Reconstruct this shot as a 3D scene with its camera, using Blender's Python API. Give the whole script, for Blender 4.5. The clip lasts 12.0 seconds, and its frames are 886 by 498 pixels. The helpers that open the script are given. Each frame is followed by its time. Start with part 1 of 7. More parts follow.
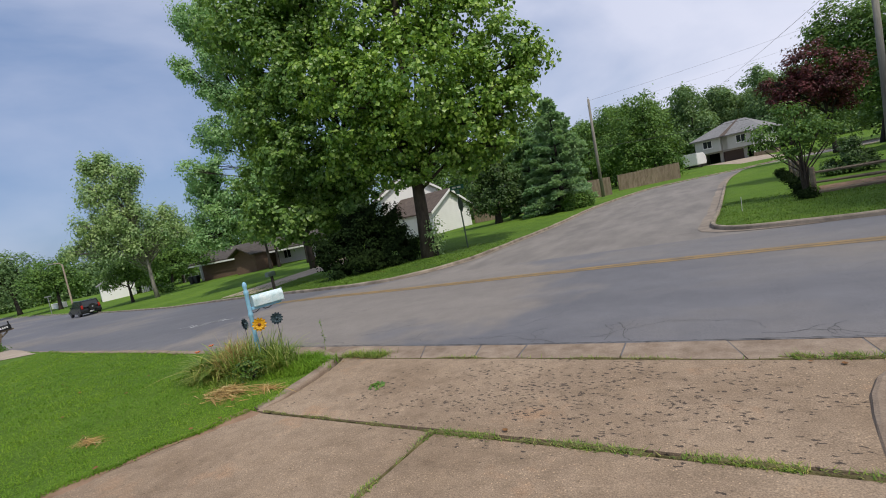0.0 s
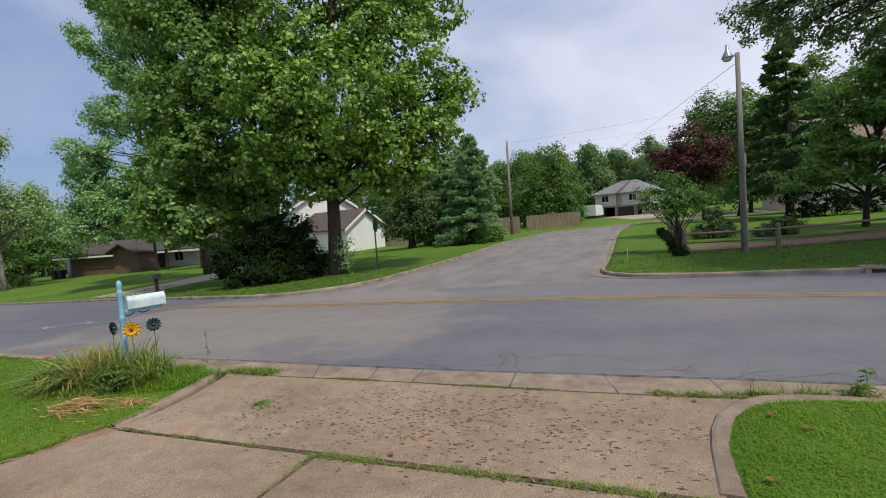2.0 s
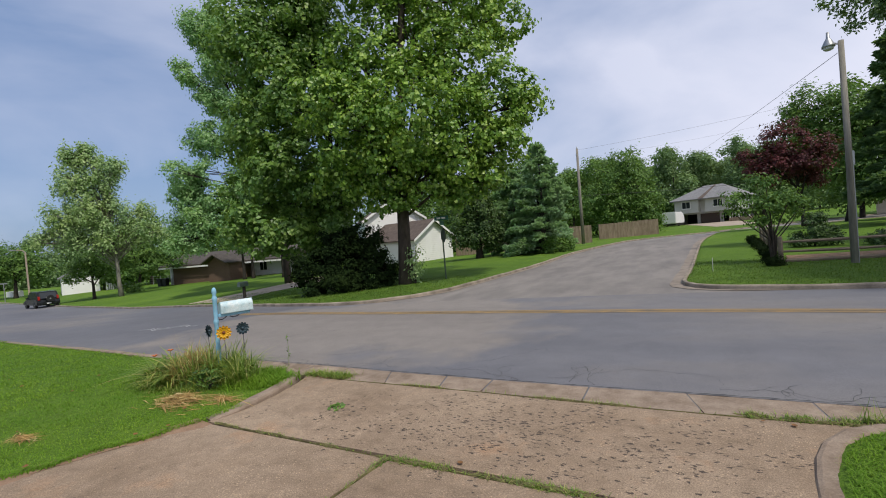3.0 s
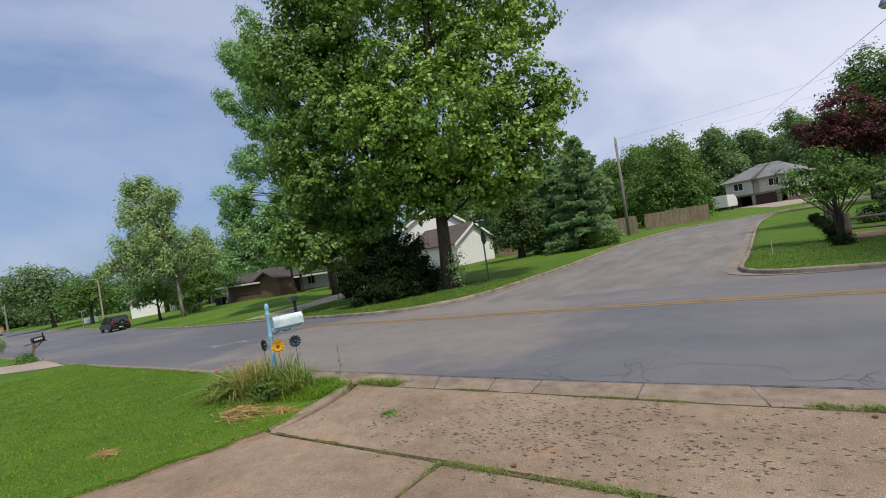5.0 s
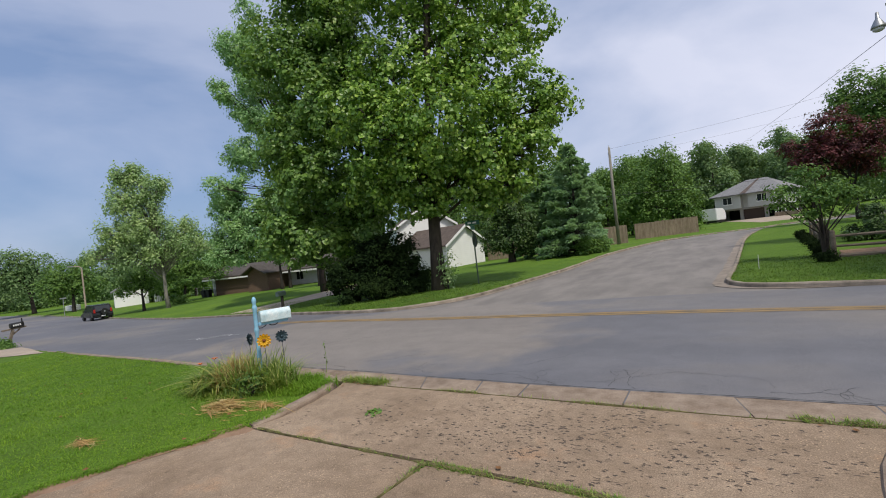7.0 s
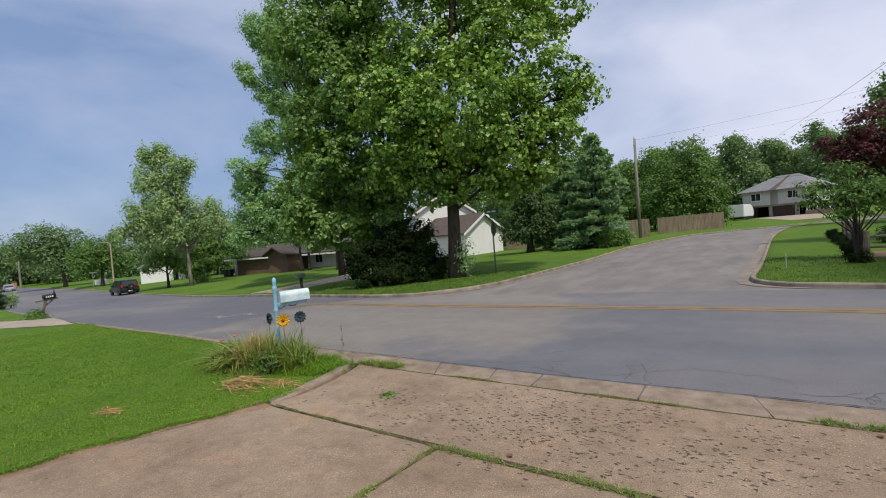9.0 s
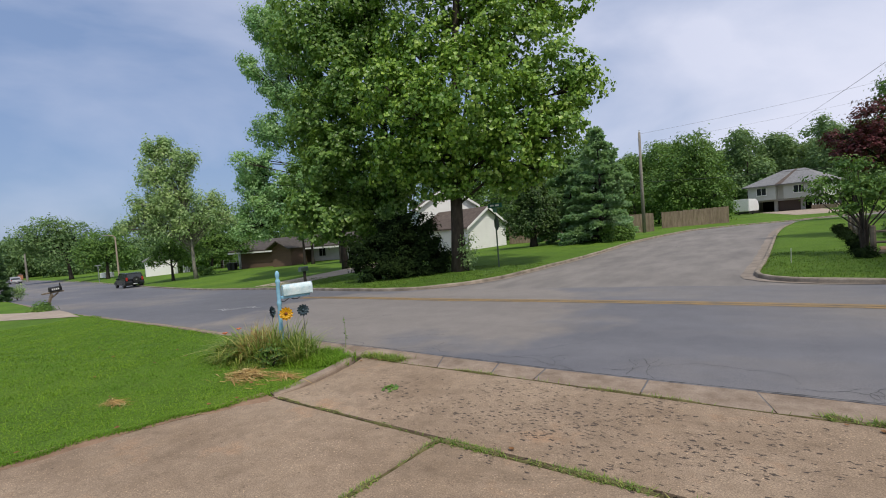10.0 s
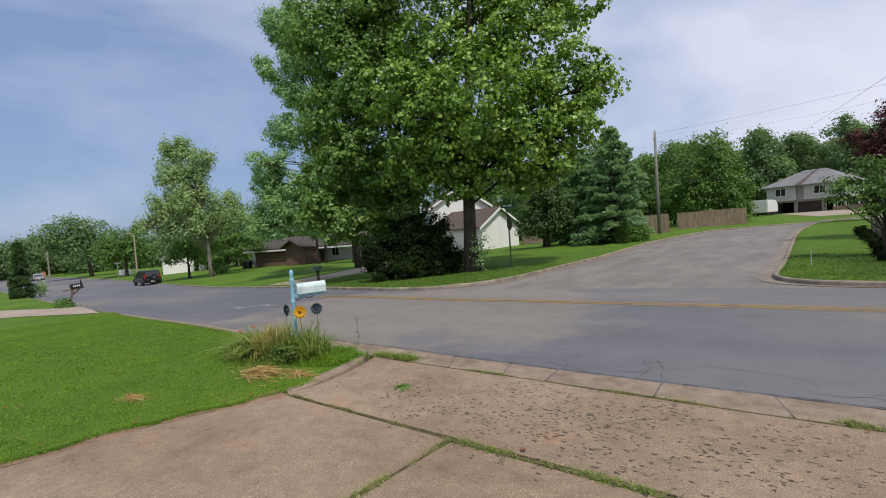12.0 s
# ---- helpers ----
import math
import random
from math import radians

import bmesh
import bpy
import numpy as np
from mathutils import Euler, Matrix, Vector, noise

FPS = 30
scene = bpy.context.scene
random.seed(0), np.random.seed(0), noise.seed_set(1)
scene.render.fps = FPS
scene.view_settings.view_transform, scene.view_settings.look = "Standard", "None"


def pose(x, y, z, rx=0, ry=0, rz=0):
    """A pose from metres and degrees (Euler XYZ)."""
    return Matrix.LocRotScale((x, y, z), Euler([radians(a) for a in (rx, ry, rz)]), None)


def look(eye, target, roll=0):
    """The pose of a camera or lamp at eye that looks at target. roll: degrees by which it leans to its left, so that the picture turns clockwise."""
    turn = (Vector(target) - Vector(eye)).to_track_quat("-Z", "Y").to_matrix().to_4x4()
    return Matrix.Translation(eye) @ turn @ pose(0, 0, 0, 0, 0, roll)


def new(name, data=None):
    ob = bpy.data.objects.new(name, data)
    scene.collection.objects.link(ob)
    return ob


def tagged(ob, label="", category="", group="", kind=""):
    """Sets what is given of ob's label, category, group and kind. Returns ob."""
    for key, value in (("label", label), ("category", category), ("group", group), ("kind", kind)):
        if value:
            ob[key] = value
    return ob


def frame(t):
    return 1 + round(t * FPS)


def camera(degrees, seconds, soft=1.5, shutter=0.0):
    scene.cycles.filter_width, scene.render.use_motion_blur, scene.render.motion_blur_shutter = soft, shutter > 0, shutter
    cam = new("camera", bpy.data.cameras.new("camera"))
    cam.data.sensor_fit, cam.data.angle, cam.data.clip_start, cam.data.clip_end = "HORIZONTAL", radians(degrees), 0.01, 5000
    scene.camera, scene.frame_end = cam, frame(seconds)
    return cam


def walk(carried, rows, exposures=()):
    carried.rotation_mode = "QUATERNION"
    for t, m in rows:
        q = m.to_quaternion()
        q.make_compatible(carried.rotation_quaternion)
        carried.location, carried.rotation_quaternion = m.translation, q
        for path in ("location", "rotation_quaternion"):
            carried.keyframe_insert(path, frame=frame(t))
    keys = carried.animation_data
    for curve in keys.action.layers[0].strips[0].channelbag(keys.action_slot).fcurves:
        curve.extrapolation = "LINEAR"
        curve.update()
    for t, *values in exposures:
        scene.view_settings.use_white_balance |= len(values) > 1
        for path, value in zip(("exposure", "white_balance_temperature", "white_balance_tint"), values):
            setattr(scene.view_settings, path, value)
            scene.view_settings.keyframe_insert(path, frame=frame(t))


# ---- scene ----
cam = camera(89.82, 12.0, soft=1.0)
PATH = [
    (0.0, pose(-0.047, 0.014, 1.792, 85.16, 11.08, 29.75)),
    (0.2, pose(-0.035, 0.048, 1.778, 84.49, 10.53, 27.24)),
    (0.5, pose(-0.031, 0.051, 1.753, 83.67, 5.48, 22.42)),
    (0.7, pose(-0.011, 0.066, 1.761, 83.41, 4.44, 17.54)),
    (1.0, pose(0.001, 0.047, 1.762, 84.68, 4.30, 17.68)),
    (1.5, pose(0.001, 0.037, 1.758, 85.79, 4.17, 17.95)),
    (2.0, pose(-0.000, 0.016, 1.761, 86.79, 4.24, 18.83)),
    (2.2, pose(-0.000, 0.018, 1.763, 87.38, 4.37, 20.90)),
    (2.5, pose(-0.004, -0.010, 1.756, 88.14, 4.41, 23.87)),
    (2.7, pose(0.014, -0.022, 1.762, 88.49, 4.59, 25.65)),
    (3.0, pose(0.003, -0.015, 1.754, 88.78, 4.76, 27.54)),
    (5.0, pose(0.033, -0.023, 1.760, 89.85, 8.83, 32.84)),
    (5.5, pose(0.020, -0.004, 1.752, 90.35, 8.58, 33.42)),
    (6.0, pose(0.008, 0.011, 1.745, 90.26, 8.28, 33.30)),
    (6.5, pose(0.017, -0.003, 1.748, 90.10, 7.50, 32.36)),
    (7.0, pose(0.006, -0.019, 1.745, 89.88, 6.47, 31.63)),
    (9.0, pose(-0.005, -0.018, 1.736, 88.53, 4.61, 33.97)),
    (9.5, pose(-0.002, -0.008, 1.734, 88.06, 4.53, 34.19)),
    (10.0, pose(-0.004, -0.007, 1.732, 87.79, 4.46, 34.39)),
    (10.5, pose(0.001, -0.008, 1.737, 87.73, 4.46, 34.75)),
    (11.0, pose(0.006, -0.010, 1.735, 87.68, 4.55, 35.06)),
    (11.5, pose(0.001, -0.013, 1.734, 87.79, 4.42, 35.59)),
    (12.0, pose(-0.001, -0.017, 1.734, 87.90, 4.18, 35.99)),
]
walk(cam, PATH)

# ---- daylight: hazy sun from the right, thin cloud over a pale blue sky ----
SUN_AZ, SUN_EL = radians(120), radians(58)          # clockwise from +y
world = bpy.data.worlds.new("sky")
scene.world = world
world.use_nodes = True
wn, wl = world.node_tree.nodes, world.node_tree.links
wn.clear()
sky = wn.new("ShaderNodeTexSky")
sky.sky_type, sky.sun_disc = "NISHITA", False
sky.sun_elevation, sky.sun_rotation = SUN_EL, SUN_AZ
sky.air_density, sky.dust_density, sky.ozone_density = 1.0, 1.6, 1.4
coord = wn.new("ShaderNodeTexCoord")
stretch = wn.new("ShaderNodeMapping")
stretch.inputs["Scale"].default_value = (1.0, 1.0, 2.2)
stretch.inputs["Rotation"].default_value = (0.25, 0.3, 0.4)
cirrus = wn.new("ShaderNodeTexNoise")
cirrus.inputs["Scale"].default_value, cirrus.inputs["Detail"].default_value = 1.7, 7
cirrus.inputs["Roughness"].default_value, cirrus.inputs["Distortion"].default_value = 0.48, 0.35
veil = wn.new("ShaderNodeValToRGB")
veil.color_ramp.elements[0].position, veil.color_ramp.elements[0].color = 0.40, (0.0, 0.0, 0.0, 1)
veil.color_ramp.elements[1].position, veil.color_ramp.elements[1].color = 0.64, (0.56, 0.56, 0.56, 1)
cloudmix = wn.new("ShaderNodeMixRGB")
cloudmix.inputs[2].default_value = (6.9, 7.1, 8.4, 1)
bg = wn.new("ShaderNodeBackground")
bg.inputs["Strength"].default_value = 0.113
wout = wn.new("ShaderNodeOutputWorld")
wl.new(coord.outputs["Generated"], stretch.inputs["Vector"])
wl.new(stretch.outputs["Vector"], cirrus.inputs["Vector"])
wl.new(cirrus.outputs["Fac"], veil.inputs["Fac"])
side = wn.new("ShaderNodeSeparateXYZ")
haze = wn.new("ShaderNodeMath")
haze.operation, haze.use_clamp = "MULTIPLY_ADD", True
haze.inputs[1].default_value = 0.62
lift = wn.new("ShaderNodeMath")
lift.operation = "ADD"
lift.inputs[1].default_value = 0.29
wl.new(coord.outputs["Generated"], side.inputs[0])
wl.new(side.outputs["X"], haze.inputs[0])
wl.new(veil.outputs["Color"], lift.inputs[0])
wl.new(lift.outputs[0], haze.inputs[2])
wl.new(haze.outputs[0], cloudmix.inputs[0])
milky = wn.new("ShaderNodeMixRGB")
milky.inputs[0].default_value, milky.inputs[2].default_value = 0.62, (2.35, 3.35, 5.7, 1)
wl.new(sky.outputs["Color"], milky.inputs[1])
wl.new(milky.outputs["Color"], cloudmix.inputs[1])
wl.new(cloudmix.outputs["Color"], bg.inputs["Color"])
wl.new(bg.outputs["Background"], wout.inputs["Surface"])
sun = new("sun", bpy.data.lights.new("sun", "SUN"))
sun.data.energy, sun.data.angle, sun.data.color = 3.0, radians(2.5), (1.0, 0.93, 0.81)
to_sun = Vector((math.sin(SUN_AZ) * math.cos(SUN_EL), math.cos(SUN_AZ) * math.cos(SUN_EL), math.sin(SUN_EL)))
sun.matrix_world = look(to_sun * 60, (0, 0, 0))


# ---- materials ----
def material(name, build):
    m = bpy.data.materials.new(name)
    m.use_nodes = True
    nodes, links = m.node_tree.nodes, m.node_tree.links
    shader = nodes["Principled BSDF"]
    build(nodes, links, shader)
    return m


def noise_tex(nodes, links, scale, detail=4, rough=0.55, stretchv=(1, 1, 1), space="Object"):
    tc, mp, nt = nodes.new("ShaderNodeTexCoord"), nodes.new("ShaderNodeMapping"), nodes.new("ShaderNodeTexNoise")
    mp.inputs["Scale"].default_value = stretchv
    nt.inputs["Scale"].default_value, nt.inputs["Detail"].default_value, nt.inputs["Roughness"].default_value = scale, detail, rough
    links.new(tc.outputs[space], mp.inputs["Vector"])
    links.new(mp.outputs["Vector"], nt.inputs["Vector"])
    return nt.outputs["Fac"]


def ramp(nodes, links, fac, stops):
    r = nodes.new("ShaderNodeValToRGB")
    while len(r.color_ramp.elements) < len(stops):
        r.color_ramp.elements.new(0.5)
    for e, (p, c) in zip(r.color_ramp.elements, stops):
        e.position, e.color = p, (*c, 1)
    links.new(fac, r.inputs["Fac"])
    return r.outputs["Color"]


def mix(nodes, links, fac, a, b, mode="MIX"):
    m = nodes.new("ShaderNodeMixRGB")
    m.blend_type = mode
    for sock, v in zip(m.inputs, (fac, a, b)):
        if isinstance(v, (int, float)):
            sock.default_value = v
        elif isinstance(v, tuple):
            sock.default_value = (*v, 1)
        else:
            links.new(v, sock)
    return m.outputs["Color"]


def bump(nodes, links, shader, height, strength=0.3, dist=0.01):
    b = nodes.new("ShaderNodeBump")
    b.inputs["Strength"].default_value, b.inputs["Distance"].default_value = strength, dist
    links.new(height, b.inputs["Height"])
    links.new(b.outputs["Normal"], shader.inputs["Normal"])


def grained(name, dark, light, scale=6, fine=60, rough=0.85, relief=0.3, dist=0.01, big=0.35, stretchv=(1, 1, 1), metal=0.0, spots=0.35):
    """A surface with broad stains and fine grain between two colours."""
    def build(nodes, links, s):
        a = noise_tex(nodes, links, big, 5, 0.6)
        b = noise_tex(nodes, links, fine, 3, 0.6, stretchv)
        c = noise_tex(nodes, links, scale, 5, 0.6, stretchv)
        col = ramp(nodes, links, c, [(0.3, dark), (0.7, light)])
        stain = ramp(nodes, links, a, [(0.3, tuple(0.72 + 0 * v for v in dark)), (0.65, (1, 1, 1))])
        col = mix(nodes, links, 0.7, col, stain, "MULTIPLY")
        grain = ramp(nodes, links, b, [(0.3, (0.6, 0.6, 0.6)), (0.7, (1.15, 1.15, 1.15))])
        col = mix(nodes, links, spots, col, grain, "MULTIPLY")
        links.new(col, s.inputs["Base Color"])
        s.inputs["Roughness"].default_value, s.inputs["Metallic"].default_value = rough, metal
        bump(nodes, links, s, b, relief, dist)
    return material(name, build)


def leafy(name, dark, light, translucent=0.32, rough=0.55, fresh=None, gloss=0.4):
    """Leaves: each one its own tint, light passing through."""
    def build(nodes, links, s):
        g = nodes.new("ShaderNodeNewGeometry")
        patch = noise_tex(nodes, links, 0.55, 3, 0.6)
        col = ramp(nodes, links, g.outputs["Random Per Island"], [(0.0, dark), (0.7, light), (1.0, fresh or light)])
        tint = ramp(nodes, links, patch, [(0.3, (0.62, 0.74, 0.78)), (0.7, (1.2, 1.1, 0.85))])
        col = mix(nodes, links, 0.8, col, tint, "MULTIPLY")
        links.new(col, s.inputs["Base Color"])
        s.inputs["Roughness"].default_value = rough
        s.inputs["Specular IOR Level"].default_value = gloss
        t = nodes.new("ShaderNodeBsdfTranslucent")
        links.new(mix(nodes, links, 0.35, col, (0.35, 0.5, 0.05)), t.inputs["Color"])
        m = nodes.new("ShaderNodeMixShader")
        m.inputs[0].default_value = translucent
        links.new(s.outputs[0], m.inputs[1])
        links.new(t.outputs[0], m.inputs[2])
        links.new(m.outputs[0], nodes["Material Output"].inputs["Surface"])
    return material(name, build)


def plain(name, colour, rough=0.5, metal=0.0, vary=0.15, scale=5):
    def build(nodes, links, s):
        n = noise_tex(nodes, links, scale, 5, 0.6)
        lo = tuple(c * (1 - vary) for c in colour)
        links.new(ramp(nodes, links, n, [(0.3, lo), (0.7, colour)]), s.inputs["Base Color"])
        s.inputs["Roughness"].default_value, s.inputs["Metallic"].default_value = rough, metal
    return material(name, build)


def build_asphalt(nodes, links, s):
    tc = nodes.new("ShaderNodeTexCoord")
    broad = noise_tex(nodes, links, 0.16, 5, 0.6, (0.5, 1.0, 1))
    lanes = noise_tex(nodes, links, 0.6, 4, 0.6, (0.12, 1.0, 1))
    grit = noise_tex(nodes, links, 90, 2, 0.6)
    mid = noise_tex(nodes, links, 2.2, 6, 0.65)
    col = ramp(nodes, links, broad, [(0.35, (0.122, 0.125, 0.143)), (0.5, (0.148, 0.148, 0.163)), (0.64, (0.21, 0.192, 0.178))])
    spot = nodes.new("ShaderNodeVectorMath")
    spot.operation = "DISTANCE"
    spot.inputs[1].default_value = (-7.5, 8.6, 0)
    links.new(tc.outputs["Object"], spot.inputs[0])
    wear = nodes.new("ShaderNodeMath")
    wear.operation = "MULTIPLY_ADD"
    wear.inputs[1].default_value = -0.092
    links.new(spot.outputs["Value"], wear.inputs[0])
    links.new(noise_tex(nodes, links, 0.35, 4, 0.6), wear.inputs[2])
    col = mix(nodes, links, ramp(nodes, links, wear.outputs[0], [(0.0, (0, 0, 0)), (0.16, (0.85, 0.85, 0.85))]), col, (0.238, 0.212, 0.19))
    col = mix(nodes, links, 0.35, col, ramp(nodes, links, lanes, [(0.35, (0.7, 0.7, 0.72)), (0.65, (1.1, 1.1, 1.1))]), "MULTIPLY")
    col = mix(nodes, links, 0.5, col, ramp(nodes, links, mid, [(0.3, (0.78, 0.78, 0.78)), (0.7, (1.1, 1.1, 1.1))]), "MULTIPLY")
    col = mix(nodes, links, 0.5, col, ramp(nodes, links, grit, [(0.3, (0.6, 0.6, 0.6)), (0.7, (1.3, 1.3, 1.3))]), "MULTIPLY")
    links.new(col, s.inputs["Base Color"])
    s.inputs["Roughness"].default_value = 0.86
    bump(nodes, links, s, grit, 0.35, 0.006)


def build_concrete(nodes, links, s):
    broad = noise_tex(nodes, links, 0.55, 6, 0.65)
    mid = noise_tex(nodes, links, 7, 6, 0.7)
    grit = noise_tex(nodes, links, 110, 2, 0.6)
    col = ramp(nodes, links, broad, [(0.32, (0.232, 0.168, 0.113)), (0.5, (0.305, 0.229, 0.162)), (0.7, (0.365, 0.283, 0.206))])
    col = mix(nodes, links, 0.6, col, ramp(nodes, links, mid, [(0.3, (0.66, 0.63, 0.60)), (0.7, (1.14, 1.14, 1.14))]), "MULTIPLY")
    col = mix(nodes, links, 0.65, col, ramp(nodes, links, grit, [(0.35, (0.5, 0.48, 0.46)), (0.68, (1.4, 1.38, 1.34))]), "MULTIPLY")
    tc, mp, vor = nodes.new("ShaderNodeTexCoord"), nodes.new("ShaderNodeMapping"), nodes.new("ShaderNodeTexVoronoi")
    vor.inputs["Scale"].default_value = 38
    links.new(tc.outputs["Object"], vor.inputs["Vector"])
    stones = ramp(nodes, links, vor.outputs["Distance"], [(0.15, (2.3, 2.25, 2.1)), (0.24, (1, 1, 1))])
    col = mix(nodes, links, ramp(nodes, links, noise_tex(nodes, links, 1.4, 4, 0.6), [(0.42, (0.12, 0.12, 0.12)), (0.62, (0.7, 0.7, 0.7))]), col, stones, "MULTIPLY")
    dust = ramp(nodes, links, noise_tex(nodes, links, 2.6, 7, 0.75, (0.7, 1.2, 1)), [(0.34, (0.80, 0.79, 0.77)), (0.5, (1, 1, 1)), (0.68, (1.08, 1.07, 1.04))])
    col = mix(nodes, links, 0.75, col, dust, "MULTIPLY")
    specks = ramp(nodes, links, noise_tex(nodes, links, 24, 3, 0.6), [(0.27, (0.35, 0.32, 0.3)), (0.34, (1, 1, 1))])
    col = mix(nodes, links, 0.8, col, specks, "MULTIPLY")
    rust = ramp(nodes, links, noise_tex(nodes, links, 1.1, 5, 0.7), [(0.56, (1, 1, 1)), (0.72, (1.12, 0.86, 0.66))])
    col = mix(nodes, links, 0.7, col, rust, "MULTIPLY")
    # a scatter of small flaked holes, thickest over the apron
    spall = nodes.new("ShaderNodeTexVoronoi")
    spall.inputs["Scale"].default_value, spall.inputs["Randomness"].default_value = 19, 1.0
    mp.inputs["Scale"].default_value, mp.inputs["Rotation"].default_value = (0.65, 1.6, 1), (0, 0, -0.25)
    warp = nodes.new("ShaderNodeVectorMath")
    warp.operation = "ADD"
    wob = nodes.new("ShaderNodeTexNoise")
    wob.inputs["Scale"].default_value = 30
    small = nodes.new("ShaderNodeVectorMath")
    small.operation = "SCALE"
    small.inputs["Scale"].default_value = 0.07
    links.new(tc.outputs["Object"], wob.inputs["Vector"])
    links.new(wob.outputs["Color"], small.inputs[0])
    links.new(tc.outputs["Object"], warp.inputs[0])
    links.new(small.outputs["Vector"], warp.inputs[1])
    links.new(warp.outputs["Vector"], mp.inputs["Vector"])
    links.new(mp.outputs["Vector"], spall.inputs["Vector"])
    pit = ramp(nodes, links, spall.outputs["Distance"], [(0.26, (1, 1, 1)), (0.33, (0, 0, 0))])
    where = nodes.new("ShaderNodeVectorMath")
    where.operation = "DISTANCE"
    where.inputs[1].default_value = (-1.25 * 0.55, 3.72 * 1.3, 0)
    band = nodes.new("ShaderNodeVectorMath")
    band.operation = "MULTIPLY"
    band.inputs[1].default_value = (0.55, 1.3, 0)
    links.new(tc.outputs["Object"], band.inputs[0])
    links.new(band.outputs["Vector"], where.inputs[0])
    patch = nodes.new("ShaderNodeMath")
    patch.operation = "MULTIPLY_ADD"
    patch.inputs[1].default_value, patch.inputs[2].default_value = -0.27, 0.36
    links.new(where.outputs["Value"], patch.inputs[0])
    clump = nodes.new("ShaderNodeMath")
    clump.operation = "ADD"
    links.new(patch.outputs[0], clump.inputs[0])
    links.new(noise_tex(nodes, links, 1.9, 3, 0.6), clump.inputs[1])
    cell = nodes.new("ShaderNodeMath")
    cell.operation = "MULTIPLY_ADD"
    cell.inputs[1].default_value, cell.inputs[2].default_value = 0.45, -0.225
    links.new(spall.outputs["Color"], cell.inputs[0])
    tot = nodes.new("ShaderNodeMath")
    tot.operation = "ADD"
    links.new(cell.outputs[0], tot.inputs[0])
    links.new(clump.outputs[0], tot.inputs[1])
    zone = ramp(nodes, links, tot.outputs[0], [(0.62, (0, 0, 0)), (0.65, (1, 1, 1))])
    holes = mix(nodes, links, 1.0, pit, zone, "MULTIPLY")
    # the shade inside the holes is painted as a dark brown
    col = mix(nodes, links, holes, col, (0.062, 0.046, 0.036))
    links.new(col, s.inputs["Base Color"])
    s.inputs["Roughness"].default_value = 0.92
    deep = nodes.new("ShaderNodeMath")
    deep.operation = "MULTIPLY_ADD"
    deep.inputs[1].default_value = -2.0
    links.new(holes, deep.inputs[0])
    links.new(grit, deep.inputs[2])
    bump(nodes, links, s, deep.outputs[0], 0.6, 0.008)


def build_lawn(nodes, links, s):
    broad = noise_tex(nodes, links, 0.22, 5, 0.6)
    mid = noise_tex(nodes, links, 1.6, 5, 0.6)
    fine = noise_tex(nodes, links, 26, 4, 0.7)
    col = ramp(nodes, links, broad, [(0.3, (0.075, 0.155, 0.020)), (0.7, (0.12, 0.215, 0.026))])
    col = mix(nodes, links, 0.6, col, ramp(nodes, links, mid, [(0.28, (0.75, 0.7, 0.7)), (0.5, (1, 1, 1)), (0.75, (1.3, 1.12, 1.1))]), "MULTIPLY")
    col = mix(nodes, links, 0.7, col, ramp(nodes, links, fine, [(0.3, (0.45, 0.5, 0.45)), (0.7, (1.4, 1.3, 1.2))]), "MULTIPLY")
    links.new(col, s.inputs["Base Color"])
    s.inputs["Roughness"].default_value = 0.9
    s.inputs["Specular IOR Level"].default_value = 0.15
    bump(nodes, links, s, fine, 0.9, 0.04)


ASPHALT = material("asphalt", build_asphalt)
SIDE_ASPHALT = grained("tan_asphalt", (0.175, 0.160, 0.150), (0.27, 0.245, 0.225), 1.2, 90, 0.88, 0.35, 0.006, 0.22, (1, 0.35, 1))
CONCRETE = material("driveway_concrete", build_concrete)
LAWN = material("lawn", build_lawn)
KERB = grained("kerb_concrete", (0.22, 0.158, 0.112), (0.375, 0.295, 0.225), 5, 70, 0.92, 0.7, 0.008, 1.1, spots=0.6)
OLD_KERB = grained("old_kerb_concrete", (0.17, 0.142, 0.11), (0.42, 0.355, 0.28), 2.5, 50, 0.95, 0.8, 0.01, 0.5, spots=0.6)
PALE_DRIVE = grained("pale_concrete", (0.33, 0.265, 0.205), (0.46, 0.375, 0.295), 2, 70, 0.9)
YELLOW = grained("worn_yellow_paint", (0.21, 0.165, 0.11), (0.36, 0.235, 0.095), 3, 40, 0.8, 0.2, 0.003, 0.5, spots=0.7)
CHALK = grained("faded_white_paint", (0.32, 0.32, 0.33), (0.52, 0.52, 0.53), 6, 50, 0.85, 0.1, 0.002)
BARK = grained("brown_bark", (0.035, 0.026, 0.02), (0.10, 0.078, 0.06), 7, 30, 0.95, 0.9, 0.04, 1.2, (1, 1, 0.25))
PALE_BARK = grained("pale_mottled_bark", (0.10, 0.09, 0.075), (0.36, 0.34, 0.29), 3, 22, 0.9, 0.5, 0.02, 1.0, (1, 1, 0.5))
DARK_BARK = grained("dark_bark", (0.02, 0.016, 0.013), (0.055, 0.044, 0.036), 6, 30, 0.95, 0.8, 0.03, 1.2, (1, 1, 0.3))
LEAF_SYC = leafy("sycamore_leaf", (0.062, 0.155, 0.022), (0.235, 0.40, 0.058), 0.3, 0.42, (0.42, 0.57, 0.13), 0.5)
LEAF_DARK = leafy("shade_leaf", (0.06, 0.145, 0.03), (0.185, 0.325, 0.065), 0.4, 0.45, (0.32, 0.46, 0.14), 0.5)
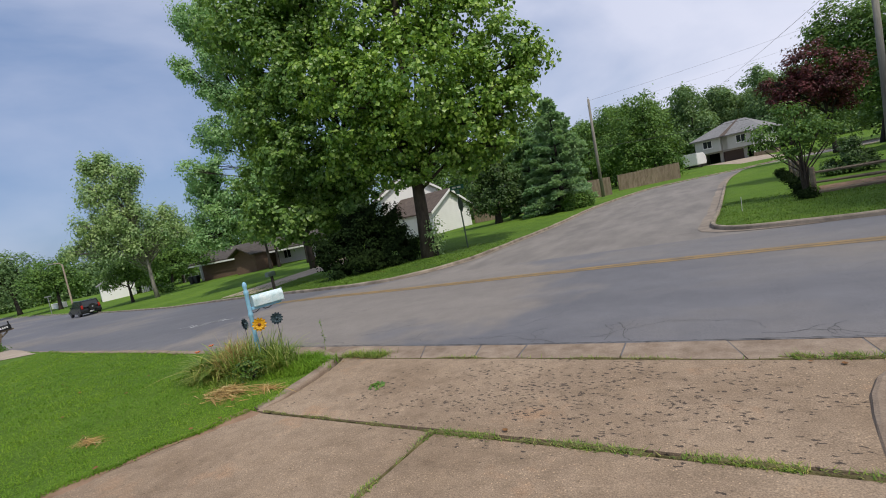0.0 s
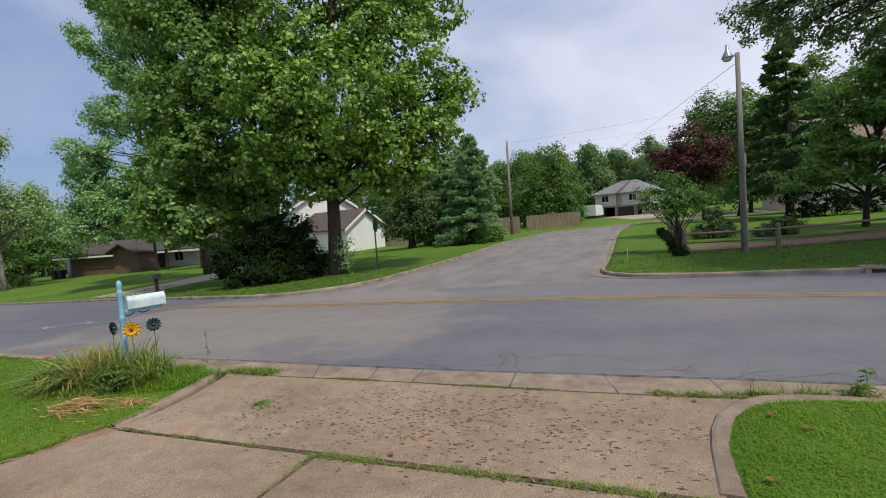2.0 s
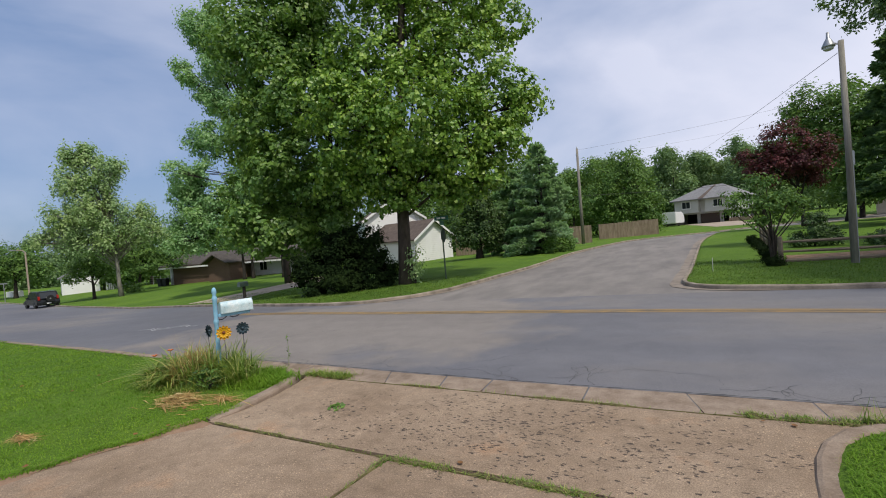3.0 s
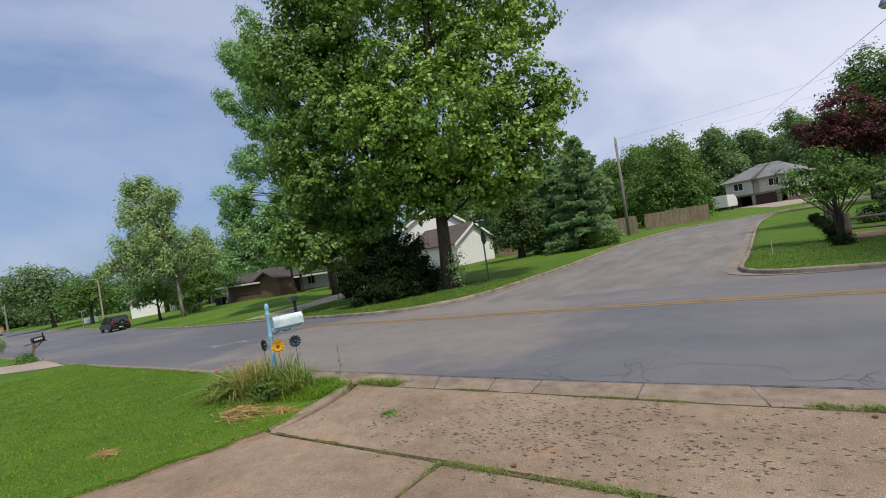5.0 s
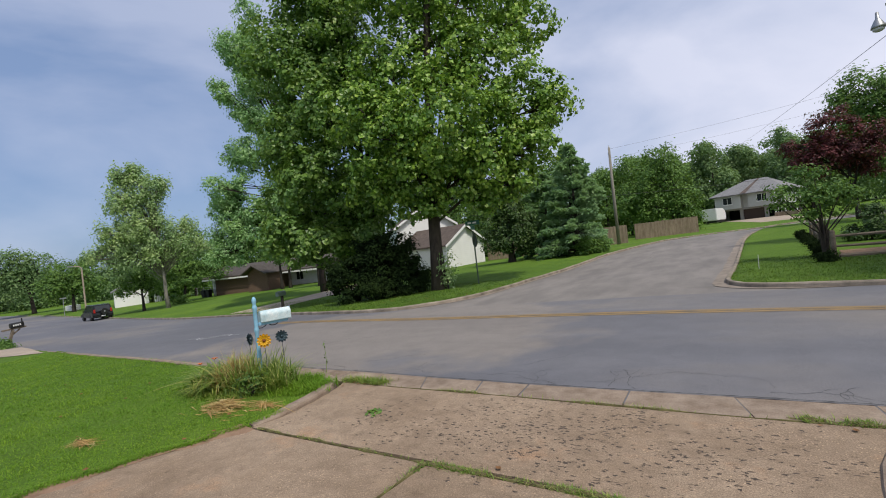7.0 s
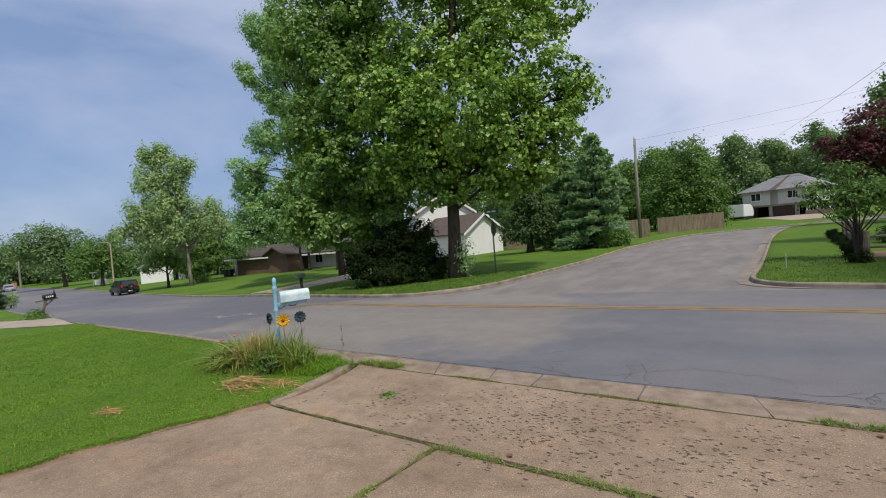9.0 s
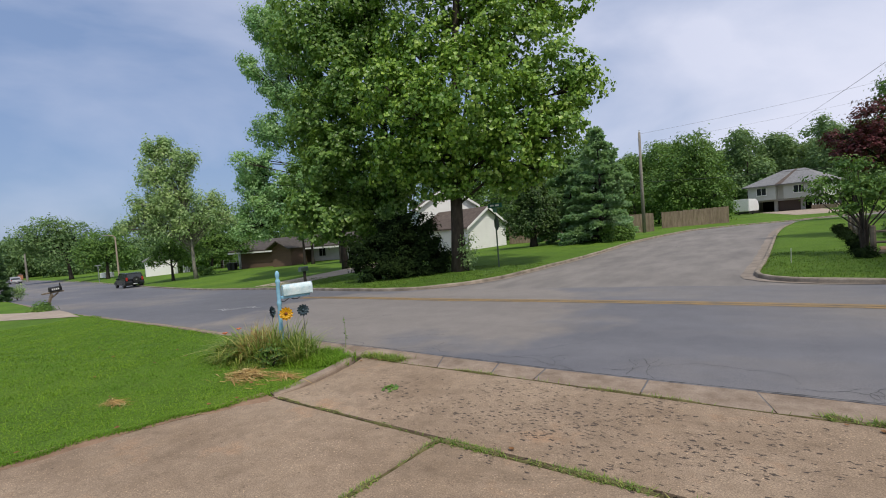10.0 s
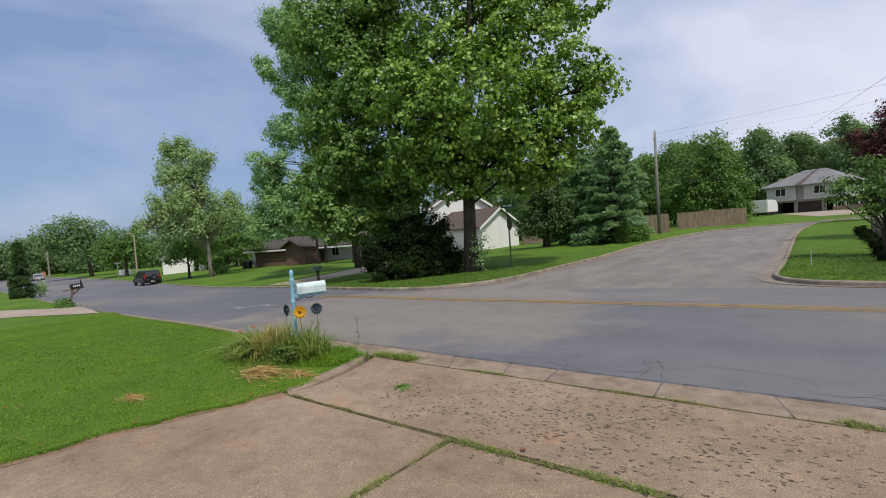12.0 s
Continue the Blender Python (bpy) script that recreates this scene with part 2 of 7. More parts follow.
LEAF_YARD = leafy("yard_leaf", (0.022, 0.06, 0.016), (0.075, 0.14, 0.035), 0.15, 0.5, (0.12, 0.2, 0.06))
LEAF_LOC = leafy("locust_leaf", (0.17, 0.33, 0.13), (0.35, 0.57, 0.26), 0.44, 0.45, (0.46, 0.66, 0.35), 0.5)
# yellow-green lifted well up, with haze and sunlight put into the colour
LEAF_MAPLE = leafy("maple_leaf", (0.26, 0.39, 0.17), (0.42, 0.56, 0.27), 0.42, 0.5, (0.5, 0.64, 0.36))
LEAF_MID = leafy("tree_leaf", (0.055, 0.135, 0.03), (0.15, 0.27, 0.055), 0.28)
# paler and bluer than the mid leaf: distance haze painted into the colour
LEAF_HAZE = leafy("hazed_leaf", (0.09, 0.175, 0.07), (0.20, 0.31, 0.13), 0.34)
LEAF_RED = leafy("purple_leaf", (0.04, 0.009, 0.013), (0.13, 0.02, 0.032), 0.15)
NEEDLE = leafy("pine_needle", (0.23, 0.38, 0.22), (0.40, 0.58, 0.36), 0.45)
WEED_LEAF = leafy("weed_leaf", (0.03, 0.075, 0.014), (0.10, 0.19, 0.03), 0.2, 0.5)
LEAF_OAK = leafy("oak_leaf", (0.08, 0.155, 0.07), (0.19, 0.29, 0.13), 0.34, 0.5, (0.28, 0.38, 0.2))
NEEDLE_DARK = leafy("spruce_needle", (0.07, 0.15, 0.085), (0.15, 0.25, 0.13), 0.42)
# near black: the deep shade under the tree is put into this leaf colour
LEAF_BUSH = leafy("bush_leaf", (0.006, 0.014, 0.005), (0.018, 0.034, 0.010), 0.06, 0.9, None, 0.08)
LEAF_LIGHT = leafy("dogwood_leaf", (0.10, 0.21, 0.05), (0.25, 0.40, 0.10), 0.42, 0.5, (0.34, 0.48, 0.14))
BLADE = leafy("grass_blade", (0.115, 0.24, 0.020), (0.185, 0.335, 0.030), 0.32, 0.7, (0.23, 0.34, 0.055), 0.2)
VERGE = leafy("verge_blade", (0.05, 0.12, 0.016), (0.12, 0.22, 0.026), 0.35, 0.6, (0.15, 0.21, 0.05))
LONG_BLADE = leafy("long_grass", (0.085, 0.17, 0.022), (0.25, 0.35, 0.06), 0.3, 0.5, (0.48, 0.42, 0.16))
STRAW = leafy("dry_straw", (0.20, 0.105, 0.035), (0.52, 0.35, 0.14), 0.2, 0.8, (0.62, 0.50, 0.26))
WHITE_SIDING = plain("white_siding", (0.80, 0.80, 0.79), 0.6, 0, 0.06, 1.5)
GREY_SIDING = plain("grey_siding", (0.33, 0.33, 0.31), 0.7, 0, 0.1, 1.5)
PALE_SIDING = plain("pale_grey_siding", (0.52, 0.53, 0.50), 0.65, 0, 0.08, 1.5)
SHINGLE = grained("brown_shingle", (0.085, 0.062, 0.05), (0.15, 0.115, 0.095), 3, 25, 0.95, 0.5, 0.02)
GREY_SHINGLE = grained("grey_shingle", (0.17, 0.17, 0.175), (0.27, 0.27, 0.275), 3, 25, 0.95, 0.5, 0.02)
DARK_SHINGLE = grained("grey_brown_shingle", (0.055, 0.046, 0.04), (0.105, 0.09, 0.078), 3, 25, 0.95, 0.5, 0.02)
BRICK = grained("brown_brick", (0.10, 0.060, 0.042), (0.19, 0.12, 0.085), 8, 30, 0.92, 0.5, 0.01)
# near-black paint that stands for the shade inside openings
SHADE_VOID = plain("interior_shade", (0.012, 0.011, 0.010), 0.8)
GARAGE_DOOR = plain("brown_garage_door", (0.06, 0.038, 0.03), 0.6)
WINDOW_GLASS = plain("window_glass", (0.03, 0.035, 0.04), 0.08, 0, 0.2)
FENCE_WOOD = grained("weathered_fence_wood", (0.17, 0.125, 0.085), (0.33, 0.26, 0.19), 5, 40, 0.9, 0.5, 0.01, 0.8, (1, 1, 0.15))
RAIL_WOOD = grained("grey_split_wood", (0.13, 0.10, 0.07), (0.28, 0.225, 0.165), 5, 40, 0.92, 0.7, 0.015, 0.8, (0.25, 1, 1))
POLE_WOOD = grained("grey_pole_wood", (0.16, 0.145, 0.12), (0.33, 0.31, 0.27), 5, 40, 0.9, 0.5, 0.01, 0.6, (1, 1, 0.1))
METAL = plain("galvanised_metal", (0.40, 0.41, 0.42), 0.45, 0.8)
PALE_BLUE = plain("pale_blue_paint", (0.26, 0.52, 0.70), 0.5, 0, 0.25, 14)
CHIPPED = grained("chipped_white_blue_paint", (0.42, 0.62, 0.68), (0.76, 0.82, 0.82), 9, 60, 0.5, 0.15, 0.002, 3.0)
BLACK = plain("black_paint", (0.015, 0.015, 0.016), 0.45)
MOSS = grained("joint_moss", (0.085, 0.07, 0.028), (0.20, 0.18, 0.07), 12, 80, 0.95, 0.8, 0.02)
SOIL = grained("bare_soil", (0.19, 0.115, 0.072), (0.35, 0.225, 0.145), 4, 60, 0.95, 0.7, 0.02)


# ---- mesh building ----
class Shape:
    """Gathers vertices and faces of one mesh."""
    def __init__(self):
        self.v, self.f = [], []

    def add(self, verts, faces):
        n = len(self.v)
        self.v += [tuple(p) for p in verts]
        self.f += [tuple(i + n for i in f) for f in faces]
        return self

    def box(self, lo, hi, turn=None):
        (a, b, c), (d, e, g) = lo, hi
        vs = [(a, b, c), (d, b, c), (d, e, c), (a, e, c), (a, b, g), (d, b, g), (d, e, g), (a, e, g)]
        if turn is not None:
            vs = [turn @ Vector(p) for p in vs]
        return self.add(vs, [(3, 2, 1, 0), (4, 5, 6, 7), (0, 1, 5, 4), (1, 2, 6, 5), (2, 3, 7, 6), (3, 0, 4, 7)])

    def tube(self, points, radii, sides=8, cap=True):
        points = [Vector(p) for p in points]
        rings = []
        for i, p in enumerate(points):
            d = (points[min(i + 1, len(points) - 1)] - points[max(i - 1, 0)]).normalized()
            a = d.cross(Vector((0.13, 0.97, 0.2))).normalized()
            b = d.cross(a)
            rings.append([p + (a * math.cos(k * math.tau / sides) + b * math.sin(k * math.tau / sides)) * radii[i] for k in range(sides)])
        faces = [(r * sides + k, r * sides + (k + 1) % sides, (r + 1) * sides + (k + 1) % sides, (r + 1) * sides + k)
                 for r in range(len(rings) - 1) for k in range(sides)]
        if cap:
            faces += [tuple(range(sides - 1, -1, -1)), tuple((len(rings) - 1) * sides + k for k in range(sides))]
        return self.add([p for r in rings for p in r], faces)

    def spin(self, profile, sides=16, at=(0, 0, 0)):
        """A turned form round z from (radius, height) pairs."""
        vs = [(at[0] + r * math.cos(k * math.tau / sides), at[1] + r * math.sin(k * math.tau / sides), at[2] + h) for r, h in profile for k in range(sides)]
        fs = [(r * sides + k, r * sides + (k + 1) % sides, (r + 1) * sides + (k + 1) % sides, (r + 1) * sides + k)
              for r in range(len(profile) - 1) for k in range(sides)]
        fs += [tuple(range(sides - 1, -1, -1)), tuple((len(profile) - 1) * sides + k for k in range(sides))]
        return self.add(vs, fs)

    def prism(self, outline, axis, lo, hi):
        """An outline of (a, b) pairs drawn out along axis 'x', 'y' or 'z' from lo to hi."""
        def put(a, b, c):
            return {"x": (c, a, b), "y": (a, c, b), "z": (a, b, c)}[axis]
        n = len(outline)
        vs = [put(a, b, lo) for a, b in outline] + [put(a, b, hi) for a, b in outline]
        return self.add(vs, [tuple(range(n - 1, -1, -1)), tuple(range(n, 2 * n))] + [(k, (k + 1) % n, n + (k + 1) % n, n + k) for k in range(n)])

    def mesh(self, name, bevel=0.0, smooth=False, fix=True):
        me = bpy.data.meshes.new(name)
        me.from_pydata(self.v, [], self.f)
        if fix or bevel:
            bm = bmesh.new()
            bm.from_mesh(me)
            if fix:
                bmesh.ops.recalc_face_normals(bm, faces=bm.faces)
            if bevel:
                sharp = [e for e in bm.edges if len(e.link_faces) == 2 and e.calc_face_angle(0) > 0.6]
                bmesh.ops.bevel(bm, geom=sharp, offset=bevel, segments=2, affect="EDGES", clamp_overlap=True)
            bm.to_mesh(me)
            bm.free()
        if smooth:
            me.polygons.foreach_set("use_smooth", [True] * len(me.polygons))
        return me


def part(name, shape, mat, parent=None, label="", bevel=0.0, smooth=False, fix=True):
    """One mesh object under a thing or a part."""
    me = shape if isinstance(shape, bpy.types.Mesh) else shape.mesh(name, bevel, smooth, fix)
    if mat and not me.materials:
        me.materials.append(mat)
    ob = new(name, me)
    ob.parent = parent
    if label:
        ob["label"] = label
    return ob


def thing(name, at, label, category, group="", turn=0.0, kind=""):
    """An Empty at a thing's base, which its parts hang from."""
    ob = new(name)
    ob.empty_display_size = 0.2
    ob.matrix_basis = pose(at[0], at[1], at[2], 0, 0, turn)
    return tagged(ob, label, category, group, kind)


def big_mesh(name, verts, faces_flat, per_face, mat, smooth=False):
    """A mesh from arrays of vertices and of faces that all have the same number of corners."""
    me = bpy.data.meshes.new(name)
    verts = np.asarray(verts, np.float32).reshape(-1, 3)
    faces_flat = np.asarray(faces_flat, np.int32).ravel()
    n = len(faces_flat) // per_face
    me.vertices.add(len(verts))
    me.vertices.foreach_set("co", verts.ravel())
    me.loops.add(len(faces_flat))
    me.loops.foreach_set("vertex_index", faces_flat)
    me.polygons.add(n)
    me.polygons.foreach_set("loop_start", np.arange(n, dtype=np.int32) * per_face)
    me.polygons.foreach_set("loop_total", np.full(n, per_face, np.int32))
    me.polygons.foreach_set("use_smooth", np.full(n, smooth))
    me.update(calc_edges=True)
    me.materials.append(mat)
    return me


# ---- the lie of the land ----
GX = [(-400, -2.9), (-75, -2.15), (-60, -1.86), (-32, -1.14), (-22, -0.68), (-12, -0.25), (0, 0.0), (40, 0.5), (400, 3.0)]
GY = [(-400, 3.0), (-4, 0.2), (4.3, 0.0), (16, 0.0), (30, 0.17), (42, 0.31), (48, 0.22), (56, 0.06), (66, 0.22), (95, 0.62), (130, 1.4), (400, 5.0)]


def lerp_rows(rows, v):
    return np.interp(v, [r[0] for r in rows], [r[1] for r in rows])


def grade(x, y):
    """Height of the paved ground."""
    return (lerp_rows(GX, x - 1.5) + lerp_rows(GX, x + 1.5) + lerp_rows(GX, x)) / 3 + (lerp_rows(GY, y - 0.6) + lerp_rows(GY, y + 0.6)) / 2


def smooth_line(points, step=0.5):
    """A line through the points, rounded and evenly sampled."""
    p = np.array(points, float)
    for _ in range(3):
        q = np.empty((2 * len(p), 2))
        q[0], q[-1] = p[0], p[-1]
        q[1:-1:2] = p[:-1] * 0.75 + p[1:] * 0.25
        q[2:-1:2] = p[:-1] * 0.25 + p[1:] * 0.75
        p = q
    d = np.r_[0, np.cumsum(np.hypot(*np.diff(p, axis=0).T))]
    s = np.linspace(0, d[-1], max(2, int(d[-1] / step)))
    return np.c_[np.interp(s, d, p[:, 0]), np.interp(s, d, p[:, 1])]


# edges of the paving, seen from above
FAR_LEFT = smooth_line([(-400, 40), (-140, 32), (-93.7, 27.5), (-79, 25.8), (-62, 22.8), (-47.6, 19.3), (-24.3, 15.03), (-17.0, 13.2), (-14.5, 12.45), (-12.5, 12.0), (-10.9, 11.75), (-9.8, 11.78), (-8.9, 12.25), (-8.1, 13.1), (-7.55, 14.2), (-7.3, 16.2),
                        (-7.0, 18.8), (-6.6, 21.5), (-6.4, 25.5), (-6.3, 31.5), (-3.98, 41.9), (-1.08, 47.8), (1.88, 53.5), (7, 60), (16, 66), (60, 82)])
FAR_RIGHT = smooth_line([(60, 73), (22, 60), (10, 55), (5.4, 50.5), (3.4, 45), (1.47, 34.4), (0.72, 22.8), (0.36, 17.1), (0.12, 14.6), (0.06, 13.6), (0.25, 12.95), (0.75, 12.45), (1.5, 12.15), (2.6, 11.98), (4.2, 11.9),
                         (7, 11.6), (14, 10.9), (60, 7), (400, -20)])
NEAR_LEFT = smooth_line([(-400, 26), (-140, 18), (-60.4, 11.7), (-24.2, 7.1), (-11.2, 5.4), (-7.0, 5.1), (-5.4, 4.98), (-4.98, 4.74), (-4.74, 4.2), (-4.64, 3.4), (-4.72, 3.1), (-5.0, 2.4), (-5.37, 1.5), (-5.45, 0.7), (-5.5, -1), (-5.6, -10)], 0.3)
NEAR_RIGHT = smooth_line([(0.58, -10), (0.56, 1.5), (0.60, 2.86), (0.65, 3.22), (0.71, 3.64), (0.81, 4.0), (0.97, 4.27), (1.22, 4.47), (1.5, 4.56), (2.0, 4.57), (4, 4.45), (14, 3.7), (60, 0.5), (400, -26)], 0.3)


def inside(px, py, poly):
    hit = np.zeros(px.shape, bool)
    x0, y0 = poly[-1]
    for x1, y1 in poly:
        cross = (y1 > py) != (y0 > py)
        with np.errstate(divide="ignore", invalid="ignore"):
            hit ^= cross & (px < (x0 - x1) * (py - y1) / (y0 - y1) + x1)
        x0, y0 = x1, y1
    return hit


def away(px, py, line):
    """Distance from points to a line, for points near it."""
    best = np.full(px.shape, 1e9)
    for (x0, y0), (x1, y1) in zip(line[:-1], line[1:]):
        dx, dy = x1 - x0, y1 - y0
        k = np.clip(((px - x0) * dx + (py - y0) * dy) / (dx * dx + dy * dy), 0, 1)
        best = np.minimum(best, (px - x0 - k * dx) ** 2 + (py - y0 - k * dy) ** 2)
    return np.sqrt(best)


PAVED = np.concatenate([FAR_LEFT, FAR_RIGHT, NEAR_RIGHT[::-1], NEAR_LEFT[::-1]])
KERB_UP = 0.10


def lawn_height(x, y):
    """Height of the lawns, above the kerbs."""
    x, y = np.asarray(x, float), np.asarray(y, float)
    z = grade(x, y) + KERB_UP - 0.045 * np.clip((9 - y) / 2, 0, 1) * np.clip((x + 30) / 10, 0, 1)
    z = z - 0.03 * np.clip((3.3 - y) / 0.8, 0, 1) * np.clip((x + 9) / 3, 0, 1)
    z = z + 0.05 * np.sin(x * 0.21 + 1) * np.sin(y * 0.17) * np.clip((np.hypot(x, y) - 14) / 20, 0, 1)
    back = np.clip((y - 20) / 25, 0, 1) * np.clip((-x - 16) / 14, 0, 1)     # yards across the street rise a little
    return z + back * 0.25


def grown(span, first, last, ratio):
    """Coordinates evenly spaced over first..last, ever wider beyond."""
    inner = list(np.arange(first, last, span))
    low, high, s = [first], [inner[-1]], span
    while low[-1] > -900 or high[-1] < 900:
        s *= ratio
        low.append(low[-1] - s), high.append(high[-1] + s)
    return np.array(low[:0:-1] + inner + high[1:])


def make_ground():
    gx, gy = grown(0.17, -24, 9, 1.045), grown(0.17, -1.5, 20, 1.045)
    x, y = (a.ravel() for a in np.meshgrid(gx, gy))
    near = (np.abs(x) < 130) & (np.abs(y) < 130)
    d = np.full(x.shape, 5.0)
    inn = inside(x, y, PAVED)
    for line in (FAR_LEFT, FAR_RIGHT, NEAR_LEFT, NEAR_RIGHT):
        d[near] = np.minimum(d[near], away(x[near], y[near], line))
    d = np.where(inn, -d, d)
    rise = np.clip((d + 0.04) / 0.17, 0, 1)
    z = (grade(x, y) - 0.10) * (1 - rise) + lawn_height(x, y) * rise
    far = np.hypot(x, y)
    z = z + np.clip((far - 150) / 500, 0, 1) ** 1.5 * 6
    nx, ny = len(gx), len(gy)
    i = np.arange(nx * ny).reshape(ny, nx)
    quads = np.stack([i[:-1, :-1], i[:-1, 1:], i[1:, 1:], i[1:, :-1]], -1).reshape(-1, 4)
    me = big_mesh("ground", np.c_[x, y, z], quads, 4, LAWN, True)
    return tagged(new("ground", me), "mown green lawn rolling gently over the whole neighbourhood", "lawn", kind="structure")


def strip(name, left, right, mat, lift=0.0, across=6, smooth=True):
    """A sheet between two lines of as many points, lying on the grade."""
    left, right = np.asarray(left), np.asarray(right)
    n = len(left)
    k = np.linspace(0, 1, across)[None, :, None]
    p = left[:, None] * (1 - k) + right[:, None] * k
    z = grade(p[..., 0], p[..., 1]) + lift
    v = np.concatenate([p, z[..., None]], -1).reshape(-1, 3)
    i = np.arange(n * across).reshape(n, across)
    q = np.stack([i[:-1, :-1], i[1:, :-1], i[1:, 1:], i[:-1, 1:]], -1).reshape(-1, 4)
    me = big_mesh(name, v, q, 4, mat, smooth)
    bm = bmesh.new()
    bm.from_mesh(me)
    bmesh.ops.recalc_face_normals(bm, faces=bm.faces)
    if sum(f.normal.z for f in bm.faces) < 0:
        bmesh.ops.reverse_faces(bm, faces=bm.faces)
    bm.to_mesh(me)
    bm.free()
    return me


def y_on(line, x):
    o = np.argsort(line[:, 0])
    return np.interp(x, line[o, 0], line[o, 1])


ground = make_ground()
main_x = np.concatenate([np.linspace(-380, -60, 60)[:-1], np.linspace(-60, 30, 130), np.linspace(30, 380, 50)[1:]])
far_pts = [(-400, 40), (-140, 32), (-93.7, 27.7), (-79, 26), (-62, 23), (-47.6, 19.4), (-24.3, 15.03), (-17, 13.3), (-12.5, 12.15), (-9.9, 12.0), (4.2, 11.9), (7, 11.6), (14, 10.9), (60, 7), (400, -20)]
near_pts = [(-400, 26), (-140, 18), (-60.4, 11.7), (-24.2, 7.1), (-11.2, 5.4), (-5.0, 4.95), (1.6, 4.6), (4, 4.45), (14, 3.7), (60, 0.5), (400, -26)]
far_y, near_y = lerp_rows(far_pts, main_x), lerp_rows(near_pts, main_x)
road = tagged(new("road", strip("road", np.c_[main_x, near_y - 0.08], np.c_[main_x, far_y + 0.1], ASPHALT, 0.0, 10)),
              "worn grey asphalt street with fine cracks", "road", kind="structure")
west = FAR_LEFT[(FAR_LEFT[:, 0] > -9.9) & (FAR_LEFT[:, 1] > 11.9)]
east = FAR_RIGHT[(FAR_RIGHT[:, 0] < 60) & (FAR_RIGHT[:, 1] > 11.4)][::-1]


def resample(line, n):
    d = np.r_[0, np.cumsum(np.hypot(*np.diff(line, axis=0).T))]
    s = np.linspace(0, d[-1], n)
    return np.c_[np.interp(s, d, line[:, 0]), np.interp(s, d, line[:, 1])]


east = east[np.argmin(np.abs(east[:, 1] - 11.6)):] if east[0, 1] < 12 else east
side_road = tagged(new("side_road", strip("side_road", np.r_[[(-9.9, 11.2)], resample(west, 140) - (0.08, 0)], np.r_[[(3.4, 10.9)], resample(east, 140) + (0.08, 0)], SIDE_ASPHALT, -0.005, 8)),
                   "tan grey asphalt side street rising gently", "road", kind="structure")


def kerb(name, line, side, label, width=0.16, up=KERB_UP + 0.012, fade=False, mat=KERB):
    """A rounded kerb along a line; side +1 or -1 is where the lawn lies."""
    line = np.asarray(line)
    t = np.gradient(line, axis=0)
    t /= np.hypot(t[:, 0], t[:, 1])[:, None]
    nrm = np.c_[-t[:, 1], t[:, 0]] * side
    prof = [(0.0, -0.12), (0.0, up - 0.035), (0.012, up - 0.01), (0.04, up), (width - 0.02, up), (width, up - 0.02), (width, -0.12)]
    low = np.clip((line[:, 1] - 2.75) / 0.9, 0.35, 1) if fade else np.ones(len(line))
    rows = []
    for a, h in prof:
        p = line + nrm * a
        rows.append(np.c_[p, grade(line[:, 0], line[:, 1]) + (h * low if h > 0 else h) + 0.006 * np.sin(line[:, 0] * 3.1 + line[:, 1] * 2.3)])
    v = np.stack(rows, 1)
    n, m = v.shape[:2]
    i = np.arange(n * m).reshape(n, m)
    q = np.stack([i[:-1, :-1], i[1:, :-1], i[1:, 1:], i[:-1, 1:]], -1).reshape(-1, 4)
    me = big_mesh(name, v.reshape(-1, 3), q, 4, mat)
    bm = bmesh.new()
    bm.from_mesh(me)
    bm.verts.ensure_lookup_table()
    for ring in (i[0], i[-1]):
        bm.faces.new([bm.verts[k] for k in ring])
    bmesh.ops.recalc_face_normals(bm, faces=bm.faces)
    bm.to_mesh(me)
    bm.free()
    return tagged(new(name, me), label, "kerb", kind="structure")


near_only = lambda line, r: line[(np.abs(line[:, 0]) < r) & (np.abs(line[:, 1]) < r)]
kerb("kerb_far_left", near_only(FAR_LEFT, 120), 1, "weathered concrete kerb along the lawn across the street", 0.11, mat=OLD_KERB)
kerb("kerb_far_right", near_only(FAR_RIGHT, 120), 1, "weathered concrete kerb round the corner lawn", 0.11, mat=OLD_KERB)


def gutter_pan(name, line, side, wide, label):
    """A flat concrete pan at a kerb's foot, tapering out at both ends."""
    t = np.gradient(line, axis=0)
    t /= np.hypot(t[:, 0], t[:, 1])[:, None]
    k = np.linspace(0, 1, len(line))
    w = wide * np.clip(np.minimum(k, 1 - k) * 14, 0.05, 1) * (1 + 0.06 * np.sin(k * 90))
    out = line + np.c_[t[:, 1], -t[:, 0]] * (side * w)[:, None]
    return tagged(new(name, strip(name, line, out, PAN, 0.007, 3)), label, "gutter", kind="structure")


PAN = grained("stained_pan_concrete", (0.20, 0.165, 0.135), (0.34, 0.285, 0.235), 2.5, 60, 0.92, 0.5, 0.006, 0.6, spots=0.5)
gutter_pan("pan_corner", FAR_RIGHT[(FAR_RIGHT[:, 0] < 4) & (FAR_RIGHT[:, 1] > 12.0) & (FAR_RIGHT[:, 1] < 46)], 1, 0.30, "tan concrete gutter pan round the corner lawn")
gutter_pan("pan_side_street", FAR_LEFT[(FAR_LEFT[:, 0] > -9) & (FAR_LEFT[:, 0] < 0) & (FAR_LEFT[:, 1] < 46)], 1, 0.24, "stained concrete gutter pan along the side street")
nl = near_only(NEAR_LEFT, 120)
kerb("kerb_near_left", nl[(nl[:, 1] > 2.95)], -1, "rounded concrete kerb curving into the driveway", 0.16, 0.075, True)
nr = near_only(NEAR_RIGHT, 60)
kerb("kerb_near_right", nr[(nr[:, 1] > 2.75) | (nr[:, 0] > 2)], -1, "rounded concrete kerb curving out of the driveway", 0.14, 0.05, True)


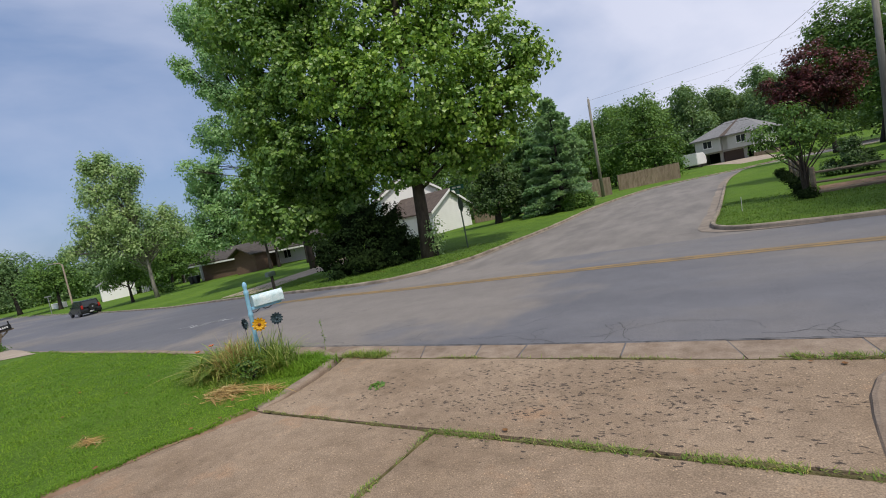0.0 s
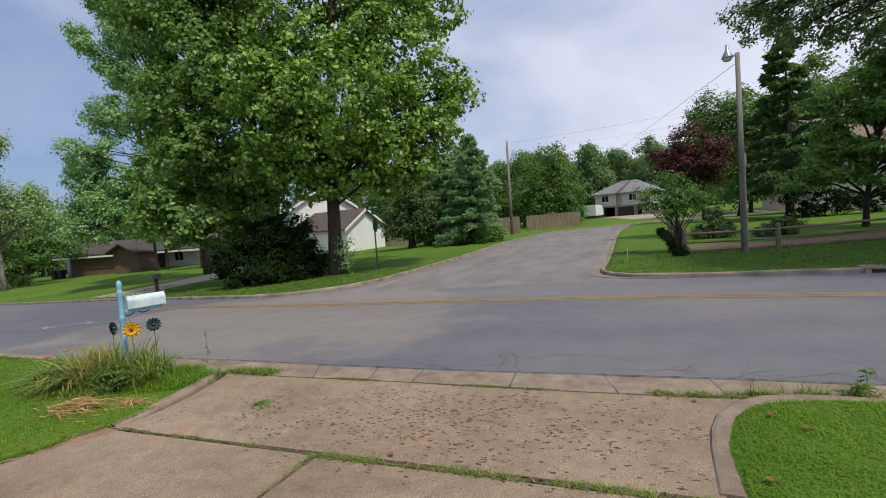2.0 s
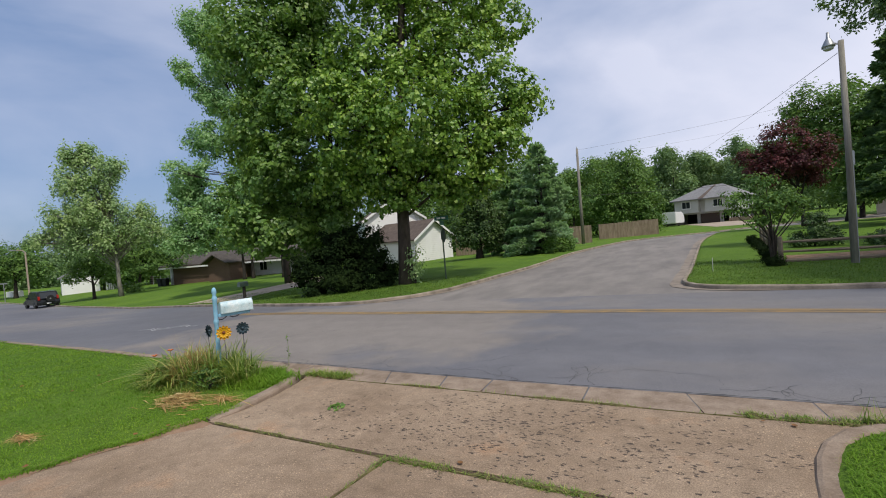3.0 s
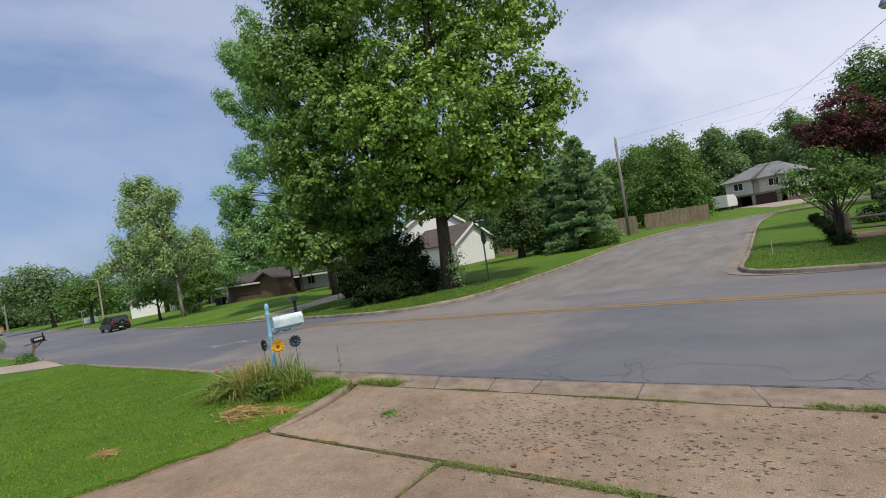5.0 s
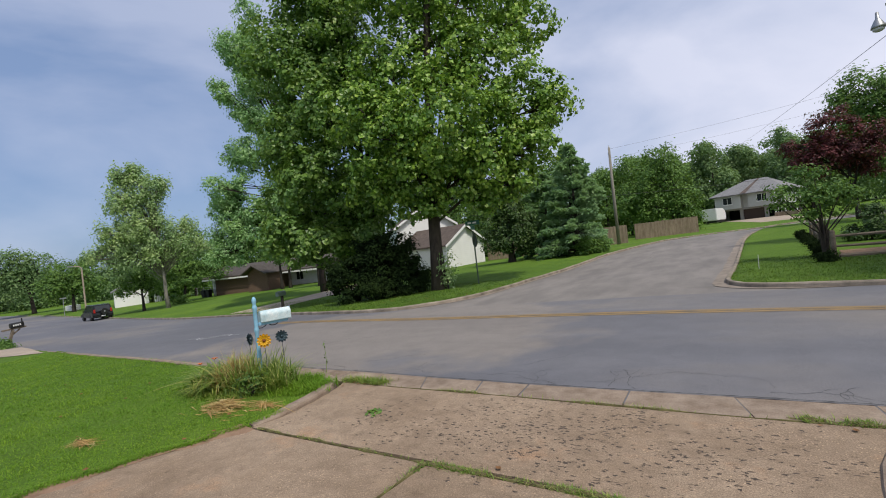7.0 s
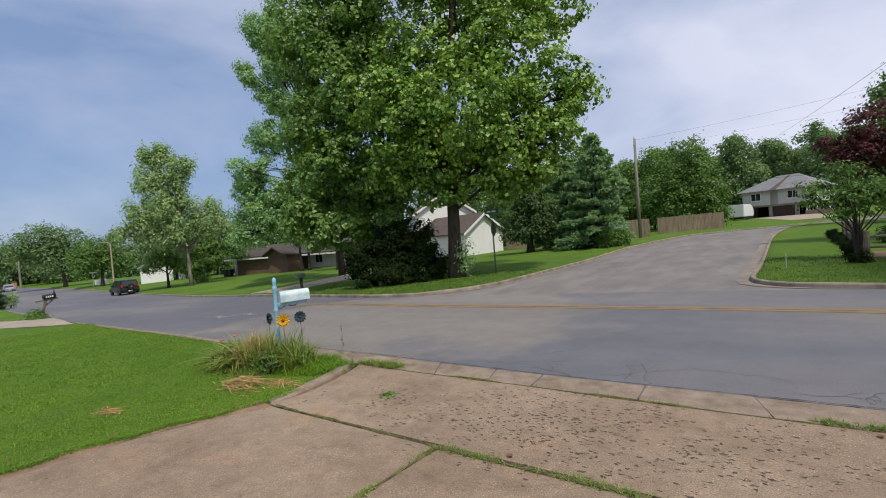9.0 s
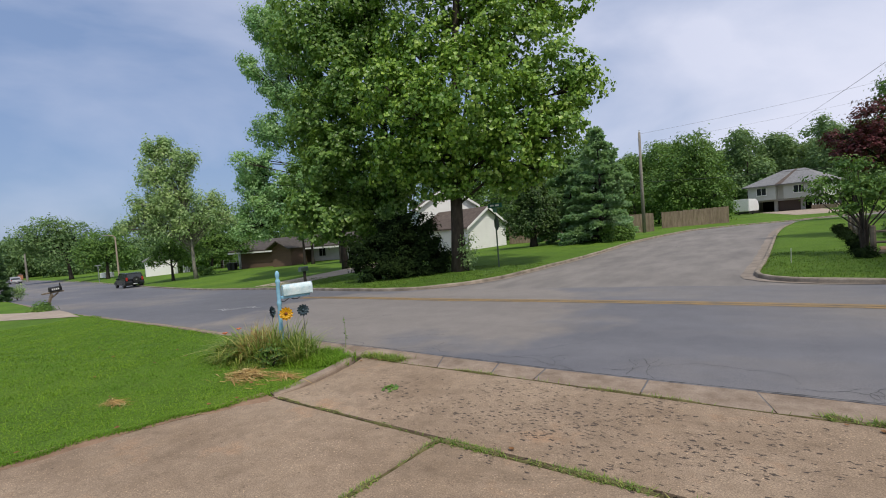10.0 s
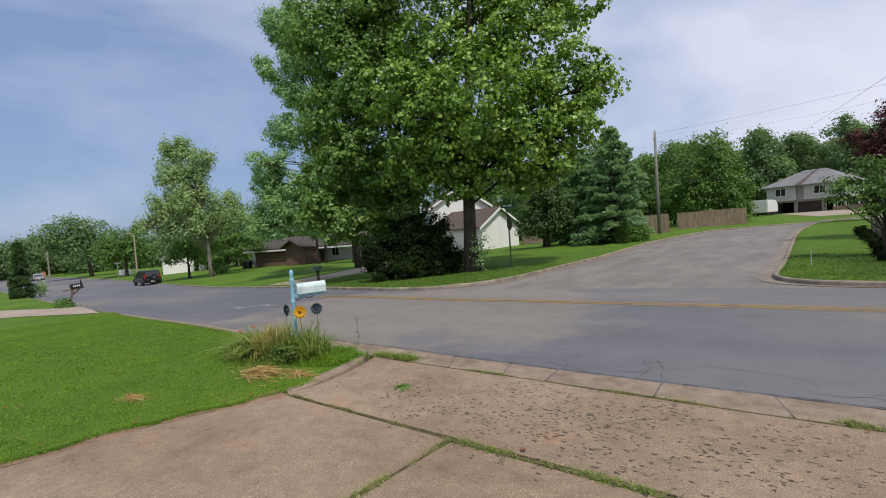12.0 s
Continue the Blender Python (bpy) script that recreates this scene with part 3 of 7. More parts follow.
# ---- paving pieces ----
def slab(name, west_line, east_line, mat, lift, thick=0.10, across=24, rough=0.0, label="", parent=None, front=None):
    """A slab between two lines of equal length, with a top that follows the grade, worn edges and real sides."""
    w, e = np.asarray(west_line, float), np.asarray(east_line, float)
    n = len(w)
    k = np.linspace(0, 1, across)[None, :, None]
    p = w[:, None] * (1 - k) + e[:, None] * k
    if front:        # the last row follows a given line, the rows before it ever less
        pull = (front(p[-1, :, 0]) - p[-1, :, 1])[None, :] * (np.linspace(0, 1, n) ** 2)[:, None]
        p[..., 1] += pull
    z = grade(p[..., 0], p[..., 1]) + lift
    edge = np.zeros((n, across))
    edge[0, :] = edge[-1, :] = 0.006
    edge[:, 0] = edge[:, -1] = 0.006
    z = z - edge + rough * np.random.uniform(-1, 1, z.shape)
    v = np.concatenate([p, z[..., None]], -1).reshape(-1, 3)
    i = np.arange(n * across).reshape(n, across)
    q = np.stack([i[:-1, :-1], i[:-1, 1:], i[1:, 1:], i[1:, :-1]], -1).reshape(-1, 4).tolist()
    rim = list(i[0, :]) + list(i[1:, -1]) + list(i[-1, -2::-1]) + list(i[-2:0:-1, 0])
    low = v[rim] - (0, 0, thick)
    base = len(v)
    v = np.concatenate([v, low])
    m = len(rim)
    q += [(rim[a], base + a, base + (a + 1) % m, rim[(a + 1) % m]) for a in range(m)]
    me = big_mesh(name, v, q, 4, mat)
    bm = bmesh.new()
    bm.from_mesh(me)
    bmesh.ops.recalc_face_normals(bm, faces=bm.faces)
    bm.to_mesh(me)
    bm.free()
    ob = new(name, me)
    ob.parent = parent
    if label:
        ob["label"] = label
    return ob


def x_at(line, y):
    o = np.argsort(line[:, 1])
    return np.interp(y, line[o, 1], line[o, 0])


def gutter_front(x):
    return np.interp(x, [-9, -5, -3.8, -2.8, -2.1, -1, 0, 1.0, 2.2, 6, 14], [5.55, 5.30, 5.19, 5.13, 5.07, 5.02, 5.0, 4.98, 4.93, 4.68, 4.1])


def gutter_back(x):
    return np.interp(x, [-9, -5, -4.5, -3.5, -2.8, -2.1, -1.5, -0.5, 0.5, 1.0, 2.2, 6, 14], [5.1, 4.82, 4.76, 4.70, 4.67, 4.64, 4.585, 4.53, 4.49, 4.50, 4.50, 4.24, 3.66])


driveway = tagged(new("driveway", Shape().box((-5.4, -9, grade(0, -4) - 0.30), (0.4, 0.0, grade(0, -4) - 0.25)).mesh("driveway")),
                  "old pinkish concrete driveway in large cracked slabs", "driveway", kind="structure")
driveway.data.materials.append(SOIL)
ed = [x for x in NEAR_LEFT if x[1] < 4.8 and x[0] > -6]
# the apron slab between the kerbs, and the slabs behind its joint
ws = np.c_[x_at(np.array(ed), np.linspace(3.08, 4.62, 16)) - 0.03, np.linspace(3.08, 4.80, 16)]
es = np.c_[x_at(NEAR_RIGHT[NEAR_RIGHT[:, 0] < 1.4], np.linspace(2.86, 4.45, 16)) + 0.03, np.linspace(2.86, 4.47, 16)]
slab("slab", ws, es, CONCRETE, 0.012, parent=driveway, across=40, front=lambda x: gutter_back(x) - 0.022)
mid = np.array([(-2.21, 2.93), (-2.28, 1.96), (-2.5, 0.2), (-2.9, -9)])
yy = np.linspace(0, 1, 22)
back_w = np.c_[x_at(np.array([p for p in NEAR_LEFT if p[1] < 3.3 and p[0] > -7]), 3.04 - yy * 11) - 0.02, 3.04 - yy * 11]
mid_l = np.c_[np.interp(2.92 - yy * 11, mid[::-1, 1], mid[::-1, 0]) - 0.018, 2.92 - yy * 11]
mid_r = mid_l + (0.04, -0.035)
back_e = np.c_[np.full(22, 0.58), 2.78 - yy * 11]
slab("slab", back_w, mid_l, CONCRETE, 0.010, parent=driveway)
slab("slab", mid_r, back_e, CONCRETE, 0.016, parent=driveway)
gutter = tagged(new("gutter", Shape().box((-4, 5.0, -0.3), (-3.9, 5.1, -0.25)).mesh("gutter")), "weathered concrete gutter between street and driveway", "gutter", kind="structure")
gutter.data.materials.append(KERB)
# stone ends: (x at the street, x at the driveway)
cuts = [(-7.9, -7.9), (-6.6, -6.6), (-5.3, -5.25), (-4.55, -4.5), (-3.72, -3.5), (-2.79, -2.68), (-2.12, -2.1), (-0.95, -0.95), (0.0, 0.13), (1.0, 1.05), (2.1, 2.1), (4.2, 4.2), (7.2, 7.2), (10.2, 10.2), (13.5, 13.5)]
for (a, c), (b, d) in zip(cuts[:-1], cuts[1:]):
    g = np.random.uniform(0.007, 0.014)
    k = np.linspace(0, 1, 4)
    fa, fb, ba, bb = gutter_front(a), gutter_front(b), gutter_back(c), gutter_back(d)
    slab("gutter_stone", np.c_[(a + (c - a) * k) + g, fa + (ba - fa) * k][::-1], np.c_[(b + (d - b) * k) - g, fb + (bb - fb) * k][::-1],
         KERB, 0.009 + np.random.uniform(0, 0.006), across=10, parent=gutter)

# centre line: a worn double stripe of yellow paint
cx = np.linspace(-14, 60, 160)
cy = np.interp(cx, [-14, -7.2, -3.9, -0.5, 1.5, 4.7, 60], [10.55, 9.95, 9.8, 9.6, 9.46, 9.18, 5.5])
lines = tagged(new("centre_line"), "worn double yellow line painted along the street", "road marking", kind="structure")
for off in (-0.06, 0.13):
    for a in range(0, 150, 10):
        s = slice(a, a + 11)
        part("stripe", strip("stripe", np.c_[cx[s], cy[s] + off], np.c_[cx[s], cy[s] + off + 0.16], YELLOW, 0.005, 2), None, lines)
# faded chalk scrawl on the street and tarred cracks
scrawl = Shape()
for k in range(5):
    a = np.linspace(0, 1, 9)
    px, py = -15.9 + k * 0.3 + a * 1.2, 8.2 + 0.14 * k + 0.12 * np.sin(a * 5 + k * 1.7)
    st = strip("s", np.c_[px, py], np.c_[px, py + 0.045], CHALK, 0.006, 2)
    scrawl.add([v.co[:] for v in st.vertices], [tuple(p.vertices) for p in st.polygons])
    bpy.data.meshes.remove(st)
tagged(part("road_scrawl", scrawl, CHALK), "faded pale scrawl painted on the asphalt", "road marking", kind="structure")
TAR = plain("crack", (0.055, 0.055, 0.06), 0.9)
rng = np.random.default_rng(5)
crack = Shape()


def add_crack(x, y, ang, length, width=0.007, wander=0.36):
    pts = [np.array((x, y))]
    base = ang
    for _ in range(int(length / 0.05)):
        ang = base + (ang - base) * 0.72 + rng.normal(0, wander)
        pts.append(pts[-1] + 0.05 * np.array((math.cos(ang), math.sin(ang))))
    p = np.array(pts)
    t = np.gradient(p, axis=0)
    t /= np.hypot(t[:, 0], t[:, 1])[:, None]
    w = np.c_[-t[:, 1], t[:, 0]] * (width * rng.uniform(0.3, 1.0, len(p)))[:, None] / 2
    z = grade(p[:, 0], p[:, 1]) + 0.004
    v = np.concatenate([np.c_[p - w, z], np.c_[p + w, z]])
    n = len(p)
    crack.add(v, [(i, i + 1, n + i + 1, n + i) for i in range(n - 1)])
    return p


for x0, y0, a0, l0 in ((-3.2, 5.5, 0.0, 2.4), (-1.5, 5.3, 0.0, 2.0), (0.3, 5.2, 0.0, 1.6), (-2.1, 5.2, 1.2, 0.7), (-1.2, 5.15, 1.6, 0.7), (-0.9, 5.1, 1.9, 0.8), (0.9, 5.05, 1.7, 0.6), (2.4, 4.95, 2.1, 0.9), (1.4, 5.15, 0.0, 1.4),
                       (-5.5, 5.9, 0.3, 1.2), (-2.6, 5.9, 0.1, 1.2), (-6, 5.6, 0.0, 2.5), (-4.4, 5.4, 1.2, 0.7), (4.5, 5.2, 0.0, 2.0), (-8, 7.2, 0.3, 1.4)):
    p = add_crack(x0, y0, a0, l0)
    for _ in range(2):
        q = p[rng.integers(0, len(p))]
        add_crack(q[0], q[1], rng.uniform(0, 6.3), rng.uniform(0.2, 0.5), 0.005)
for k in range(9):
    add_crack(rng.uniform(-25, 12), rng.uniform(6.5, 11.5), rng.normal(0, 0.25), rng.uniform(0.5, 1.3), 0.005, 0.36)
for k in range(5):
    add_crack(rng.uniform(-6.0, -0.5), rng.uniform(16, 40), rng.normal(1.5, 0.2), rng.uniform(2, 5), 0.014, 0.22)
seam_x = np.linspace(-7.5, 9, 330)
seam_y = gutter_front(seam_x) + 0.012 + rng.normal(0, 0.004, 330)
seam_w = np.clip(rng.normal(0.012, 0.008, 330), 0.003, 0.035)
seam_z = grade(seam_x, seam_y) + 0.0165
crack.add(np.concatenate([np.c_[seam_x, seam_y - seam_w / 2 - 0.004, seam_z], np.c_[seam_x, seam_y + seam_w / 2, seam_z]]), [(k, k + 1, 331 + k, 330 + k) for k in range(329)])
tagged(part("road_cracks", crack, TAR, fix=False), "thin dark cracks wandering through the asphalt", "crack", kind="structure")

# driveways of the neighbours
def drive(name, pts_w, pts_e, label):
    w, e = resample(smooth_line(pts_w), 40), resample(smooth_line(pts_e), 40)
    k = np.linspace(0, 1, 8)[None, :, None]
    p = w[:, None] * (1 - k) + e[:, None] * k
    z = lawn_height(p[..., 0], p[..., 1]) + 0.02
    z[0] = grade(p[0, :, 0], p[0, :, 1]) + 0.012
    v = np.concatenate([p, z[..., None]], -1).reshape(-1, 3)
    i = np.arange(40 * 8).reshape(40, 8)
    q = np.stack([i[:-1, :-1], i[:-1, 1:], i[1:, 1:], i[1:, :-1]], -1).reshape(-1, 4)
    me = big_mesh(name, v, q, 4, PALE_DRIVE)
    return tagged(new(name, me), label, "driveway", kind="structure")


drive("driveway_across", [(-24.3, 14.9), (-25.5, 18), (-27.5, 24), (-29.5, 36.9)], [(-20.1, 14.2), (-21.4, 18), (-21.8, 21), (-23.2, 36.9)], "pale concrete driveway running up to a white garage")
drive("driveway_next", [(-31.5, 8.35), (-34.5, 7.45), (-43, 6.3), (-56, 0)], [(-22.9, 6.75), (-25.7, 6.0), (-33.3, 4.9), (-44, -4)], "pale concrete driveway of the next house")
drive("driveway_end", [(5.0, 70), (3.0, 82), (1.4, 94)], [(9.5, 68), (9.8, 80), (9.5, 94)], "pale driveway climbing to the two-storey house")


# ---- plants ----
def unit(v):
    return v / np.maximum(np.linalg.norm(v, axis=-1, keepdims=True), 1e-9)


PALM = (np.array([(0, 0, 0), (-0.54, 0.38, 0.10), (-0.34, 0.66, 0.03), (0, 1.0, -0.10), (0.34, 0.66, 0.03), (0.54, 0.38, 0.10)]), [(0, 2, 1), (0, 3, 2), (0, 4, 3), (0, 5, 4)])
OVAL = (np.array([(0, 0, 0), (-0.30, 0.45, 0.07), (0, 1.0, -0.06), (0.30, 0.45, 0.07)]), [(0, 2, 1), (0, 3, 2)])
SPRAY = (np.array([(0, 0, 0), (-0.17, 0.75, 0.05), (0, 1.0, -0.05), (0.17, 0.75, 0.05), (-0.1, 0.5, 0.24), (0.1, 0.6, -0.2)]), [(0, 2, 1), (0, 3, 2), (0, 4, 2), (0, 5, 3)])


def scatter(pos, normal, along, size, form):
    """Copies of a small form at pos, facing normal, pointing along; arrays of corners and triangles."""
    pts, tris = form
    n = unit(normal)
    t = unit(along - n * (along * n).sum(1, keepdims=True))
    b = np.cross(t, n)
    s = np.asarray(size).reshape(-1, 1, 1)
    v = pos[:, None] + s * (pts[None, :, :1] * b[:, None] + pts[None, :, 1:2] * t[:, None] + pts[None, :, 2:] * n[:, None])
    f = np.asarray(tris)[None] + (np.arange(len(pos)) * len(pts))[:, None, None]
    return v.reshape(-1, 3), f.reshape(-1, 3)


def crown_mesh(name, lobes, leaf, mat, seed, cover=1.0, form=OVAL, flat=1.0, ragged=0.25, up=0.6):
    """Leaves in tight clumps over every lobe, each clump with its own lit and shaded side."""
    rg = np.random.default_rng(seed)
    P, N = [], []
    for x, y, z, r in lobes:
        clumps = int(12 + 15 * r * r)
        d = unit(rg.normal(size=(clumps, 3)))
        c = np.array((x, y, z)) + d * (r * rg.uniform(0.3, 1.12, (clumps, 1)) ** 0.65) * (1, 1, flat)
        total = 2.3 * cover * 4 * math.pi * r * r / (0.62 * leaf * leaf)
        per = max(6, int(total / clumps))
        sig = max(ragged * r * 0.62, leaf * 1.05)
        off = rg.normal(size=(clumps * per, 3)) * sig * (1, 1, 0.72 * flat) * rg.uniform(0.55, 1.25, (clumps, 1)).repeat(per, 0)
        pos = np.repeat(c, per, 0) + off
        P.append(pos)
        N.append(unit(pos - (x, y, z)) * 0.6 + unit(off) * 0.6)
    P, N = np.concatenate(P), np.concatenate(N)
    N = N + (0, 0, up) + rg.normal(size=N.shape) * 0.42
    A = rg.normal(size=N.shape) + (0, 0, -0.35)
    v, f = scatter(P, N, A, leaf * rg.uniform(0.6, 1.3, len(P)), form)
    return big_mesh(name, v, f, 3, mat)


def broken(lobes, seed, pieces=4, size=0.52):
    """Each lobe broken into smaller ones, for a crown with a feathery outline."""
    rg = np.random.default_rng(seed)
    out = []
    for x, y, z, r in lobes:
        for _ in range(pieces):
            d = unit(rg.normal(size=(1, 3)))[0] * r * rg.uniform(0.45, 0.85)
            out.append((x + d[0], y + d[1], z + d[2], r * size * rg.uniform(0.75, 1.2)))
    return out


def limbs(lobes, trunk_r, lean=(0, 0), seed=1, top=0.9):
    rg = np.random.default_rng(seed)
    s = Shape()
    hi = max(l[2] for l in lobes)
    cx_, cy_ = np.mean([l[0] for l in lobes]) * 0.8 + lean[0], np.mean([l[1] for l in lobes]) * 0.8 + lean[1]
    spine = []
    for k in np.linspace(0, 1, 9):
        spine.append((cx_ * k ** 1.6 + rg.normal(0, 0.03) * hi * 0.06, cy_ * k ** 1.6 + rg.normal(0, 0.03) * hi * 0.06, -0.25 + (hi * top + 0.25) * k))
    rad = [trunk_r * (1.35 if k == 0 else 1.05 - 0.92 * k / 8) for k in range(9)]
    s.tube(spine, rad, 10)
    for x, y, z, r in lobes:
        h = max(0.3 * hi * 0.6, z * rg.uniform(0.55, 0.8))
        k = min(1, h / (hi * top))
        i = min(7, int(k * 8))
        a = Vector(spine[i]).lerp(Vector(spine[i + 1]), k * 8 - i)
        b = Vector((x, y, z))
        w = a.lerp(b, 0.5) + Vector((0, 0, 0.12 * (b - a).length))
        rr = min(trunk_r * 0.5, 0.05 * r + 0.02)
        s.tube([a, w, b], [rr, rr * 0.7, rr * 0.35], 6)
        for _ in range(5):
            e = b + Vector(unit(rg.normal(size=(1, 3)))[0]) * r * 0.75
            s.tube([w.lerp(b, 0.5), (b + e) / 2, e], [rr * 0.4, rr * 0.28, rr * 0.1], 4)
    return s


def tree(name, x, y, label, lobes, leaf, leaf_mat, trunk_r, bark=BARK, seed=1, cover=1.0, form=OVAL, flat=1.0, ragged=0.25, group="", category="tree", up=0.6, top=0.9):
    z = float(lawn_height(x, y))
    t = thing(name, (x, y, z), label, category, group)
    part("trunk", limbs(lobes, trunk_r, seed=seed, top=top), bark, t, smooth=True, fix=False)
    part("crown", crown_mesh("crown", lobes, leaf, leaf_mat, seed, cover, form, flat, ragged, up), None, t)
    return t


def shift(lobes, dx=0.0, dy=0.0, dz=0.0):
    return [(x + dx, y + dy, z + dz, r) for x, y, z, r in lobes]


tree("sycamore_tree", -11.0, 17.16, "tall sycamore with broad bright green leaves and mottled trunk",
     [(-1.0, -0.7, 9.9, 1.9), (1.0, 0.6, 10.7, 2.0), (2.7, 1.4, 9.5, 2.0), (4.2, 2.0, 7.7, 1.9), (-0.3, -2.0, 7.0, 1.9), (1.8, -1.3, 6.9, 2.1), (3.3, 0.1, 5.9, 1.8), (3.9, 0.9, 4.5, 1.0),
      (0.1, -1.1, 5.4, 1.5), (1.8, -0.1, 4.7, 1.4), (5.5, 2.5, 7.7, 1.0), (-1.5, -2.3, 5.0, 1.1), (-1.5, -2.4, 8.2, 1.5), (1.8, 2.2, 14.0, 2.6), (-0.3, -0.2, 14.4, 2.5), (3.9, 3.5, 12.3, 1.6), (0.9, 1.7, 17.6, 2.6), (4.6, 1.2, 5.7, 1.2), (3.2, 0.7, 4.6, 1.0), (2.2, 0.2, 5.6, 1.4), (-0.8, -1.6, 4.6, 0.8), (0.7, -0.7, 4.0, 0.85), (2.6, 0.2, 3.9, 0.8), (-0.2, -1.2, 3.9, 0.7)],
     0.168, LEAF_SYC, 0.31, BARK, 3, 0.62, PALM, ragged=0.2, up=0.35)
tree("shade_tree", -15.63, 18.85, "tall dark green shade tree behind a dense bush",
     shift([(-2.0, -1.9, 10.9, 2.4), (-2.6, -2.5, 7.9, 2.1), (-1.7, -1.6, 4.5, 1.8), (-2.9, -2.9, 12.6, 2.1), (-1.4, -1.3, 13.8, 2.4), (-3.1, -3.1, 4.6, 1.4), (-1.0, -0.8, 2.9, 1.4), (-1.3, -1.1, 16.8, 2.7), (-0.2, -0.1, 12.6, 2.1), (0.3, 0.6, 9.5, 1.9), (0.6, 0.9, 6.6, 1.7), (-1.4, -4.1, 2.7, 1.1), (-2.0, -4.9, 3.2, 1.0), (-0.6, -3.3, 2.6, 1.2), (-1.2, -3.9, 5.8, 1.4), (0.0, -2.7, 6.5, 1.4), (-0.1, -2.8, 8.8, 1.6), (0.5, -2.2, 4.8, 1.2), (1.2, -1.6, 4.0, 0.8), (1.0, -2.0, 2.8, 0.8), (0.3, -0.2, 4.7, 1.0), (-0.3, 0.2, 3.8, 1.1), (1.3, 0.6, 5.4, 1.1)], dz=0.3),
     0.19, LEAF_DARK, 0.27, DARK_BARK, 4, 0.75, PALM, ragged=0.2, up=0.4)
tree("locust_tree", -27.93, 26.07, "airy tall tree with soft bluish green foliage",
     shift(broken([(-0.7, -0.9, 18.2, 2.2), (-0.3, -0.4, 15.1, 1.7), (-0.9, -1.2, 19.7, 1.4), (-0.8, -1.0, 11.0, 1.8), (-1.5, -2.0, 7.0, 1.9), (-1.4, -1.9, 4.8, 1.9), (0.1, 0.2, 4.4, 2.0), (1.3, 1.6, 4.6, 2.1), (-1.9, -2.7, 5.0, 1.3), (0.3, 0.6, 7.5, 2.2), (-0.5, -0.6, 6.9, 1.8), (0.9, 1.0, 10, 2.0), (0.6, 0.8, 14, 2.0), (0.2, 0.3, 21.5, 2.0), (-0.8, -2.8, 8.5, 1.6), (0.5, -1.0, 5.3, 1.8), (-0.4, -2.3, 6.2, 1.8), (-1.3, -3.5, 3.6, 1.0), (0.8, -0.6, 8.8, 1.8), (2.2, 1.1, 6.0, 2.1), (1.4, 0.1, 12.4, 1.9), (0.8, -0.6, 17.3, 1.7), (-0.7, -2.6, 16.3, 1.3)], 205), -2.1, -2.8, 0.2),
     0.21, LEAF_LOC, 0.26, DARK_BARK, 5, 0.85, ragged=0.3, up=0.4)
tree("maple_tree", -52.04, 25.58, "slender young maple with thin yellow-green crown",
     broken([(-0.9, -1.9, 14.3, 1.4), (-0.4, -0.9, 12.5, 2.0), (-1.3, -2.9, 11.7, 1.7), (-0.8, -1.6, 9.3, 2.5), (0.2, 0.4, 8.6, 2.0), (-1.9, -4.2, 7.7, 1.9), (-0.6, -1.3, 6.4, 2.5), (0.8, 1.6, 6.9, 1.8), (1.2, 2.4, 9.1, 0.8), (-1.5, -3.4, 6.2, 1.5), (-1.4, -2.9, 14.6, 0.9), (0.3, 0.6, 13.6, 1.0), (-0.7, -1.5, 15.2, 0.7), (1.5, 3.2, 6.6, 1.3), (-2.3, -5.0, 6.3, 1.1)], 206, 11, 0.34),
     0.27, LEAF_MAPLE, 0.2, PALE_BARK, 6, 0.85, ragged=0.34, up=0.45, flat=1.6)
tree("small_dark_tree", -56.63, 25.22, "small spreading dark green tree on a lawn", [(-0.3, -0.6, 3.6, 1.5), (0.2, 0.5, 3.7, 1.4), (-0.6, -1.5, 2.7, 1.0), (0.4, 1.0, 2.7, 1.0), (0.1, -0.1, 4.3, 1.0)], 0.24, LEAF_DARK, 0.18, DARK_BARK, 7, 0.8)
tree("layered_tree", -60.15, 31.71, "dark green tree with wide layered branches", shift([(0.3, 0.6, 6.3, 1.7), (-0.2, -0.4, 4.5, 2.0), (1.2, 2.2, 4.3, 1.7), (0.2, 0.4, 2.8, 2.0), (1.9, 3.5, 3.4, 1.6)], dz=0.2), 0.28, LEAF_MID, 0.22, DARK_BARK, 8, 0.8, flat=0.6)
tree("street_tree", -107.95, 29.83, "broad green tree paled by haze far down the street", [(-0.3, -1.2, 9.9, 2.4), (-1.0, -3.7, 8.9, 3.0), (0.3, 1.2, 8.3, 3.1), (-0.6, -2.3, 5.8, 3.5), (-1.5, -6.1, 8.0, 2.3), (0.7, 2.3, 5.4, 2.5)], 0.45, LEAF_HAZE, 0.35, DARK_BARK, 9, 0.8)
tree("street_tree", -91.13, 30.17, "rounded dark green tree beside a street lamp", [(-0.2, -0.7, 6.0, 2.6), (0.5, 1.5, 5.2, 2.6), (-0.8, -2.4, 4.2, 2.2), (0.9, 2.6, 3.8, 1.8)], 0.4, LEAF_MID, 0.3, DARK_BARK, 10, 0.9)
tree("yard_tree", -14.1, 33.2, "low dark yard tree with drooping branches", [(0.2, 0.1, 4.0, 1.4), (-0.9, -0.4, 2.9, 1.3), (1.1, 0.5, 2.9, 1.3), (1.7, 0.8, 1.7, 1.0), (-1.3, -0.7, 1.7, 0.9), (0.3, 0.1, 2.2, 1.5), (0.1, 0, 5.4, 1.2), (-0.6, -0.3, 1.3, 0.7), (0.9, 0.3, 1.3, 0.7)], 0.2, LEAF_YARD, 0.3, DARK_BARK, 11, 1.0)
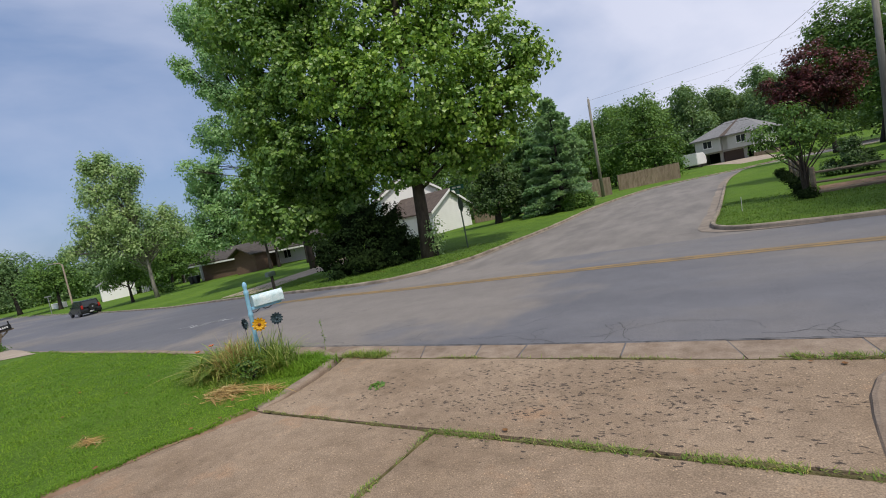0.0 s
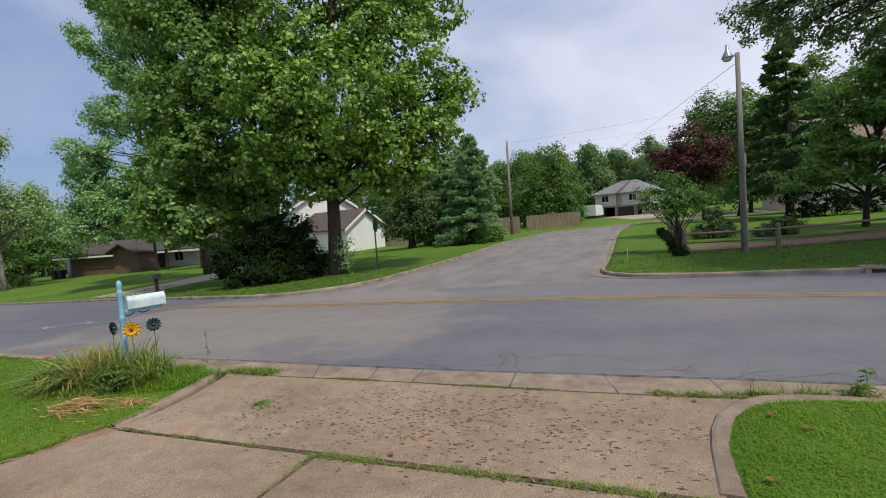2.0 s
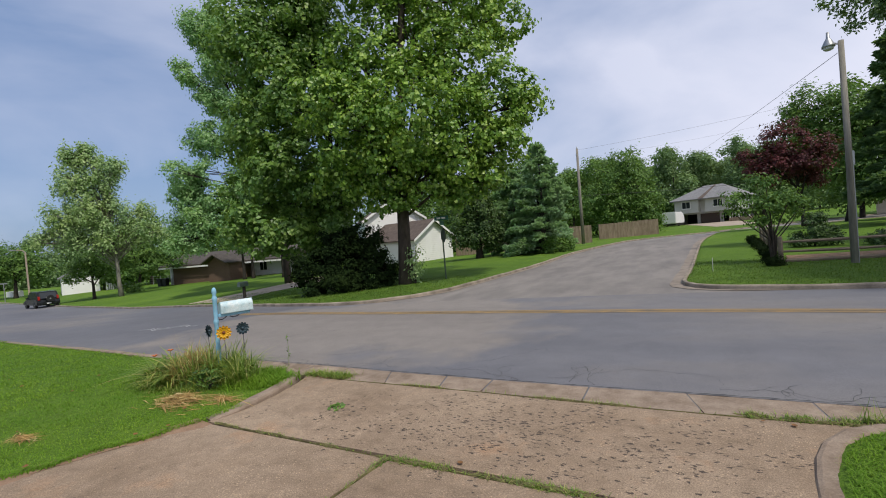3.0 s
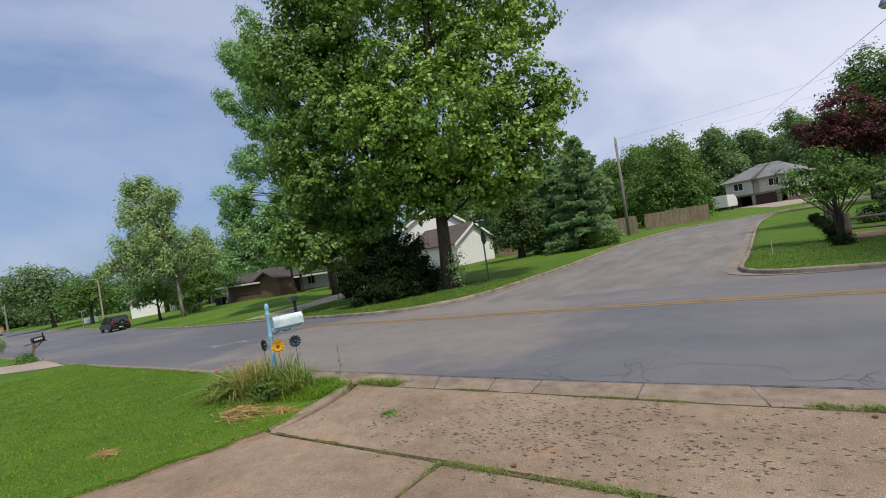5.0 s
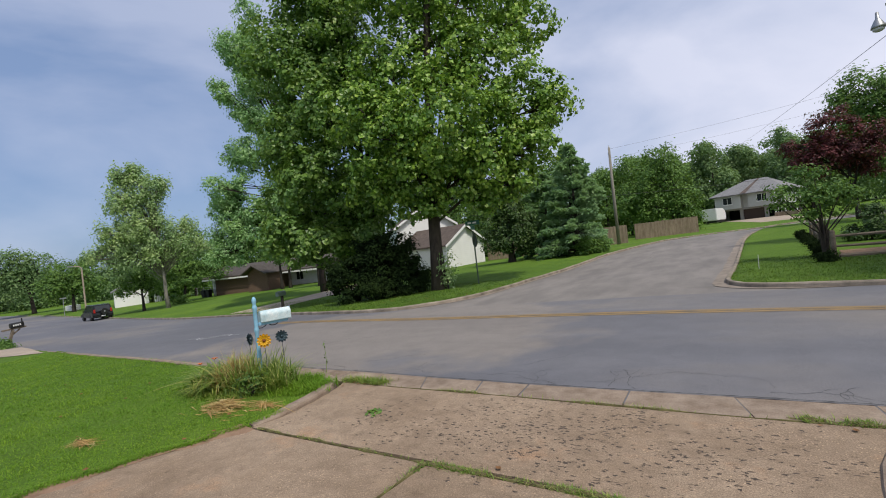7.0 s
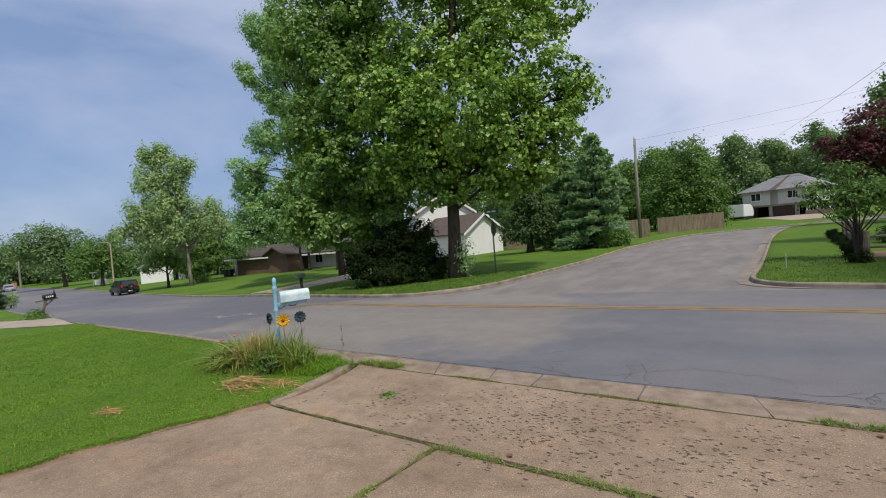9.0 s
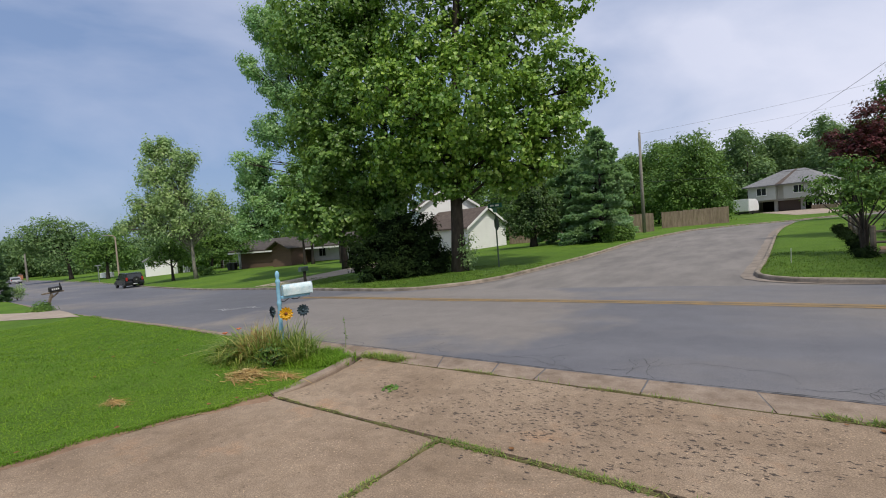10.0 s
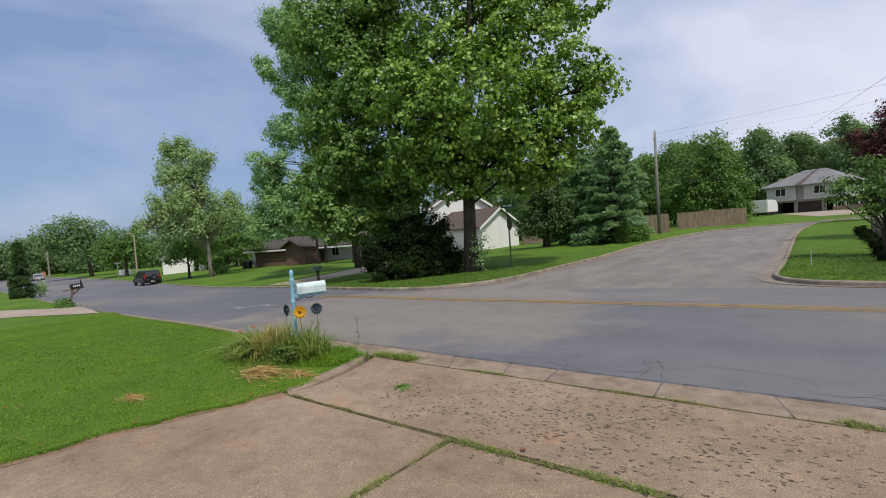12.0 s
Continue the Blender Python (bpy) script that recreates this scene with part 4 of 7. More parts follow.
tree("back_tree", -33.5, 53.0, "dark green tree behind the white house", [(0, 0, 7, 3.0), (-3, -1.5, 6, 2.6), (3, 1.5, 6, 2.6), (0.5, 0.5, 10.5, 2.8), (-2.5, -1.5, 9.5, 2.5), (3, 2, 9.5, 2.4), (0, 0, 13, 2.2), (6, 3, 5, 2.4), (6, 3, 8, 2.0)], 0.34, LEAF_MID, 0.3, DARK_BARK, 112, 0.8)
tree("back_tree", -18.47, 48.59, "mid green tree behind the pines", [(0.4, 0.1, 7.0, 2.7), (2.8, 1.0, 8.6, 2.2), (-2.0, -0.8, 5.3, 2.4), (0.8, 0.3, 3.1, 2.4), (-3.6, -1.5, 3.5, 2.2), (-4, -1.8, 6.5, 2.2)], 0.3, LEAF_MID, 0.3, DARK_BARK, 12, 0.8)
tree("roadside_tree", -3.94, 68.87, "leafy green tree over a board fence", [(-1.8, -0.1, 9.9, 2.4), (-3.5, -0.3, 7.3, 2.8), (-0.3, 0.0, 6.9, 2.6), (0.8, 0.0, 3.8, 2.2), (-3.0, -0.2, 3.7, 3.0), (-6.3, -0.6, 5.4, 2.5), (-6.4, -0.7, 9.9, 1.6), (1.3, 0.1, 1.9, 1.5)], 0.34, LEAF_MID, 0.32, DARK_BARK, 13, 0.8)
tree("purple_tree", 8.45, 41.18, "rounded ornamental tree with deep purple leaves", shift([(-1.1, 0.2, 6.2, 1.6), (-2.8, 0.5, 5.4, 1.2), (0.1, 0.0, 5.0, 1.7), (1.4, -0.3, 5.4, 1.0), (-1.6, 0.3, 4.3, 1.5), (0.4, -0.1, 3.8, 1.3), (-2.5, 0.4, 4.2, 0.9)], dz=0.2), 0.2, LEAF_RED, 0.17, DARK_BARK, 14, 0.85)
tree("hill_tree", 13.41, 50.28, "full dark green tree on the far lawn", [(5.5, -2, 9, 2.6), (7.5, -3, 7, 2.6), (9, -3, 10, 3), (6.5, -3, 4, 2.4), (-1.8, 0.5, 10.1, 2.3), (0.0, 0.0, 9.2, 2.5), (-2.4, 0.6, 8.0, 2.0), (0.8, -0.2, 7.0, 2.5), (1.6, -0.5, 4.2, 1.9), (-0.6, 0.2, 4.5, 2.0), (-3.6, 0.8, 10.3, 1.1), (2.6, -0.5, 9, 2.4), (4, -1, 6, 2.2)], 0.28, LEAF_MID, 0.28, DARK_BARK, 15, 0.85)
tree("oak_tree", 14.6, 14.2, "tall tree with fine dark leaves overhanging the corner lawn",
     shift([(-5.4, 2.4, 9.4, 1.0), (-4.3, 2.0, 8.8, 1.1), (-3.2, 1.6, 8.7, 1.1), (-2.2, 1.1, 8.2, 1.1), (-1.4, 0.8, 7.3, 0.9), (-6.0, 2.6, 10.1, 0.7), (-3.4, 1.7, 10.5, 1.8), (-1.0, 0.6, 8.8, 1.6), (-4.6, 2.2, 10.4, 1.3), (-2.2, 1.2, 10.0, 1.5), (-0.6, 0.6, 7.0, 1.2)], -1.86, 7.35, 0)
     + [(0, 0, 9, 2.6), (-2.2, -1, 8.5, 2.3), (-1.8, 2.6, 8.5, 2.3), (0.2, -3.0, 7.8, 2.5), (-3.0, 0.8, 10.5, 1.8), (-1.6, -2.8, 8, 2.3), (-1.5, 4.8, 9, 1.8), (0.5, 0.5, 12.5, 2.6), (2, -5.5, 8, 2.4), (1, 3, 8, 2.2), (-5.4, -3.2, 9.6, 2.0), (-3.6, -4.2, 9.5, 2.3), (-1.5, -5.2, 9.3, 2.4), (0.6, -7.2, 9.0, 2.5), (-4.2, -1.4, 11.2, 2.0), (-3.4, -2.2, 8.6, 1.8)], 0.17, LEAF_OAK, 0.32, DARK_BARK, 16, 0.5, ragged=0.3)
tree("dogwood_tree", 10.83, 23.68, "light green dogwood with layered branches behind a rail fence", [(0.2, -0.1, 6.1, 1.1), (0.8, -0.4, 4.9, 1.3), (-0.1, 0.1, 4.7, 1.1), (-0.8, 0.4, 3.4, 1.0), (0.3, -0.2, 3.2, 1.3), (-0.5, 0.2, 2.4, 1.0), (0.8, -0.4, 2.0, 1.1), (-1.5, 0.6, 2.7, 0.8), (1.5, -0.7, 3.2, 1.4), (1.6, -0.8, 5.4, 1.3), (-0.9, 0.4, 5.4, 0.9), (2.6, -1.2, 4.3, 1.4), (2.4, -1.0, 2.4, 1.2), (0.9, -0.3, 6.9, 1.0), (-1.0, 0.5, 4.3, 0.8), (3.6, -1.4, 3.4, 1.4), (4.4, -1.6, 5.0, 1.4), (3.4, -1.3, 1.9, 1.0), (4.6, -1.8, 2.3, 1.2), (3.6, -1.2, 6.2, 1.2), (-1.9, 0.8, 2.0, 0.7)], 0.17, LEAF_LIGHT, 0.12, DARK_BARK, 17, 1.0, flat=0.42)


def conifer(name, x, y, height, radius, label, mat, seed, whorls=18, per=8, spray=0.34, skirt=0.08, dense=1.0, lean=0.0):
    z = float(lawn_height(x, y))
    t = thing(name, (x, y, z), label, "conifer")
    rg = np.random.default_rng(seed)
    wood = Shape().tube([(0, 0, -0.2), (lean * 0.3, 0, height * 0.5), (lean, 0, height)], [height * 0.022, height * 0.012, 0.01], 8)
    P, D = [], []
    for w in range(whorls):
        k = w / (whorls - 1)
        h = height * (skirt + (0.97 - skirt) * k)
        reach = radius * (1 - k) ** 0.8 * rg.uniform(0.8, 1.1) + 0.15
        for b in range(per):
            a = rg.uniform(0, math.tau)
            ln = reach * rg.uniform(0.65, 1.12)
            rise = rg.uniform(-0.05, 0.22) + 0.5 * k
            d = np.array((math.cos(a), math.sin(a), rise))
            tip = np.array((lean * k, 0, h)) + d * ln
            wood.tube([(lean * k, 0, h), tuple(tip)], [0.03 * (1 - k) + 0.008, 0.005], 4, False)
            n = int((24 + 75 * ln) * dense)
            u = rg.uniform(0.12, 1.05, n) ** 0.55
            side = np.array((-math.sin(a), math.cos(a), 0))
            sp = np.array((lean * k, 0, h)) + d * (ln * u)[:, None] + side * (rg.normal(0, 0.17, n) * (0.35 + ln * 0.5 * (1.1 - u)))[:, None]
            sp[:, 2] += rg.normal(0, 0.045, n) - 0.16 * ln * u * u + 0.07 * ln
            P.append(sp)
            D.append(d + side * rg.normal(0, 0.6, n)[:, None] + rg.normal(0, 0.3, (n, 3)) + (0, 0, 0.15))
    P, D = np.concatenate(P), np.concatenate(D)
    N = rg.normal(size=P.shape) * 0.5 + (0, 0, 1)
    v, f = scatter(P, N, D, spray * rg.uniform(0.6, 1.2, len(P)), SPRAY)
    part("trunk", wood, DARK_BARK, t, fix=False)
    part("crown", big_mesh("crown", v, f, 3, mat), None, t)
    return t


conifer("pine_tree", -8.5, 32.4, 7.9, 2.75, "soft blue-green white pine with long drooping boughs", NEEDLE, 21, 13, 7, 0.34, 0.05, 1.5)
conifer("pine_tree", -9.6, 35.5, 8.6, 3.0, "tall white pine behind another pine", NEEDLE, 22, 17, 8, 0.4, 0.05, 1.0)
conifer("pine_tree", -12.2, 37.2, 7.0, 3.0, "bushy green pine beside a board fence", NEEDLE, 23, 15, 8, 0.4, 0.05, 1.0)
conifer("spruce_tree", 12.5, 36.2, 12.2, 3.3, "tall dark pine with loose upper boughs", NEEDLE_DARK, 24, 15, 6, 0.46, 0.16, 1.2)
conifer("evergreen", -60.0, 10.8, 5.5, 0.8, "narrow dark evergreen beside the neighbour's yard", NEEDLE_DARK, 25, 16, 9, 0.3, 0.03, 1.3)


def bush(name, x, y, label, lobes, leaf, mat, seed, cover=1.2, group="", category="bush", form=OVAL):
    t = thing(name, (x, y, float(lawn_height(x, y))), label, category, group)
    rg = np.random.default_rng(seed)
    stems = Shape()
    for lx, ly, lz, r in lobes:
        stems.tube([(lx * 0.2, ly * 0.2, -0.05), (lx * 0.7, ly * 0.7, lz * 0.6), (lx, ly, lz + r * 0.3)], [0.03, 0.02, 0.006], 5)
    part("stems", stems, DARK_BARK, t, fix=False)
    part("foliage", crown_mesh("foliage", lobes, leaf, mat, seed, cover, form, 1.0, 0.22), None, t)
    return t


bush("evergreen_bush", -13.3, 15.6, "large dense bush with shade-darkened leaves under the shade tree", [(0.2, 0.3, 2.3, 0.8), (-0.5, -0.3, 2.0, 0.8), (0.9, 0.9, 1.9, 0.8), (0, 0, 0.9, 1.1), (-0.9, -0.8, 0.8, 0.95), (0.9, 0.8, 0.8, 1.0), (0.1, 0.1, 1.6, 0.95), (-0.6, -0.5, 1.5, 0.8), (0.8, 0.8, 1.5, 0.8), (1.5, 1.2, 0.7, 0.6), (-0.4, 0.5, 1.9, 0.7), (-1.3, -1.2, 1.2, 0.6), (0.3, -0.6, 0.5, 0.8)], 0.13, LEAF_BUSH, 31, 1.5)
bush("suckers", -10.45, 17.0, "yellow-green shoots sprouting at the sycamore trunk", [(0.1, -0.1, 0.9, 0.3), (0.15, 0, 1.4, 0.22), (0.0, 0.1, 0.5, 0.3)], 0.14, LEAF_MAPLE, 32, 0.8)
bush("garden_shrub", 5.0, 23.0, "rounded green shrub in the corner bed", [(0, 0, 0.5, 0.5), (0.4, 0, 0.4, 0.42), (-0.4, 0, 0.4, 0.42), (0, 0, 0.95, 0.36), (0.1, 0, 1.25, 0.2)], 0.10, LEAF_YARD, 33, 1.7)
bush("garden_shrub", 7.1, 22.0, "low dark shrub behind the rail fence", [(0, 0, 0.35, 0.42), (0.6, 0, 0.33, 0.38), (-0.5, 0, 0.3, 0.35)], 0.10, LEAF_YARD, 34, 1.6)
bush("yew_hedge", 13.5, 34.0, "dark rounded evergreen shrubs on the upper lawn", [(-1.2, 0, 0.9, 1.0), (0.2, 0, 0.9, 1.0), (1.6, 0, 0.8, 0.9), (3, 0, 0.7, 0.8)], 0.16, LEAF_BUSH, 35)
bush("tree_bush", -7.2, 32.6, "broadleaf bush at the foot of the pine", [(-0.1, -0.3, 0.6, 0.6), (0.4, 0.2, 0.6, 0.5), (-0.8, -0.6, 0.6, 0.7)], 0.16, LEAF_MID, 36)
bush("porch_shrub", -58.5, 30.0, "round green shrub before a white house", [(0, 0, 0.6, 0.8), (0.9, 0.4, 0.5, 0.6)], 0.2, LEAF_MID, 37)
bush("mailbox_bush", -34.6, 8.0, "low leafy plants at the foot of a mailbox", [(0, 0, 0.2, 0.38), (0.7, 0.0, 0.16, 0.34), (-0.6, 0, 0.14, 0.3), (1.2, -0.1, 0.1, 0.25)], 0.12, LEAF_MID, 38)
bush("flower_bush", -60.5, 12.2, "pale flowering shrub by the neighbour's yard", [(0, 0, 0.6, 0.6), (0.3, 0.2, 1.1, 0.5)], 0.14, LEAF_MAPLE, 39, 0.7)
for i, (sx, sy) in enumerate([(2.57, 16.3), (2.75, 18.2), (2.95, 20.2), (3.15, 22.4), (3.3, 24.6), (3.5, 27.0), (3.7, 29.5)]):
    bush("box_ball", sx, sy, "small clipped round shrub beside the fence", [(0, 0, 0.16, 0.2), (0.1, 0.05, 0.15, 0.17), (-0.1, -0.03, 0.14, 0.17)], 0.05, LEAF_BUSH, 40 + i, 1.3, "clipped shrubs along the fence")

orn = thing("ornamental_tree", (2.75, 17.42, float(lawn_height(2.75, 17.42))), "small multi-stemmed tree with open leafy crown beside the fence", "tree")
orn_lobes = [(-0.1, 0.0, 2.6, 0.45), (-0.7, 0.1, 2.3, 0.45), (0.5, -0.1, 2.1, 0.45), (-0.6, 0.1, 1.75, 0.4), (0.3, 0.0, 1.7, 0.45), (0.8, -0.1, 1.85, 0.3), (-0.2, 0.4, 2.1, 0.5), (-0.1, -0.4, 1.95, 0.45), (-1.0, 0.2, 1.7, 0.3), (-0.9, -0.1, 2.0, 0.4), (0.1, 0.2, 1.4, 0.4), (0.7, 0.2, 1.5, 0.35), (-0.35, 0.1, 2.75, 0.35), (-0.3, -0.2, 1.35, 0.35)]
stems = Shape()
for lx, ly, lz, r in orn_lobes:
    stems.tube([(lx * 0.04, ly * 0.1, -0.15), (lx * 0.12, ly * 0.2, lz * 0.45), (lx * 0.8, ly * 0.8, lz * 0.85), (lx, ly, lz)], [0.028, 0.022, 0.013, 0.006], 6)
part("trunk", stems, BARK, orn, fix=False)
part("crown", crown_mesh("crown", orn_lobes, 0.11, LEAF_MID, 50, 0.30, OVAL, 0.45, 0.4), None, orn)


def woods(name, spots, mat, leaf, seed, label):
    """A far belt of trees: spots of x, y, height and half width."""
    rg = np.random.default_rng(seed)
    lobes, wood = [], Shape()
    for x, y, h, w in spots:
        z = float(lawn_height(x, y))
        wood.tube([(x, y, z - 0.2), (x + 0.3, y, z + h * 0.6)], [0.25, 0.12], 6)
        for _ in range(15):
            k = rg.uniform(0.14, 1)
            r = w * rg.uniform(0.35, 0.6) * (1.1 - 0.55 * k)
            lobes.append((x + rg.normal(0, 0.45) * w * (1.1 - 0.6 * k), y + rg.normal(0, 0.4) * w, z + (h - r) * k, r))
    ob = tagged(new(name, crown_mesh(name, lobes, leaf, mat, seed, 0.6, OVAL, 0.9, 0.25)), label, "trees", kind="stuff")
    tagged(part(name + "_trunks", wood, DARK_BARK, fix=False), "dark trunks of distant trees", "trunks", kind="stuff")
    return ob


def arc(d0, d1, a0, a1, n, h0, h1, seed):
    """Spots of trees between two bearings (degrees left of +y)."""
    rg = np.random.default_rng(seed)
    out = []
    for k in range(n):
        a = radians(a0 + (a1 - a0) * (k + rg.uniform(0, 0.7)) / n)
        d = rg.uniform(d0, d1)
        out.append((-math.sin(a) * d, math.cos(a) * d, rg.uniform(h0, h1), rg.uniform(2.6, 4.2) * d / 90))
    return out


woods("woods_left", arc(135, 175, 66, 100, 22, 9, 13, 1), LEAF_HAZE, 0.7, 61, "hazy green trees far down the street")
woods("woods_behind_houses", arc(84, 110, 33, 66, 26, 8, 11.5, 2), LEAF_MID, 0.5, 62, "dark green trees behind the brick houses")
woods("woods_centre", arc(72, 92, 4, 34, 28, 10.5, 15, 3), LEAF_MID, 0.45, 63, "green trees closing the side street")
woods("woods_far_end", arc(112, 140, -16, 14, 44, 14.5, 19, 4), LEAF_HAZE, 0.6, 64, "tall green trees paled by haze behind the two-storey house")
woods("woods_right", arc(60, 85, -48, -15, 18, 13, 19, 5), LEAF_MID, 0.42, 65, "tall green trees on the rise beyond the lawn")


# ---- houses ----
def gable(shape, x0, x1, y0, y1, z, rise, over=0.35, thick=0.14):
    """Roof slabs with the ridge along x, over a box from (x0, y0) to (x1, y1) whose walls end at z."""
    ym, half = (y0 + y1) / 2, (y1 - y0) / 2
    s = rise / half
    for sgn in (-1, 1):
        ye = ym + sgn * (half + over)
        ze = z - s * over
        zr = z + rise
        shape.add([(x0 - over, ye, ze), (x1 + over, ye, ze), (x1 + over, ym, zr), (x0 - over, ym, zr),
                   (x0 - over, ye, ze + thick), (x1 + over, ye, ze + thick), (x1 + over, ym, zr + thick), (x0 - over, ym, zr + thick)],
                  [(3, 2, 1, 0), (4, 5, 6, 7), (0, 1, 5, 4), (1, 2, 6, 5), (2, 3, 7, 6), (3, 0, 4, 7)])
    return shape


def gable_walls(x0, x1, y0, y1, z, rise):
    return Shape().prism([(y0, -0.4), (y1, -0.4), (y1, z), ((y0 + y1) / 2, z + rise - 0.02), (y0, z)], "x", x0, x1)


def siding(x0, x1, y, z0, z1, step=0.2, face=-1):
    """Overlapping boards on a wall that faces -y or +y."""
    s = Shape()
    z = z0
    while z < z1 - 0.02:
        h = min(step, z1 - z)
        s.add([(x0, y, z), (x1, y, z), (x1, y + face * 0.022, z), (x0, y + face * 0.022, z), (x0, y, z + h), (x1, y, z + h)],
              [(0, 1, 2, 3), (3, 2, 5, 4), (0, 3, 4), (1, 5, 2)])
        z += step
    return s


def window(parent, x, z, w, h, y, frame_mat, mullion=True):
    """A window on a wall that faces -y."""
    fr = Shape()
    for a, b, c, d in ((x, z, x + w, z + 0.08), (x, z + h - 0.08, x + w, z + h), (x, z, x + 0.08, z + h), (x + w - 0.08, z, x + w, z + h)):
        fr.box((a, y - 0.07, b), (c, y + 0.02, d))
    if mullion:
        fr.box((x + w / 2 - 0.03, y - 0.06, z), (x + w / 2 + 0.03, y + 0.01, z + h))
    win = part("window", fr, frame_mat, parent)
    part("pane", Shape().box((x + 0.05, y - 0.03, z + 0.05), (x + w - 0.05, y - 0.015, z + h - 0.05)), WINDOW_GLASS, win)
    part("sill", Shape().box((x - 0.05, y - 0.12, z - 0.06), (x + w + 0.05, y + 0.02, z)), frame_mat, win)


TRIM_WHITE = plain("white_trim", (0.78, 0.78, 0.77), 0.5, 0, 0.05)
CURTAIN = plain("pale_door", (0.55, 0.55, 0.53), 0.6)

# white house with the garage wing, across the street
hz = float(lawn_height(-22.9, 36.9)) - 0.02
white_house = thing("white_house", (-22.5, 37.1, hz), "white sided house with brown shingle roof and garage wing", "house", turn=-17.7)
part("garage_wall", gable_walls(-7.5, 0, 0, 5.25, 2.4, 1.75), WHITE_SIDING, white_house)
gs = Shape()
for k in range(20):
    z = 0.05 + k * 0.2
    inset = max(0.0, (z + 0.2 - 2.35) / 1.75 * 2.62)
    if inset > 2.4:
        break
    gs.add([(0.0, inset, z), (0.0, 5.25 - inset, z), (0.025, 5.25 - inset, z), (0.025, inset, z), (0.0, inset, z + 0.2), (0.0, 5.25 - inset, z + 0.2)], [(0, 1, 2, 3), (3, 2, 5, 4), (0, 3, 4), (1, 5, 2)])
part("siding", gs, WHITE_SIDING, white_house)
part("garage_roof", gable(Shape(), -7.5, 0, 0, 5.25, 2.4, 1.75), SHINGLE, white_house)
rk = Shape()
for sgn in (-1, 1):
    rk.add([(0.37, 2.62, 4.02), (0.37, 2.62 + sgn * 2.98, 2.03), (0.37, 2.62 + sgn * 2.98, 2.27), (0.37, 2.62, 4.27), (0.42, 2.62, 4.02), (0.42, 2.62 + sgn * 2.98, 2.03), (0.42, 2.62 + sgn * 2.98, 2.27), (0.42, 2.62, 4.27)],
           [(0, 1, 2, 3), (4, 5, 6, 7), (0, 1, 5, 4), (1, 2, 6, 5), (2, 3, 7, 6), (3, 0, 4, 7)])
part("rake_board", rk, TRIM_WHITE, white_house)
gd = part("garage_door", Shape().box((-6.2, -0.06, 0.0), (-1.3, -0.01, 2.05)), TRIM_WHITE, white_house, "pale panelled garage door in shade")
for a in range(4):
    for b in range(4):
        part("panel", Shape().box((-6.05 + b * 1.2, -0.085, 0.12 + a * 0.48), (-5.05 + b * 1.2, -0.06, 0.5 + a * 0.48)), TRIM_WHITE, gd, bevel=0.01)
UPPER = pose(-7.7, 3.9, 0, 0, 0, -28) @ pose(6.2, -4.0, 0)
part("upper_wall", gable_walls(-14, -6.2, 0.6, 7.4, 5.0, 2.3), WHITE_SIDING, white_house).matrix_basis = UPPER
part("upper_roof", gable(Shape(), -14, -6.2, 0.6, 7.4, 5.0, 2.3), SHINGLE, white_house).matrix_basis = UPPER
uk = Shape()
for sgn in (-1, 1):
    uk.add([(-5.83, 4.0, 7.1), (-5.83, 4.0 + sgn * 3.78, 4.56), (-5.83, 4.0 + sgn * 3.78, 4.84), (-5.83, 4.0, 7.4), (-5.76, 4.0, 7.1), (-5.76, 4.0 + sgn * 3.78, 4.56), (-5.76, 4.0 + sgn * 3.78, 4.84), (-5.76, 4.0, 7.4)],
           [(0, 1, 2, 3), (4, 5, 6, 7), (0, 1, 5, 4), (1, 2, 6, 5), (2, 3, 7, 6), (3, 0, 4, 7)])
part("rake_board", uk, TRIM_WHITE, white_house).matrix_basis = UPPER
uw = part("window", Shape().box((-6.2, 4.4, 4.1), (-6.12, 5.1, 4.9)), BLACK, white_house)
uw.matrix_basis = UPPER
part("pane", Shape().box((-6.12, 4.46, 4.16), (-6.1, 5.04, 4.84)), WINDOW_GLASS, uw)

# brick ranch house
bz = float(lawn_height(-52, 37.5)) - 0.05
brick_house = thing("brick_house", (-43.6, 40.6, bz), "low brown brick ranch house with shingle roof and white carport wall", "house", turn=14)
part("wall", Shape().box((-17.5, 0, -0.5), (-6.5, 8, 2.45)), BRICK, brick_house)
part("entry_wall", gable_walls(-1.6, 1.6, 0, 3.0, 2.45, 0.85), BRICK, brick_house).matrix_basis = pose(-9.0, -1.6, 0, 0, 0, -90)
er = part("entry_roof", gable(Shape(), -1.6, 2.2, 0, 3.0, 2.45, 0.85), DARK_SHINGLE, brick_house)
er.matrix_basis = pose(-9.0, -1.6, 0, 0, 0, -90)
part("roof", gable(Shape(), -18.6, 1.5, 0, 8, 2.45, 1.35, 0.6), DARK_SHINGLE, brick_house)
part("fascia", Shape().box((-19.2, -0.68, 2.0), (2.1, -0.6, 2.2)), TRIM_WHITE, brick_house)
part("end_wall", Shape().box((-18.6, 0.6, -0.5), (-17.5, 8, 2.45)), WHITE_SIDING, brick_house)
part("carport_wall", Shape().box((-6.5, 2.2, -0.5), (1.5, 2.5, 2.45)), WHITE_SIDING, brick_house, "white carport wall dappled by tree shade")
part("post", Shape().box((-6.4, -0.2, -0.3), (-6.2, 0.0, 2.3)), TRIM_WHITE, brick_house)
part("door", Shape().box((-18.3, 0.52, 0.0), (-17.6, 0.6, 2.0)), CURTAIN, brick_house)
window(brick_house, -8.8, 0.8, 1.1, 1.2, -1.62, TRIM_WHITE)
